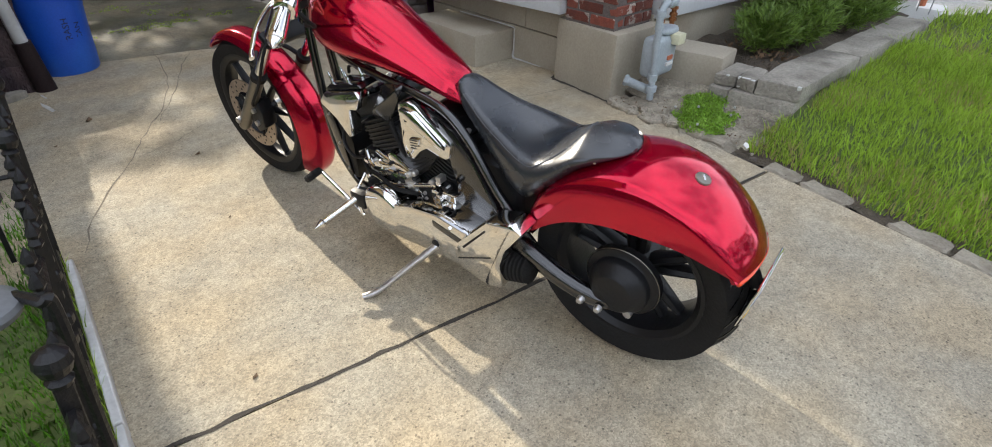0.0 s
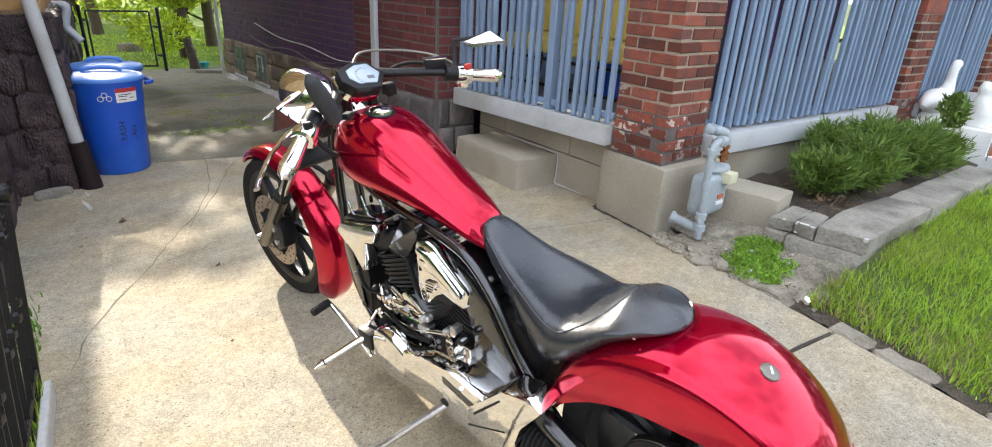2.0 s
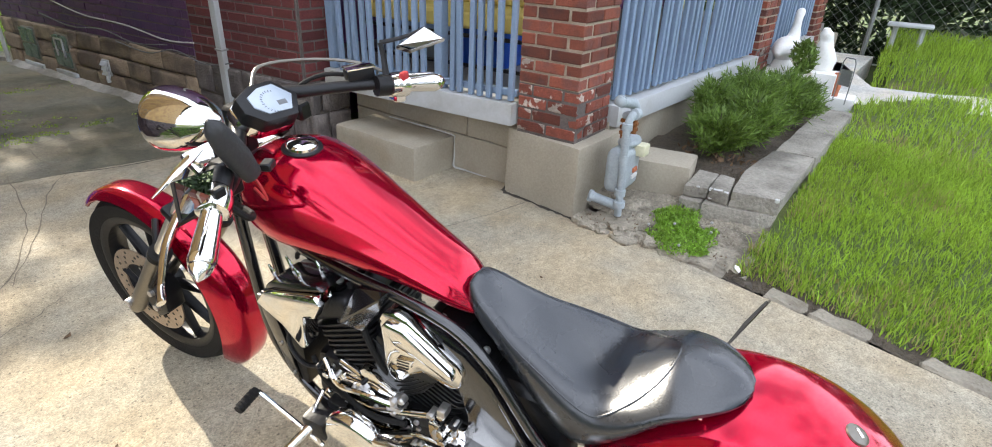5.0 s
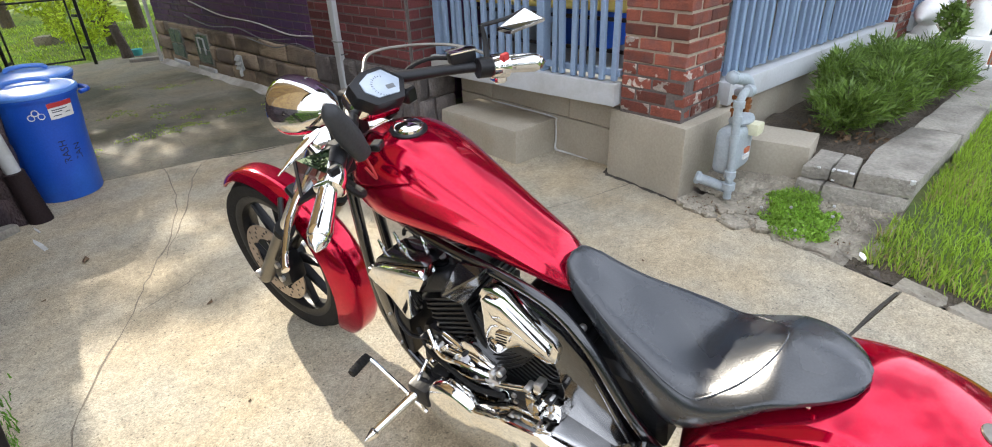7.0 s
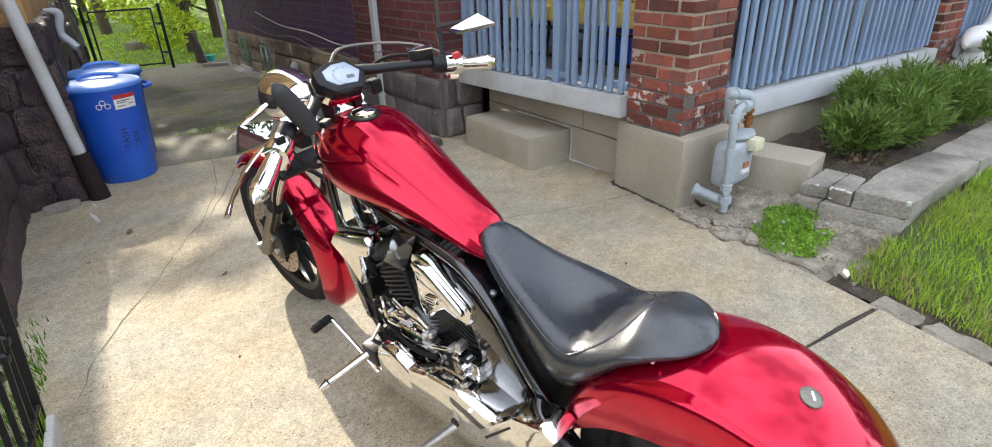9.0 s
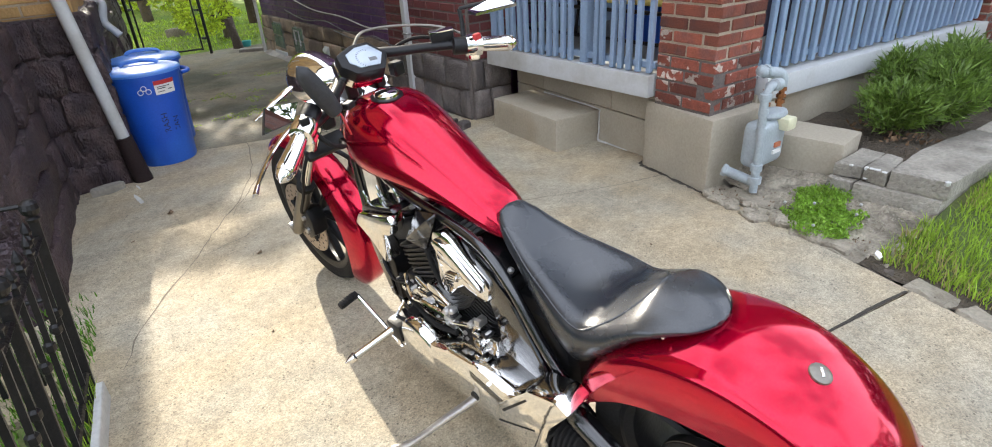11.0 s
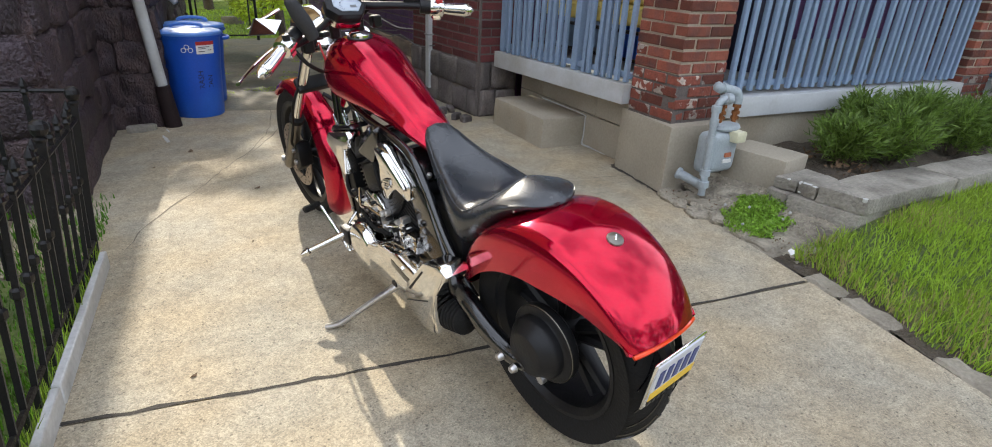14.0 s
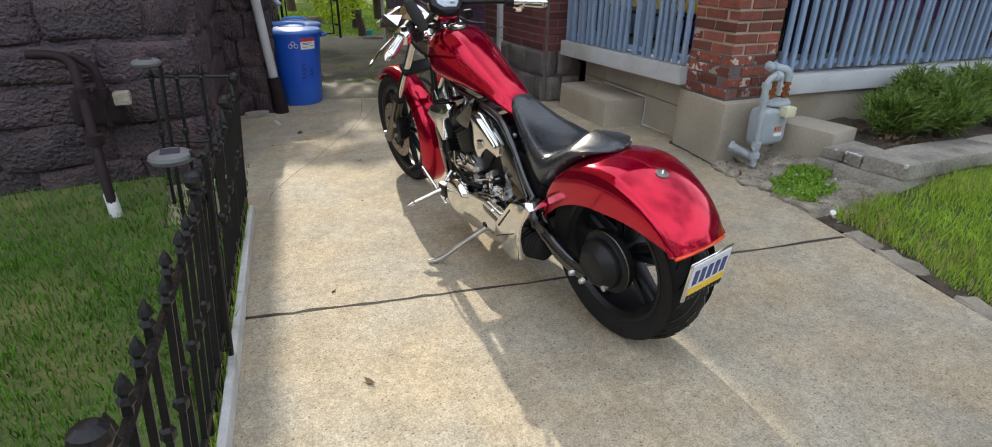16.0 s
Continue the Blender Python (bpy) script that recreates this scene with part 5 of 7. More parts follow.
bm = bmesh.new()
box(bm, -0.094, 0.094, -0.004, 0.003, -0.082, 0.082, 0.003, PM)
holder = bpart("number_plate", bm, "chrome", "number plate in a chrome frame")
bm = bmesh.new()
box(bm, -0.084, 0.084, -0.0065, -0.003, -0.052, 0.072, 0.001, PM)
bpart("plate_face", bm, "plate_white", "", holder)
bm = bmesh.new()
box(bm, -0.084, 0.084, -0.0085, -0.0066, -0.050, -0.022, 0.0005, PM)
bpart("plate_band", bm, "plate_yellow", "", holder)
for i in range(5):
    bm = bmesh.new()
    x = -0.062 + 0.031 * i
    box(bm, x - 0.010, x + 0.010, -0.0085, -0.0066, -0.012, 0.048, 0.0008, PM)
    bpart("plate_bar", bm, "plate_blue", "", holder)
bm = bmesh.new()
for i in range(9):
    x = -0.075 + 0.0185 * i
    box(bm, x, x + 0.012, -0.0062, -0.0042, -0.078, -0.060, 0.0006, PM)
bpart("frame_mark", bm, "satin", "", holder)
bm = bmesh.new()
tube(bm, [(0, -0.30, 0.47), (0, -0.32, 0.44), (0, -0.330, 0.41)], 0.02, 8)
bpart("plate_bracket", bm, "satin", "", holder)

# swing arm and final drive
for s in (-1, 1):
    bm = bmesh.new()
    tube(bm, [(s * 0.125, 0.42, 0.36), (s * 0.150, 0.30, 0.335), (s * 0.160, 0.17, 0.295), (s * 0.158, 0.06, 0.275), (s * 0.150, -0.03, 0.285)], (0.030, 0.032, 0.030, 0.027, 0.020), 12, 6, 1.15)
    sa = bpart("swing_arm", bm, "gloss", "gloss black swing arm")
    if s < 0:
        for y, z in ((0.088, 0.275), (0.030, 0.270)):
            bm = bmesh.new()
            disc(bm, [(0.001, -0.014), (0.009, -0.013), (0.012, -0.006), (0.013, 0.004)], y, z, -0.190, 14)
            bpart("bolt", bm, "alloy", "", sa)
bm = bmesh.new()
disc(bm, [(0.001, -0.176), (0.058, -0.176), (0.064, -0.173), (0.090, -0.146), (0.0935, -0.138), (0.094, -0.118), (0.100, -0.114), (0.114, -0.112), (0.117, -0.108), (0.117, -0.085), (0.10, -0.07)], 0.0, 0.33, 0, 48)
fd = bpart("final_drive", bm, "satin", "black shaft drive housing with bevelled face")
bm = bmesh.new()
disc(bm, [(0.1165, -0.1105), (0.118, -0.109), (0.1165, -0.1075)], 0.0, 0.33, 0, 48, caps=(False, False))
bpart("drive_ring", bm, "gunmetal", "", fd)
bm = bmesh.new()
rod(bm, (-0.166, -0.050, 0.268), (-0.150, -0.050, 0.268), 0.013, 12)
bpart("filler_plug", bm, "alloy", "", fd)

# engine
bm = bmesh.new()
flank(bm, [(1.13, 0.26), (1.10, 0.42), (0.97, 0.47), (0.70, 0.47), (0.52, 0.43), (0.42, 0.33), (0.44, 0.20), (0.60, 0.165), (1.03, 0.165)], -0.096, 0.155, 0.02)
bpart("crankcase", bm, "satin", "black engine crankcase")


def cylinder(y0, tilt, name, label):
    m = Matrix.Translation((0, y0, 0.36)) @ Matrix.Rotation(radians(-tilt), 4, "X")
    bm = bmesh.new()
    box(bm, -0.105, 0.105, -0.085, 0.085, 0.0, 0.25, 0.03, m, 3)
    c = bpart(name, bm, "satin", label)
    for k in range(13):
        bm = bmesh.new()
        g = 0.008 * (k % 2)
        box(bm, -0.114, 0.114, -0.104 + g, 0.096 - g, -0.0028, 0.0028, 0.0, m @ Matrix.Translation((0, 0, 0.055 + 0.0155 * k)))
        bmesh.ops.bevel(bm, geom=[e for e in bm.edges if abs((e.verts[0].co - e.verts[1].co).length - 0.0056) < 0.001], offset=0.035, segments=4, affect="EDGES", profile=0.5)
        bpart("fin", bm, "satin", "", c)
    return m, c


FM, fcyl = cylinder(0.885, 24, "front_cylinder", "finned black front cylinder")
RM, rcyl = cylinder(0.775, -26, "rear_cylinder", "finned black rear cylinder")
for m, s in ((FM, 1), (RM, -1)):
    bm = bmesh.new()
    box(bm, -0.125, 0.125, -0.100, 0.100, 0.262, 0.325, 0.022, m, 3)
    hd = bpart("cylinder_head", bm, "satin", "black cylinder head")
    bm = bmesh.new()
    box(bm, -0.10, 0.10, -0.075, 0.075, 0.325, 0.345, 0.010, m, 2)
    bpart("rocker_cover", bm, "gloss", "", hd)
    for x in (-0.08, 0.08):
        for y in (-0.06, 0.06):
            bm = bmesh.new()
            lathe(bm, [(0.009, 0.343), (0.009, 0.353), (0.001, 0.355)], 8, m @ Matrix.Translation((x, y, 0)))
            bpart("bolt", bm, "alloy", "", hd)
# radiator between the downtubes and the front cylinder
bm = bmesh.new()
flank(bm, [(1.286, 0.56), (1.280, 0.49), (1.256, 0.375), (1.222, 0.262), (1.170, 0.255), (1.155, 0.42), (1.185, 0.56)], -0.094, 0.094, 0.008)
rad = bpart("radiator", bm, "satin", "narrow black radiator behind the downtubes")
for s in (-1, 1):
    bm = bmesh.new()
    flank(bm, [(1.272, 0.57), (1.268, 0.50), (1.247, 0.385), (1.216, 0.272), (1.192, 0.268), (1.205, 0.40), (1.232, 0.57)], s * 0.104, s * 0.088, 0.003)
    bpart("radiator_shroud", bm, "gloss", "", rad)
for y, z in ((1.245, 0.53), (1.225, 0.41), (1.205, 0.30)):
    bm = bmesh.new()
    disc(bm, [(0.001, -0.006), (0.005, -0.005), (0.006, 0.002)], y, z, -0.104, 8)
    bpart("bolt", bm, "alloy", "", rad)
# fine-ribbed black barrel under the rear head cover
bm = bmesh.new()
flank(bm, [(0.846, 0.615), (0.866, 0.525), (0.862, 0.456), (0.832, 0.424), (0.790, 0.417), (0.725, 0.470), (0.668, 0.548), (0.700, 0.575), (0.80, 0.60)], -0.124, -0.07, 0.012)
barrel = bpart("barrel_shroud", bm, "satin", "black barrel with fine ribs")
for k in range(13):
    u = k / 12
    a, b = Vector((-0.1245, 0.852 - 0.06 * u, 0.600 - 0.165 * u)), Vector((-0.1245, 0.820 - 0.135 * u + 0.02 * math.sin(3.1 * u), 0.585 - 0.06 * u - 0.03 * math.sin(3.1 * u)))
    bm = bmesh.new()
    tube(bm, [a, (a + b) / 2 + Vector((0, 0, -0.006)), b], 0.0022, 5, 3)
    bpart("fin", bm, "satin", "", barrel)
# chrome covers beside the heads
bm = bmesh.new()
flank(bm, [(1.185, 0.625), (1.145, 0.672), (0.972, 0.714), (0.957, 0.690), (0.985, 0.642), (1.024, 0.634), (1.045, 0.522), (1.060, 0.517), (1.110, 0.578)], -0.172, -0.118, 0.009)
bpart("head_cover", bm, "chrome", "chrome front head cover")
bm = bmesh.new()
flank(bm, [(1.155, 0.676), (1.125, 0.700), (0.975, 0.735), (0.955, 0.722), (1.15, 0.664)], -0.155, -0.06, 0.008)
htc = bpart("head_top_cover", bm, "gloss", "black top cover with chrome studs")
for y, z, x in ((1.125, 0.695, -0.135), (1.10, 0.705, -0.10), (1.035, 0.715, -0.135), (1.00, 0.725, -0.10)):
    bm = bmesh.new()
    tube(bm, [(x, y, z - 0.01), (x - 0.002, y + 0.004, z + 0.018), (x - 0.004, y + 0.012, z + 0.042)], (0.006, 0.0055, 0.003), 8, 2)
    bpart("stud", bm, "chrome", "", htc)
bm = bmesh.new()
flank(bm, [(0.812, 0.690), (0.800, 0.712), (0.770, 0.722), (0.735, 0.712), (0.610, 0.625), (0.598, 0.605), (0.608, 0.560), (0.632, 0.546), (0.706, 0.566), (0.738, 0.545), (0.778, 0.500), (0.806, 0.506), (0.818, 0.550), (0.812, 0.610)], -0.140, -0.085, 0.010)
rc = bpart("head_cover", bm, "chrome", "chrome rear head cover with a raised ridge")
bm = bmesh.new()
flank(bm, [(0.795, 0.690), (0.780, 0.703), (0.735, 0.695), (0.618, 0.612), (0.612, 0.596), (0.628, 0.590), (0.712, 0.630), (0.765, 0.640)], -0.158, -0.130, 0.009)
bpart("cover_ridge", bm, "chrome", "", rc)
bm = bmesh.new()
flank(bm, [(0.776, 0.560), (0.772, 0.590), (0.725, 0.600), (0.735, 0.575), (0.762, 0.548)], -0.147, -0.136, 0.003)
lower = bpart("cover_foot", bm, "chrome", "", rc)
for k in range(4):
    bm = bmesh.new()
    z = 0.556 + 0.010 * k
    rod(bm, (-0.1475, 0.770, z), (-0.1475, 0.742 - 0.002 * k, z + 0.004), 0.0018, 5)
    bpart("cover_groove", bm, "satin", "", rc)
# air cleaner: a faceted black wedge
bm = bmesh.new()
vs = [bm.verts.new(p) for p in ((-0.128, 0.962, 0.612), (-0.128, 0.874, 0.752), (-0.128, 0.776, 0.772), (-0.128, 0.812, 0.706), (-0.122, 0.880, 0.606), (-0.160, 0.915, 0.655), (-0.150, 0.795, 0.755), (-0.05, 0.87, 0.70))]
for loop in ((0, 1, 5), (1, 6, 5), (1, 2, 6), (2, 3, 6), (3, 4, 5, 6), (4, 0, 5)):
    bm.faces.new([vs[i] for i in loop])
for i in range(5):
    bm.faces.new((vs[(i + 1) % 5], vs[i], vs[7]))
bmesh.ops.recalc_face_normals(bm, faces=bm.faces[:])
bmesh.ops.bevel(bm, geom=bm.edges[:], offset=0.003, segments=1, affect="EDGES")
bpart("air_cover", bm, "gloss", "faceted gloss black cover between the cylinders", None, 20)
# gear covers
bm = bmesh.new()
flank(bm, [(1.005, 0.275), (0.985, 0.205), (0.93, 0.182), (0.70, 0.195), (0.47, 0.195), (0.375, 0.205), (0.352, 0.26), (0.40, 0.335), (0.50, 0.362), (0.62, 0.388), (0.74, 0.372), (0.83, 0.342), (0.92, 0.325)], -0.225, -0.085, 0.026)
lc = bpart("side_cover", bm, "chrome", "long chrome lower engine cover")
bm = bmesh.new()
flank(bm, [(0.640, 0.362), (0.50, 0.330), (0.43, 0.298), (0.45, 0.285), (0.52, 0.305), (0.640, 0.335)], -0.2275, -0.21, 0.006)
bpart("cover_slot", bm, "gloss", "dark recessed slot", lc)
bm = bmesh.new()
disc(bm, [(0.098, 0.03), (0.098, -0.002), (0.093, -0.009), (0.080, -0.014), (0.045, -0.0175), (0.001, -0.019)], 0.905, 0.278, -0.212, 44)
bpart("generator_cover", bm, "chrome", "round chrome cover", lc)
bm = bmesh.new()
flank(bm, [(0.545, 0.268), (0.52, 0.33), (0.395, 0.462), (0.300, 0.492), (0.262, 0.470), (0.330, 0.372), (0.352, 0.300), (0.345, 0.215), (0.42, 0.190), (0.50, 0.215)], -0.240, -0.150, 0.014)
pc = bpart("pivot_cover", bm, "chrome", "angular chrome pivot cover")
bm = bmesh.new()
flank(bm, [(0.500, 0.322), (0.40, 0.432), (0.395, 0.428), (0.494, 0.316)], -0.2415, -0.235, 0.001)
bpart("cover_groove", bm, "satin", "", pc)
bm = bmesh.new()
flank(bm, [(0.525, 0.262), (0.385, 0.330), (0.383, 0.326), (0.523, 0.258)], -0.2415, -0.235, 0.001)
bpart("cover_groove", bm, "satin", "", pc)
bm = bmesh.new()
ribs = [(0.02, 0.0)]
for k in range(6):
    ribs += [(0.059 - 0.002 * k, 0.003 + 0.014 * k), (0.059 - 0.002 * k, 0.010 + 0.014 * k), (0.049 - 0.002 * k, 0.0135 + 0.014 * k)]
lathe(bm, ribs + [(0.02, 0.088)], 20, axis_pose((-0.17, 0.36, 0.268), (0, -1, 0.14)))
bpart("rubber_boot", bm, "rubber", "ribbed black shaft boot")
# chrome linkage, pump and clutter in front of the crankcase
bm = bmesh.new()
tube(bm, [(-0.115, 0.985, 0.455), (-0.125, 0.90, 0.440), (-0.115, 0.82, 0.398), (-0.098, 0.745, 0.362)], (0.013, 0.012, 0.011, 0.010), 10, 5)
tube(bm, [(-0.130, 0.965, 0.425), (-0.140, 0.88, 0.405), (-0.132, 0.80, 0.372), (-0.118, 0.735, 0.345)], (0.009, 0.009, 0.008, 0.008), 8, 5)
bpart("coolant_pipe", bm, "chrome")
bm = bmesh.new()
flank(bm, [(0.911, 0.482), (0.890, 0.496), (0.866, 0.494), (0.830, 0.462), (0.779, 0.440), (0.784, 0.420), (0.812, 0.404), (0.865, 0.392), (0.912, 0.410)], -0.142, -0.088, 0.014)
bpart("thermostat_cover", bm, "chrome", "bright polished thermostat cover")
bm = bmesh.new()
flank(bm, [(1.012, 0.398), (0.985, 0.432), (0.920, 0.458), (0.918, 0.396), (0.985, 0.366)], -0.138, -0.085, 0.010)
bpart("cam_cover", bm, "chrome", "small chrome cam cover")
bm = bmesh.new()
tube(bm, [(-0.146, 0.995, 0.372), (-0.150, 0.93, 0.362), (-0.150, 0.87, 0.370), (-0.146, 0.78, 0.402), (-0.142, 0.700, 0.430)], (0.010, 0.011, 0.011, 0.011, 0.010), 10, 5)
bpart("coolant_pipe", bm, "chrome", "straight chrome coolant pipe")
for x, y, z, dx, dy, dz, c in ((-0.175, 0.93, 0.43, 0.02, 0.035, 0.03, "chrome"), (-0.18, 0.86, 0.40, 0.02, 0.03, 0.028, "satin"), (-0.19, 0.80, 0.415, 0.018, 0.025, 0.02, "alloy"), (-0.175, 0.74, 0.40, 0.02, 0.035, 0.03, "satin"), (-0.185, 0.68, 0.405, 0.02, 0.02, 0.03, "chrome"), (-0.18, 0.63, 0.42, 0.015, 0.03, 0.018, "chrome"), (-0.15, 1.02, 0.445, 0.02, 0.03, 0.025, "satin"), (-0.17, 1.00, 0.39, 0.02, 0.02, 0.03, "alloy"), (-0.18, 0.965, 0.36, 0.018, 0.03, 0.02, "chrome"), (-0.205, 0.985, 0.335, 0.02, 0.03, 0.03, "satin")):
    bm = bmesh.new()
    x, z = x + 0.052, z - 0.018
    box(bm, x - dx, x + dx, y - dy, y + dy, z - dz, z + dz, 0.007, None, 2)
    b = bpart("engine_fitting", bm, c)
    bm = bmesh.new()
    disc(bm, [(0.001, -0.007), (0.007, -0.006), (0.008, 0.002)], y, z, x - dx, 10)
    bpart("bolt", bm, "alloy", "", b)
for pts, r, c in (([(-0.16, 1.03, 0.46), (-0.19, 0.97, 0.42), (-0.20, 0.88, 0.44), (-0.19, 0.80, 0.43)], 0.007, "chrome"), ([(-0.14, 1.10, 0.42), (-0.16, 1.05, 0.37), (-0.19, 0.95, 0.385), (-0.20, 0.86, 0.37), (-0.19, 0.76, 0.38)], 0.008, "rubber"), ([(-0.12, 1.16, 0.52), (-0.15, 1.17, 0.45), (-0.16, 1.12, 0.40), (-0.15, 1.05, 0.41)], 0.007, "satin"), ([(-0.10, 0.95, 0.70), (-0.15, 0.88, 0.60), (-0.155, 0.84, 0.52), (-0.14, 0.83, 0.47)], 0.009, "rubber"), ([(-0.14, 0.60, 0.60), (-0.142, 0.575, 0.54), (-0.142, 0.57, 0.44), (-0.145, 0.59, 0.36)], 0.004, "gloss"), ([(-0.08, 1.14, 0.70), (-0.10, 1.10, 0.74), (-0.10, 1.02, 0.76), (-0.09, 0.98, 0.75)], 0.006, "rubber")):
    bm = bmesh.new()
    tube(bm, [(x + 0.03, y, z) for x, y, z in pts], r, 8, 6)
    bpart("hose", bm, c)
# small bright bolts, clips and unions on the left of the engine
rng = random.Random(41)
for i in range(22):
    y, z = rng.uniform(0.60, 1.04), rng.uniform(0.34, 0.475)
    x = -0.128 - rng.uniform(0.0, 0.035)
    w, h = rng.uniform(0.006, 0.013), rng.uniform(0.006, 0.016)
    bm = bmesh.new()
    if i % 2:
        box(bm, x - 0.012, x + 0.02, y - w, y + w, z - h, z + h, 0.004, Matrix.Translation((x, y, z)) @ Matrix.Rotation(rng.uniform(-0.7, 0.7), 4, "X") @ Matrix.Translation((-x, -y, -z)), 2)
    else:
        disc(bm, [(0.001, -0.010), (w * 0.7, -0.010), (w, -0.006), (w, 0.012)], y, z, x, 10)
    bpart("engine_clip" if i % 2 else "bolt", bm, ("chrome", "alloy", "satin")[i % 3])
# black side panels under the seat
for s in (-1, 1):
    bm = bmesh.new()
    flank(bm, [(0.655, 0.675), (0.600, 0.655), (0.535, 0.590), (0.450, 0.455), (0.395, 0.370), (0.430, 0.315), (0.500, 0.290), (0.610, 0.350), (0.600, 0.460)], s * 0.126, s * 0.095, 0.005)
    bpart("side_panel", bm, "gloss", "glossy black side panel")
bm = bmesh.new()
box(bm, -0.10, 0.10, 0.36, 0.58, 0.36, 0.585, 0.02)
bpart("battery_box", bm, "satin")
bm = bmesh.new()
flank(bm, [(0.700, 0.392), (0.672, 0.412), (0.655, 0.385), (0.664, 0.352), (0.680, 0.372)], -0.118, -0.106, 0.003)
bpart("chrome_tag", bm, "chrome")

# foot controls
bm = bmesh.new()
a, b = Vector((-0.205, 1.030, 0.294)), Vector((-0.398, 1.079, 0.243))
tube(bm, [a, a.lerp(b, 0.15), a.lerp(b, 0.5), a.lerp(b, 0.8)], (0.012, 0.015, 0.013, 0.013), 14, 3)
tube(bm, [a.lerp(b, 0.80), a.lerp(b, 0.83), a.lerp(b, 0.90), b], (0.011, 0.018, 0.013, 0.002), 14, 2)
peg = bpart("foot_peg", bm, "chrome", "pointed chrome foot peg")
bm = bmesh.new()
box(bm, -0.232, -0.150, 0.985, 1.06, 0.255, 0.325, 0.014, None, 2)
bpart("peg_mount", bm, "satin", "", peg)
bm = bmesh.new()
tube(bm, [(-0.221, 1.015, 0.218), (-0.232, 1.085, 0.288), (-0.246, 1.182, 0.374)], 0.0075, 8, 5)
sh = bpart("shift_lever", bm, "chrome", "chrome gear lever with a rubber toe pad")
bm = bmesh.new()
rod(bm, (-0.246, 1.185, 0.377), (-0.315, 1.179, 0.373), 0.0125, 12)
for k in range(6):
    lathe(bm, [(0.012, -0.003), (0.0145, -0.002), (0.0145, 0.002), (0.012, 0.003)], 12, axis_pose((-0.258 - 0.0095 * k, 1.184 - 0.0008 * k, 0.3765 - 0.0005 * k), (1, 0.09, 0.06)))
bpart("toe_pad", bm, "rubber", "", sh)
bm = bmesh.new()
tube(bm, [(-0.222, 1.020, 0.225), (-0.215, 1.04, 0.30), (-0.16, 1.03, 0.37)], 0.006, 8, 4)
bpart("shift_rod", bm, "chrome", "", sh)

# side stand
bm = bmesh.new()
tube(bm, [(-0.195, 0.625, 0.262), (-0.235, 0.655, 0.228), (-0.30, 0.715, 0.165), (-0.375, 0.785, 0.088), (-0.405, 0.812, 0.068), (-0.432, 0.838, 0.058)], (0.017, 0.016, 0.013, 0.012, 0.014, 0.012), 12, 5, 0.8)
st = bpart("side_stand", bm, "alloy", "bare aluminium side stand, folded out")
bm = bmesh.new()
disc(bm, [(0.001, -0.012), (0.015, -0.010), (0.017, 0.012)], 0.640, 0.255, -0.218, 14)
bpart("pivot_bolt", bm, "satin", "", st)
bm = bmesh.new()
tube(bm, [(-0.20, 0.60, 0.30), (-0.215, 0.58, 0.33), (-0.225, 0.56, 0.36)], 0.006, 8, 4)
bpart("stand_tang", bm, "chrome", "", st)


# ---- fence on the left ----
LEAN = 0.083      # the fence leans towards the driveway


def foot_x(y):
    return fence_x(y) - 0.057


def fence_point(y, z):
    return Vector((foot_x(y) + z * LEAN, y, z))


fence = empty("picket_fence", "low black wrought-iron fence with finials and knob-topped posts", "fence")
for z in (0.12, 0.635):
    bm = bmesh.new()
    a, b = fence_point(-1.7, z), fence_point(2.262, z)
    rod(bm, a, b, 0.011, 6)
    part("rail", bm, M["black"], fence)
bm = bmesh.new()
box(bm, -0.0075, 0.0075, -0.0075, 0.0075, 0.05, 0.665)
lathe(bm, [(0.008, 0.660), (0.015, 0.672), (0.009, 0.684), (0.014, 0.694), (0.010, 0.708), (0.001, 0.726)], 6)
lathe(bm, [(0.0085, 0.395), (0.016, 0.405), (0.016, 0.425), (0.0085, 0.435)], 6)
picket_me = bpy.data.meshes.new("picket")
bm.to_mesh(picket_me)
bm.free()
picket_me.materials.append(M["black"])
bm = bmesh.new()
box(bm, -0.0135, 0.0135, -0.0135, 0.0135, -0.02, 0.690, 0.002)
lathe(bm, [(0.016, 0.685), (0.020, 0.695), (0.012, 0.702), (0.022, 0.712), (0.027, 0.728), (0.024, 0.744), (0.012, 0.754), (0.001, 0.757)], 14)
post_me = bpy.data.meshes.new("post")
bm.to_mesh(post_me)
bm.free()
post_me.materials.append(M["black"])
posts = [-1.13, -0.13, 0.83, 1.77, 2.28]
for y in posts:
    share("post", post_me, fence, pose(foot_x(y), y, 0.005, random.uniform(-0.5, 0.5), 4.75, 0))
y = -1.65
while y < 2.22:
    if all(abs(y - p) > 0.04 for p in posts):
        share("picket", picket_me, fence, pose(foot_x(y), y, random.uniform(-0.004, 0.004), random.uniform(-0.8, 0.8), 4.75 + random.uniform(-0.8, 0.8), 0))
    y += 0.0985
side_fence = empty("picket_fence", "short return of the black iron fence towards the stone wall", "fence")
for z in (0.425, 0.742):
    bm = bmesh.new()
    rod(bm, (fence_point(2.28, z).x, 2.28, z), (-0.24, 2.31, z + 0.02), 0.008, 6)
    part("rail", bm, M["black"], side_fence)
for x in (0.0, -0.105, -0.21):
    share("picket", picket_me, side_fence, pose(x - 0.03, 2.286 - x * 0.09, 0.075, 0, 2.5, random.uniform(-10, 10)))


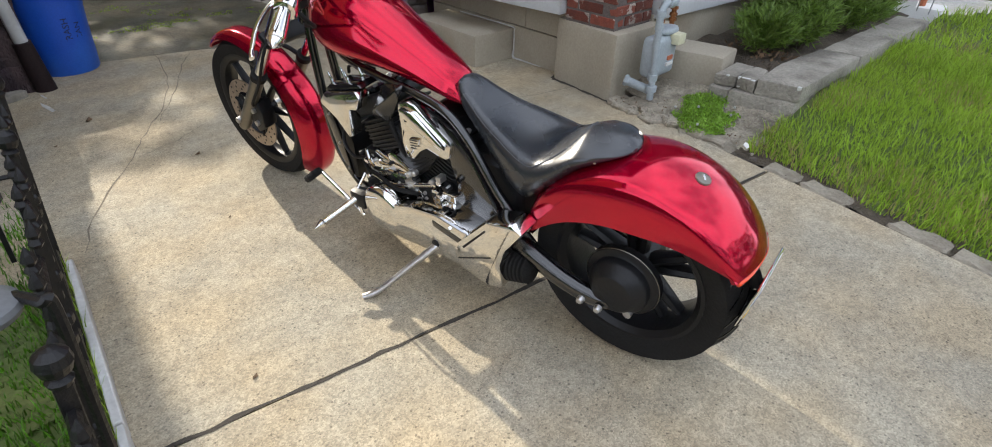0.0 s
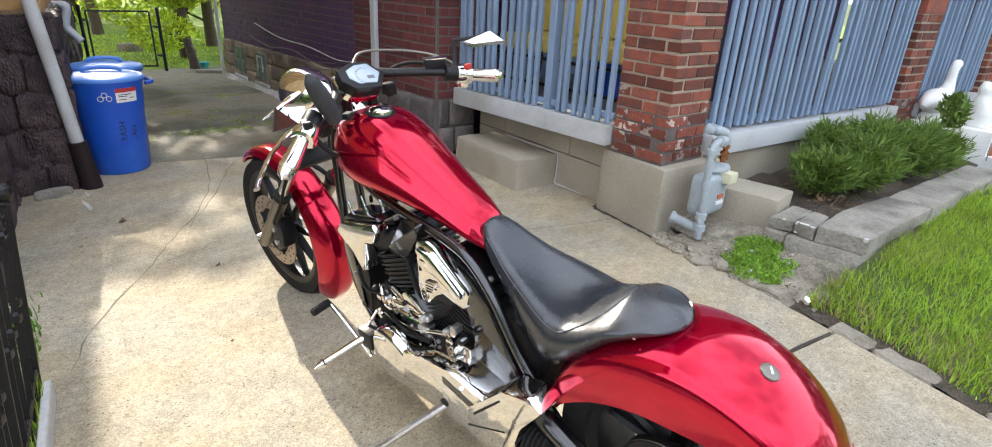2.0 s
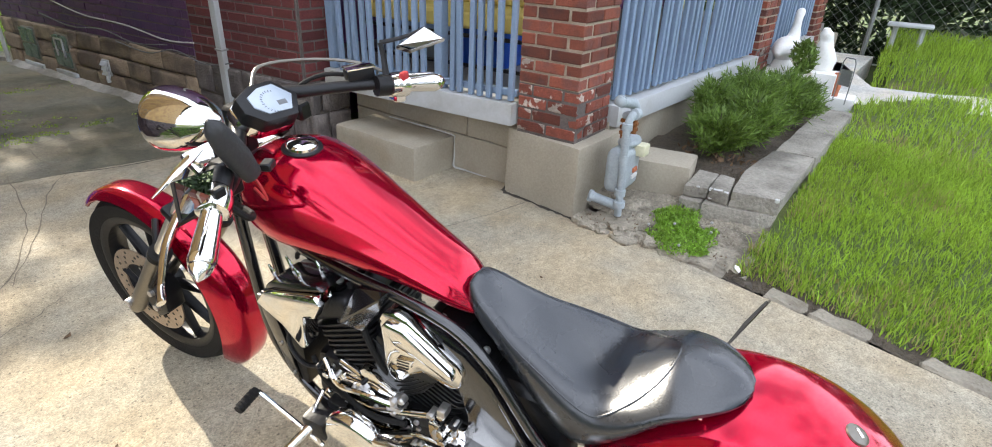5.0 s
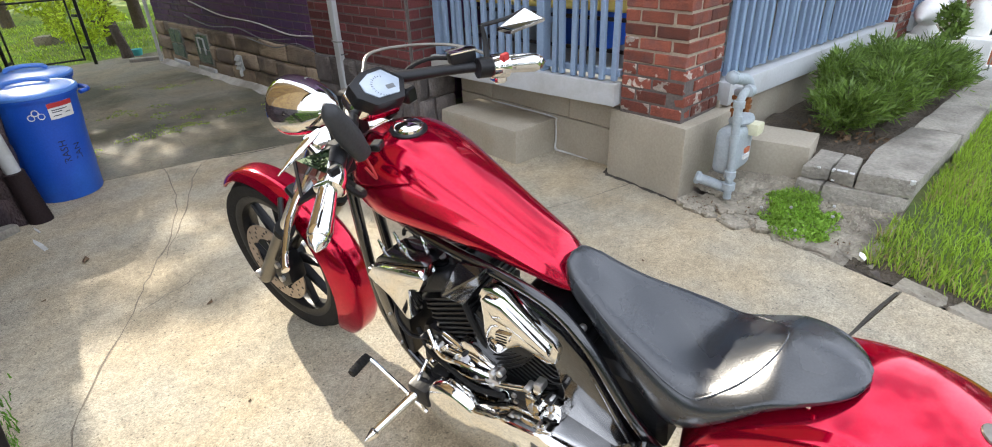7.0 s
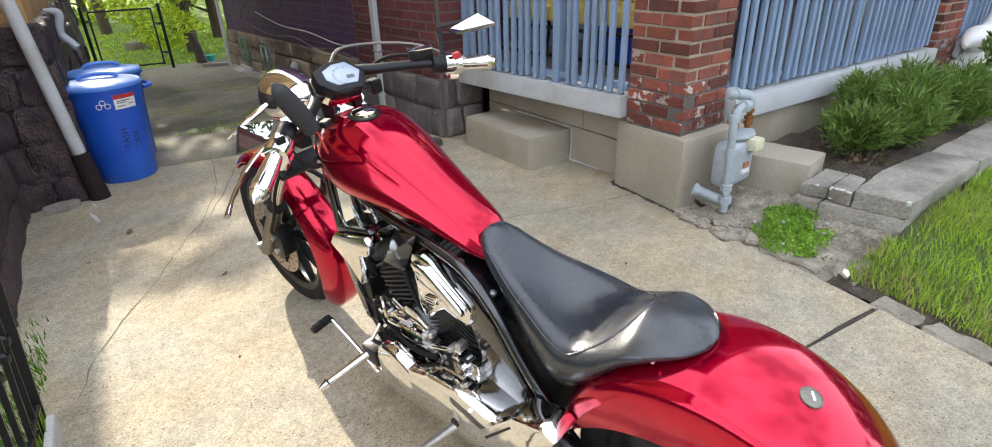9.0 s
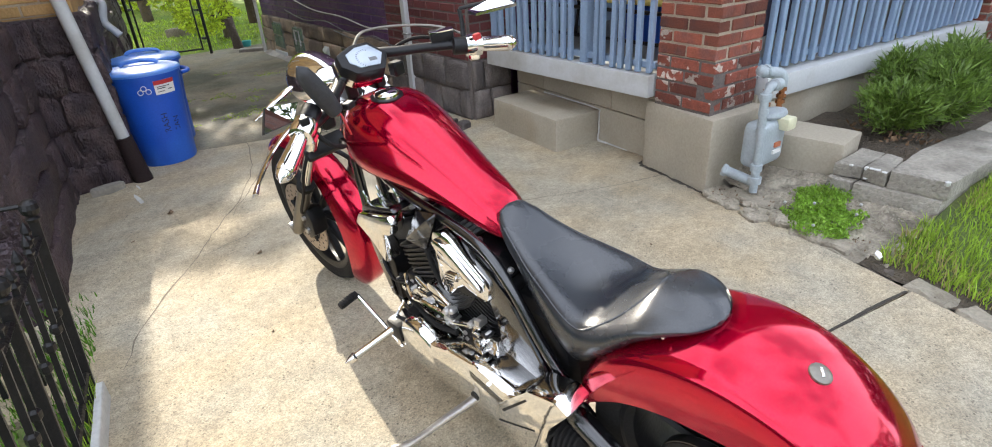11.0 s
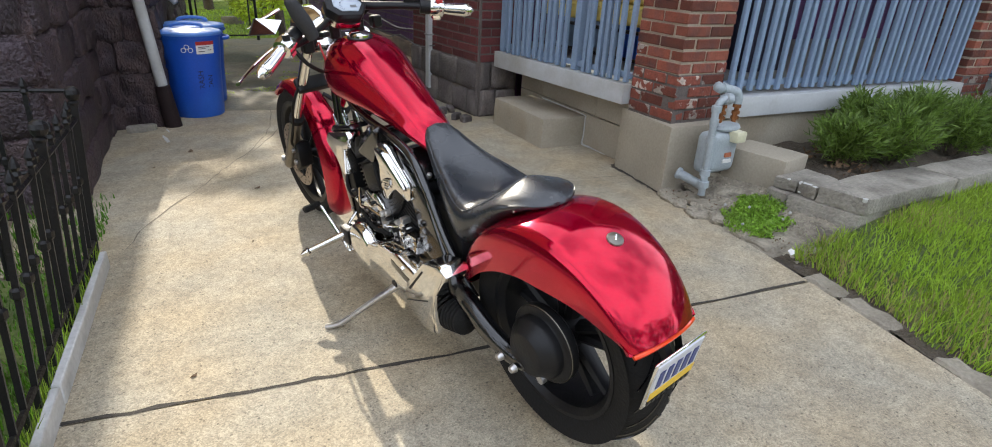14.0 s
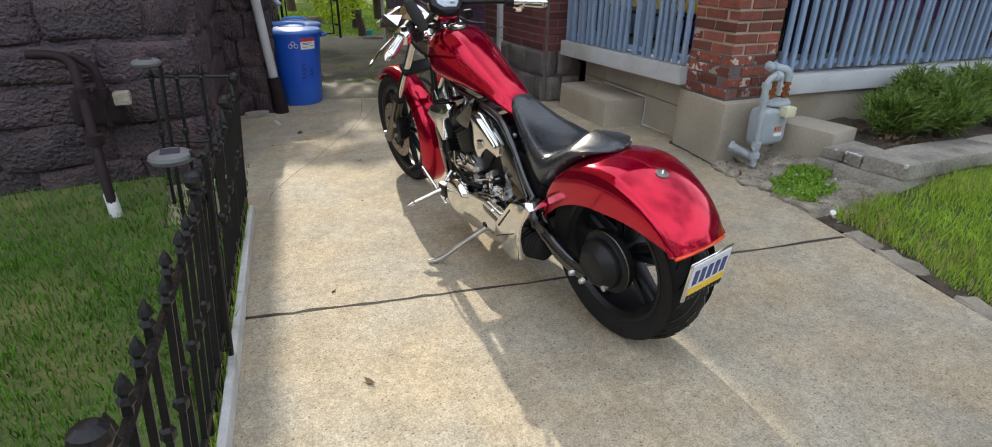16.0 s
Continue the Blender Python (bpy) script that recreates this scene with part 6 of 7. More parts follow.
def solar_lamp(x, y, z, px, py, label):
    top = empty("solar_lamp", label, "lamp", group="solar lamps on the fence", m=pose(x, y, z))
    bm = bmesh.new()
    lathe(bm, [(0.001, 0.012), (0.045, 0.011), (0.058, 0.004), (0.061, -0.006), (0.055, -0.018), (0.03, -0.026), (0.001, -0.028)], 28)
    part("lamp_head", bm, M["grime"], top)
    bm = bmesh.new()
    box(bm, -0.026, 0.026, -0.026, 0.026, 0.0115, 0.0135, 0.001)
    part("solar_cell", bm, M["ink"], top, "dark solar cell")
    bm = bmesh.new()
    tube(bm, [(0.05, 0.0, 0.0), (px - x - 0.012, py - y, 0.004), (px - x, py - y, -0.02), (px - x - 0.02, py - y, -0.3), (px - x - 0.05, py - y, -z)], 0.010, 8, 5)
    part("pole", bm, M["black"], top, "black pole")


solar_lamp(-0.100, 1.0, 0.757, -0.012, 0.945, "grey plastic solar lamp on a bent pole at the fence")
solar_lamp(-0.208, 2.20, 0.845, -0.16, 2.24, "blue-grey plastic solar lamp on a short pole")

bm = bmesh.new()
for a, b in ((-2.2, -0.35), (-0.34, 1.35), (1.36, 2.262)):
    d = Vector((0.129, 1, 0)).normalized()
    m = Matrix.Translation((-0.102 + (a - 0.577) * 0.1265, a, 0)) @ Matrix.Rotation(-math.atan(0.1265), 4, "Z")
    box(bm, -0.012, 0.014, 0, (b - a) * 1.009, -0.05, 0.072, 0.004, m)
link("edging_board", bm, M["edging"], label="weathered white edging board beside the driveway", category="edging", kind="structure")
blades("grass_tufts", 700, (-0.2, 0.2, -0.3, 2.3, lambda x, y: fence_x(y) - 0.07 < x < fence_x(y) - 0.033), lambda x, y: 0.02, 0.05, 0.13, 0.0025, M["grass"], "tufts of grass along the edging board", seed=5)

blades("grass", 130000, (-3.2, 0.2, -1.5, 3.0, lambda x, y: x < fence_x(y) - 0.06 and not (y > 2.72 and random.random() < 0.7)), lawn_left_z, 0.016, 0.046, 0.0026, M["grass_shade"], "lush green grass behind the fence, darkened for shade", seed=2, lean=1.0)
blades("grass", 95000, (2.6, 5.2, -2.4, 1.0, in_lawn_right), lawn_right_z, 0.025, 0.085, 0.0032, M["grass"], "rough grass with pale dry patches", seed=3, lean=1.1)
blades("grass", 42000, (4.4, 9.5, -4.5, 0.95, in_lawn_right), lawn_right_z, 0.035, 0.12, 0.005, M["grass"], "longer grass farther up the lawn", seed=4, lean=1.1)
blades("dry_grass", 9000, (2.8, 5.6, -2.2, 0.95, lambda x, y: in_lawn_right(x, y) and noise.noise(Vector((x * 1.9, y * 1.9, 11))) > 0.12), lawn_right_z, 0.03, 0.07, 0.0028, mat("straw", (0.42, 0.34, 0.15), 0.8), "dead straw in the lawn", seed=9)


# ---- clover, shrubs ----
def leaves(name, centres, n, size, material, label="", parent=None, seed=1, up=0.3, kind="", category="", longer=1.0):
    """Many small leaves round given (centre, radii) clumps."""
    rng = np.random.default_rng(seed)
    verts, faces = [], []
    for c, r, share_n in centres:
        for i in range(int(n * share_n)):
            v = rng.normal(size=3)
            v /= np.linalg.norm(v)
            v *= rng.uniform(0.25, 1.0) ** 0.4
            p = Vector((c[0] + v[0] * r[0], c[1] + v[1] * r[1], c[2] + v[2] * r[2]))
            if noise.noise(p * (1.1 / max(r[0], 0.2))) < -0.22:
                continue
            d = Vector((v[0], v[1], v[2] + up)).normalized() * 0.6 + Vector(rng.normal(size=3)) * 0.5
            d.normalize()
            s = d.cross(Vector(rng.normal(size=3))).normalized()
            le, w = size * rng.uniform(0.6, 1.4) * longer, size * rng.uniform(0.28, 0.45)
            k = len(verts)
            verts += [tuple(p - d * le * 0.5), tuple(p + s * w * 0.5), tuple(p + d * le * 0.5), tuple(p - s * w * 0.5)]
            faces.append((k, k + 1, k + 2, k + 3))
    return raw(name, verts, faces, material, parent, label, category, "", kind)


clover_spots = []
while len(clover_spots) < 70:
    u, v = random.uniform(-1, 1), random.uniform(-1, 1)
    if u * u + v * v < 1.0 + 0.3 * noise.noise(Vector((u * 2, v * 2, 4))):
        x, y = 3.172 + 0.185 * u + 0.045 * v, 1.283 + 0.06 * u - 0.165 * v
        clover_spots.append(((x, y, rubble_z(x, y) + random.uniform(0.012, 0.045)), (0.05, 0.05, 0.02), 1.0))
leaves("clover_patch", clover_spots, 95, 0.026, M["clover"], "bright green clover patch in broken concrete", None, 4, 1.5, "stuff", "clover", 0.9)
bm = bmesh.new()
for x, y, z in ((2.985, 1.252, 0.062), (3.165, 1.145, 0.098), (3.13, 1.33, 0.105), (3.10, 1.46, 0.075), (3.26, 1.17, 0.11)):
    bmesh.ops.create_icosphere(bm, subdivisions=1, radius=0.009, matrix=Matrix.Translation((x, y, z)))
link("clover_flowers", bm, M["white"], label="small white clover flowers", category="flowers", kind="stuff")


def shrub(x, y, z, r, h, seed, label):
    top = empty("shrub", label, "shrub", group="shrubs along the porch", m=pose(x, y, z))
    rng = random.Random(seed)
    bm = bmesh.new()
    tips = []
    for i in range(26):
        a, q = rng.uniform(0, 6.283), rng.uniform(0.1, 1.0)
        t = (math.cos(a) * r * q, math.sin(a) * r * q, h * (1.05 - 0.45 * q * q) * rng.uniform(0.75, 1.05))
        tube(bm, [(0.03 * math.cos(a), 0.03 * math.sin(a), 0), (t[0] * 0.45, t[1] * 0.45, t[2] * 0.6), t], (0.006, 0.004, 0.002), 4, 2)
        tips.append(t)
    part("branching_stem", bm, M["bark"], top)
    verts, faces = [], []
    nr = np.random.default_rng(seed)
    for t in tips:
        tv = Vector(t)
        for i in range(150):
            u = 0.25 + 0.78 * nr.random() ** 0.8
            base = Vector((tv.x * 0.45, tv.y * 0.45, tv.z * 0.6)) * min(1, u / 0.55) if u < 0.55 else Vector((tv.x * 0.45, tv.y * 0.45, tv.z * 0.6)).lerp(tv, (u - 0.55) / 0.45)
            base += Vector(nr.normal(size=3)) * 0.022
            out = Vector((tv.x, tv.y, 0)).normalized() * 0.6 if tv.length else Vector((0, 0, 1))
            d = (out + Vector((0, 0, 0.7)) + Vector(nr.normal(size=3)) * 0.55).normalized()
            s = d.cross(Vector(nr.normal(size=3))).normalized()
            le, w = nr.uniform(0.045, 0.095), nr.uniform(0.003, 0.0065)
            k = len(verts)
            verts += [tuple(base), tuple(base + d * le * 0.5 + s * w), tuple(base + d * le), tuple(base + d * le * 0.5 - s * w)]
            faces.append((k, k + 1, k + 2, k + 3))
    raw("foliage", verts, faces, M["shrub"], top, "", kind="stuff")


for i, (x, y, r, h) in enumerate(((4.14, 1.42, 0.25, 0.27), (4.42, 1.28, 0.27, 0.33), (4.55, 1.60, 0.26, 0.35), (4.85, 1.36, 0.28, 0.36), (5.15, 1.22, 0.26, 0.33), (5.25, 1.52, 0.26, 0.34), (5.55, 1.26, 0.24, 0.31), (5.78, 1.18, 0.18, 0.24))):
    shrub(x, y, 0.2, r, h, 30 + i, "dense feathery green shrub in the porch bed")
leaves("mulch_leaf", [((3.95, 1.25, 0.235), (0.20, 0.16, 0.02), 1.0), ((4.05, 1.5, 0.235), (0.15, 0.15, 0.02), 0.6)], 60, 0.05, M["litter"], "dry brown leaves on the mulch", None, 8, 0.2, "stuff", "leaves", 0.8)
leaves("debris", [((3.2, 1.45, 0.04), (0.22, 0.25, 0.03), 1.0), ((3.03, 0.95, 0.03), (0.05, 0.35, 0.02), 0.7), ((3.06, 1.75, 0.03), (0.1, 0.12, 0.02), 0.6)], 80, 0.022, M["litter"], "dead leaves and twigs in the rubble", None, 12, 0.2, "stuff", "debris", 0.8)
rubble = empty("rubble_pile", "broken lumps of concrete beside the pillar footing", "rubble")
for i in range(26):
    t = i / 25
    x, y = 3.04 + random.uniform(-0.03, 0.10) - t * 0.06, 1.84 - t * 0.62 + random.uniform(-0.03, 0.03)
    bm = bmesh.new()
    s = random.uniform(0.025, 0.07)
    box(bm, -s, s, -s * 0.8, s * 0.8, -0.03, 0.012 + random.uniform(0.0, 0.022), 0.012)
    roughen(bm, 0.016, 18, i * 2.3)
    part("lump", bm, M["rubble"], rubble, m=pose(x, y, 0.0, random.uniform(-8, 8), random.uniform(-8, 8), random.uniform(0, 90)))
for y0, y1, w0, w1, h in ((1.06, 1.20, 0.015, 0.12, 0.020), (1.215, 1.50, 0.012, 0.115, 0.030), (1.515, 1.80, 0.010, 0.125, 0.034), (1.52, 1.66, 0.14, 0.215, 0.030), (1.68, 1.82, 0.145, 0.20, 0.040)):
    bm = bmesh.new()
    box(bm, kerb_x((y0 + y1) / 2) + w0, kerb_x((y0 + y1) / 2) + w1, y0, y1, -0.06, h, 0.010)
    bmesh.ops.subdivide_edges(bm, edges=[e for e in bm.edges if e.calc_length() > 0.06], cuts=4, use_grid_fill=True)
    roughen(bm, 0.008, 9, y0 * 5)
    roughen(bm, 0.004, 34, y0)
    part("broken_slab", bm, M["kerb"], rubble)
bm = bmesh.new()
leaf = [(-0.028, 0.0), (0.0, 0.017), (0.03, 0.006), (0.024, -0.012), (-0.006, -0.015)]
prism(bm, leaf, 0.0, 0.003)
link("paper_scrap", bm, M["paper"], label="crumpled white scrap by the driveway edge", category="litter", m=pose(2.97, 0.95, 0.035, 14, -10, 30))
for x, y, s in ((0.591, 3.811, 0.035), (0.854, 2.948, 0.022), (2.364, 1.704, 0.012), (0.34, 0.70, 0.025), (0.70, 2.25, 0.008), (1.9, 3.2, 0.012), (0.35, 1.32, 0.014), (0.36, 3.55, 0.012)):
    bm = bmesh.new()
    prism(bm, [(-s, 0), (-s * 0.2, s * 0.5), (s, s * 0.2), (s * 0.3, -s * 0.4)], 0.0, 0.002)
    for v in bm.verts:
        v.co.z += abs(v.co.x) * 0.3
    link("dead_leaf", bm, M["litter"], label="small curled dead leaf on the concrete", category="leaf", m=pose(x, y, 0.001, 0, 0, random.uniform(0, 360)))

gravel_v, gravel_f = [], []
for k in range(1500):
    y = random.uniform(0.98, 1.9)
    x = random.uniform(kerb_x(y) + 0.13, 3.42 if y < 1.4 else 3.50)
    if noise.noise(Vector((x * 5, y * 5, 7))) < -0.12:
        continue
    r = random.uniform(0.003, 0.009) * (1.6 if random.random() < 0.08 else 1.0)
    a, n = random.uniform(0, 6.28), len(gravel_v)
    for i in range(5):
        gravel_v.append((x + r * math.cos(a + 1.257 * i) * random.uniform(0.7, 1.2), y + r * math.sin(a + 1.257 * i) * random.uniform(0.7, 1.2), rubble_z(x, y) - 0.002))
    gravel_v.append((x + random.uniform(-0.3, 0.3) * r, y + random.uniform(-0.3, 0.3) * r, rubble_z(x, y) + r * 0.8))
    gravel_f += [(n + i, n + (i + 1) % 5, n + 5) for i in range(5)]
raw("gravel", gravel_v, gravel_f, M["kerb"], None, "loose gravel and chips over the broken concrete", "gravel", "", "stuff")

# ---- gas meter beside the pillar ----
gm = empty("gas_meter", "grey-painted gas meter with rusty brass unions and pipes", "gas meter")
bm = bmesh.new()
box(bm, 3.065, 3.325, 1.560, 1.680, 0.200, 0.455, 0.055, None, 4)
part("meter_body", bm, M["gas"], gm)
bm = bmesh.new()
lathe(bm, [(0.001, 0.0), (0.075, 0.0), (0.080, 0.012), (0.070, 0.030), (0.03, 0.042), (0.001, 0.042)], 20, Matrix.Translation((3.245, 1.615, 0.458)) @ Matrix.Diagonal((1.25, 0.75, 1, 1)))
part("top_cover", bm, M["gas"], gm)
bm = bmesh.new()
box(bm, 3.222, 3.312, 1.512, 1.585, 0.395, 0.462, 0.014, None, 2)
part("index_box", bm, M["dial"], gm, "yellowed index window")
bm = bmesh.new()
box(bm, 3.190, 3.262, 1.5505, 1.5605, 0.270, 0.290, 0.0)
part("label_plate", bm, M["paper"], gm, "white label")
bm = bmesh.new()
box(bm, 3.200, 3.252, 1.5505, 1.5605, 0.305, 0.330, 0.0)
part("label_plate", bm, M["redclay"], gm, "faded red label")
bm = bmesh.new()
tube(bm, [(3.128, 1.655, 0.06), (3.128, 1.66, 0.3), (3.124, 1.668, 0.52), (3.128, 1.668, 0.585), (3.150, 1.662, 0.625), (3.190, 1.655, 0.632), (3.212, 1.650, 0.612)], 0.021, 12, 6)
part("riser", bm, M["gas"], gm)
for z, r in ((0.13, 0.034), (0.20, 0.030), (0.40, 0.0245), (0.50, 0.025), (0.575, 0.029)):
    bm = bmesh.new()
    lathe(bm, [(0.02, -0.02), (r, -0.018), (r, 0.018), (0.02, 0.02)], 12, Matrix.Translation((3.127, 1.652 + z * 0.03, z)))
    part("coupling", bm, M["gas"], gm)
bm = bmesh.new()
lathe(bm, [(0.02, -0.024), (0.031, -0.020), (0.031, 0.020), (0.02, 0.024)], 14, axis_pose((3.190, 1.655, 0.632), (1, -0.1, -0.1)))
part("elbow_collar", bm, M["gas"], gm)
bm = bmesh.new()
tube(bm, [(3.212, 1.670, 0.690), (3.262, 1.655, 0.678), (3.298, 1.642, 0.668), (3.314, 1.632, 0.635), (3.312, 1.628, 0.600)], (0.028, 0.031, 0.029, 0.028, 0.024), 12, 5)
part("regulator", bm, M["gas"], gm)
for p, r in (((3.180, 1.672, 0.698), 0.036), ((3.245, 1.690, 0.690), 0.030)):
    bm = bmesh.new()
    lathe(bm, [(0.001, -0.030), (r * 0.7, -0.028), (r, -0.012), (r, 0.010), (r * 0.72, 0.024), (0.001, 0.028)], 16, axis_pose(p, (0.25, -0.35, 0.9)))
    part("vent_cap", bm, M["gas"], gm)
for x, y in ((3.212, 1.648), (3.310, 1.625)):
    bm = bmesh.new()
    tube(bm, [(x, y, 0.615), (x + 0.003, y, 0.58), (x - 0.003, y, 0.54), (x - 0.010, y - 0.004, 0.490)], 0.015, 10, 4)
    for z in (0.522, 0.552, 0.590):
        lathe(bm, [(0.012, -0.011), (0.024, -0.009), (0.024, 0.009), (0.012, 0.011)], 6, Matrix.Translation((x, y, z)))
    part("union", bm, M["rust"], gm, "rusty brass union")
bm = bmesh.new()
tube(bm, [(3.150, 1.672, 0.105), (3.120, 1.735, 0.128), (3.090, 1.805, 0.150)], 0.027, 10, 3)
part("service_tee", bm, M["gas"], gm)
bm = bmesh.new()
lathe(bm, [(0.001, -0.012), (0.036, -0.010), (0.038, 0.008), (0.030, 0.016), (0.001, 0.018)], 8, axis_pose((3.088, 1.812, 0.152), (-0.38, 0.85, 0.25)))
part("service_cap", bm, M["gas"], gm)
bm = bmesh.new()
rod(bm, (3.10, 1.645, 0.185), (3.18, 1.70, 0.165), 0.013, 8)
part("stopcock", bm, M["gas"], gm)

for ob in gm.children:
    if ob.name.split(".")[0] in ("meter_body", "top_cover", "index_box", "label_plate", "union", "regulator", "vent_cap"):
        ob.location = (0.068, 0.098, -0.028)
bm = bmesh.new()
tube(bm, [(3.205, 1.652, 0.620), (3.245, 1.70, 0.610), (3.280, 1.745, 0.590)], 0.022, 10, 4)
part("crossover", bm, M["gas"], gm)

# ---- brown gas pipes on the left wall ----
lg = empty("gas_pipes", "gas pipes and regulator painted dark brown on the stone wall", "gas meter")
for pts, r in (([(-0.53, 2.50, -0.02), (-0.545, 2.55, 0.2), (-0.565, 2.70, 0.45), (-0.585, 2.82, 0.70), (-0.60, 2.85, 0.76), (-0.66, 2.87, 0.80), (-0.78, 2.88, 0.81)], 0.024), ([(-0.50, 2.86, 0.42), (-0.50, 2.86, 0.66), (-0.52, 2.87, 0.74), (-0.60, 2.88, 0.80)], 0.022)):
    bm = bmesh.new()
    tube(bm, pts, r, 12, 6)
    part("pipe", bm, M["pipe"], lg)
for p, r in (((-0.558, 2.66, 0.40), 0.042), ((-0.578, 2.78, 0.62), 0.038), ((-0.50, 2.86, 0.60), 0.036)):
    bm = bmesh.new()
    lathe(bm, [(0.02, -0.03), (r, -0.026), (r, 0.026), (0.02, 0.03)], 12, Matrix.Translation(p))
    part("coupling", bm, M["pipe"], lg)
bm = bmesh.new()
box(bm, -0.66, -0.42, 2.84, 2.95, 0.42, 0.60, 0.04, None, 3)
part("meter_body", bm, M["pipe"], lg)
bm = bmesh.new()
box(bm, -0.445, -0.365, 2.75, 2.82, 0.545, 0.615, 0.012, None, 2)
part("index_box", bm, M["kerb"], lg, "dirty pale index window")
bm = bmesh.new()
tube(bm, [(-0.528, 2.49, -0.01), (-0.535, 2.515, 0.07), (-0.545, 2.55, 0.14)], (0.03, 0.0305, 0.0295), 10, 3)
part("peeling_foot", bm, M["edging"], lg, "peeling pale paint at the foot")

# ---- downspouts ----
ds = empty("downspout", "white downspout with a dark cast boot at the stone corner", "downspout")
bm = bmesh.new()
tube(bm, [(0.522, 4.535, 0.30), (0.478, 4.515, 0.80), (0.405, 4.49, 1.6), (0.31, 4.48, 2.6)], 0.038, 14, 4, 0.8)
part("pipe", bm, M["white"], ds)
bm = bmesh.new()
tube(bm, [(0.552, 4.555, -0.02), (0.537, 4.543, 0.12), (0.520, 4.533, 0.315)], (0.062, 0.058, 0.052), 14, 3)
part("boot", bm, M["pipe"], ds, "dark brown cast boot")
ds2 = empty("downspout", "white square downspout on the dark brick wall", "downspout")
bm = bmesh.new()
box(bm, 2.835, 2.88, 4.84, 4.915, 0.10, 2.6, 0.01, None, 2)
part("pipe", bm, M["white"], ds2)
bm = bmesh.new()
box(bm, 2.828, 2.895, 4.832, 4.922, 0.60, 0.615, 0.003)
part("bracket", bm, M["wire"], ds2)
bm = bmesh.new()
roughness = [(-0.10, -0.03), (0.0, -0.055), (0.11, -0.02), (0.10, 0.04), (0.0, 0.055), (-0.09, 0.035)]
prism(bm, roughness, -0.01, 0.045, 0.015)
roughen(bm, 0.012, 10)
link("loose_stone", bm, M["cement"], label="loose grey stone at the foot of the downspout", category="stone", m=pose(0.33, 4.48, 0, 0, 0, 12))


# ---- bins ----
def bin_thing(x, y, turn, label, sticker):
    top = empty("recycling_bin", label, "bin", group="blue bins beside the driveway", m=pose(x, y, 0, 0, 0, turn))
    bm = bmesh.new()
    lathe(bm, [(0.001, 0.0), (0.185, 0.0), (0.192, 0.012), (0.205, 0.30), (0.214, 0.42), (0.217, 0.43), (0.232, 0.62), (0.244, 0.622), (0.246, 0.650), (0.236, 0.652), (0.225, 0.62)], 44, None, (True, False))
    body = part("body", bm, M["bin"], top)
    bm = bmesh.new()
    lathe(bm, [(0.242, 0.636), (0.249, 0.642), (0.249, 0.655), (0.238, 0.664), (0.222, 0.660), (0.205, 0.668), (0.15, 0.678), (0.08, 0.686), (0.001, 0.689)], 44)
    lid = part("lid", bm, M["lid"], top, "blue lid, its colour lightened for the sun glare")
    bm = bmesh.new()
    tube(bm, [(-0.115, 0, 0.684), (-0.09, 0, 0.705), (0, 0, 0.714), (0.09, 0, 0.705), (0.115, 0, 0.684)], 0.014, 10, 5)
    part("grip", bm, M["lid"], lid, m=pose(0, 0, 0, 0, 0, -turn - 12))
    for s in (-1, 1):
        bm = bmesh.new()
        tube(bm, [(s * 0.23, -0.09, 0.60), (s * 0.285, -0.06, 0.605), (s * 0.29, 0.06, 0.605), (s * 0.23, 0.09, 0.60)], 0.014, 8, 5)
        part("handle", bm, M["bin"], body)
    if sticker:
        def patch(name, a0, a1, z0, z1, material, lift, label=""):
            bm = bmesh.new()
            rows = []
            for z in (z0, z1):
                r = 0.205 + (z - 0.30) * 0.0844 + lift
                rows.append([(r * math.cos(radians(a0 + (a1 - a0) * i / 10)), r * math.sin(radians(a0 + (a1 - a0) * i / 10)), z) for i in range(11)])
            ring_skin(bm, rows, False)
            part(name, bm, material, body, label)
        patch("sticker", -92, -56, 0.505, 0.600, M["paper"], 0.004, "white sticker with a red band")
        patch("sticker_band", -92, -56, 0.572, 0.600, M["redpaper"], 0.0055)
        for i, (a, b, z) in enumerate(((-88, -66, 0.555), (-88, -74, 0.543), (-70, -62, 0.530), (-88, -76, 0.522))):
            patch("sticker_line", a, b, z, z + 0.005, M["ink"], 0.0055)
        for k in range(3):
            a = radians(-108 + 5.5 * (k - 1) * 1.1)
            bm = bmesh.new()
            z = 0.545 + (0.016 if k == 1 else -0.008)
            r = 0.232
            bmesh.ops.create_circle(bm, segments=14, radius=0.016, matrix=Matrix.Translation((r * math.cos(a), r * math.sin(a), z)) @ Matrix.Rotation(a, 4, "Z") @ Matrix.Rotation(math.pi / 2, 4, "Y"))
            edges = [v.co.copy() for v in bm.verts]
            bm.free()
            bm = bmesh.new()
            tube(bm, edges + [edges[0]], 0.0026, 6, 1)
            part("loop_mark", bm, M["paper"], body)
        for word, start, z0, size in (("TRASH", -84, 0.20, 0.058), ("CAN", -64, 0.22, 0.056)):
            font = bpy.data.curves.new("marker_text", "FONT")
            font.body, font.size, font.resolution_u = word, size, 2
            holder = new("marker_text", font)
            me = bpy.data.meshes.new_from_object(holder)
            bpy.data.objects.remove(holder)
            for v in me.vertices:
                z = z0 + v.co.x
                r = 0.205 + (z - 0.30) * 0.0844 + 0.0022
                a = radians(start) - v.co.y / r
                v.co = (r * math.cos(a), r * math.sin(a), z)
            me.materials.append(M["ink"])
            ob = new("marker_text", me)
            ob.parent = body
            tagged(ob, "faded marker writing")


bin_thing(0.775, 4.925, 8, "tall round blue recycling bin with a closed lid and sticker", True)
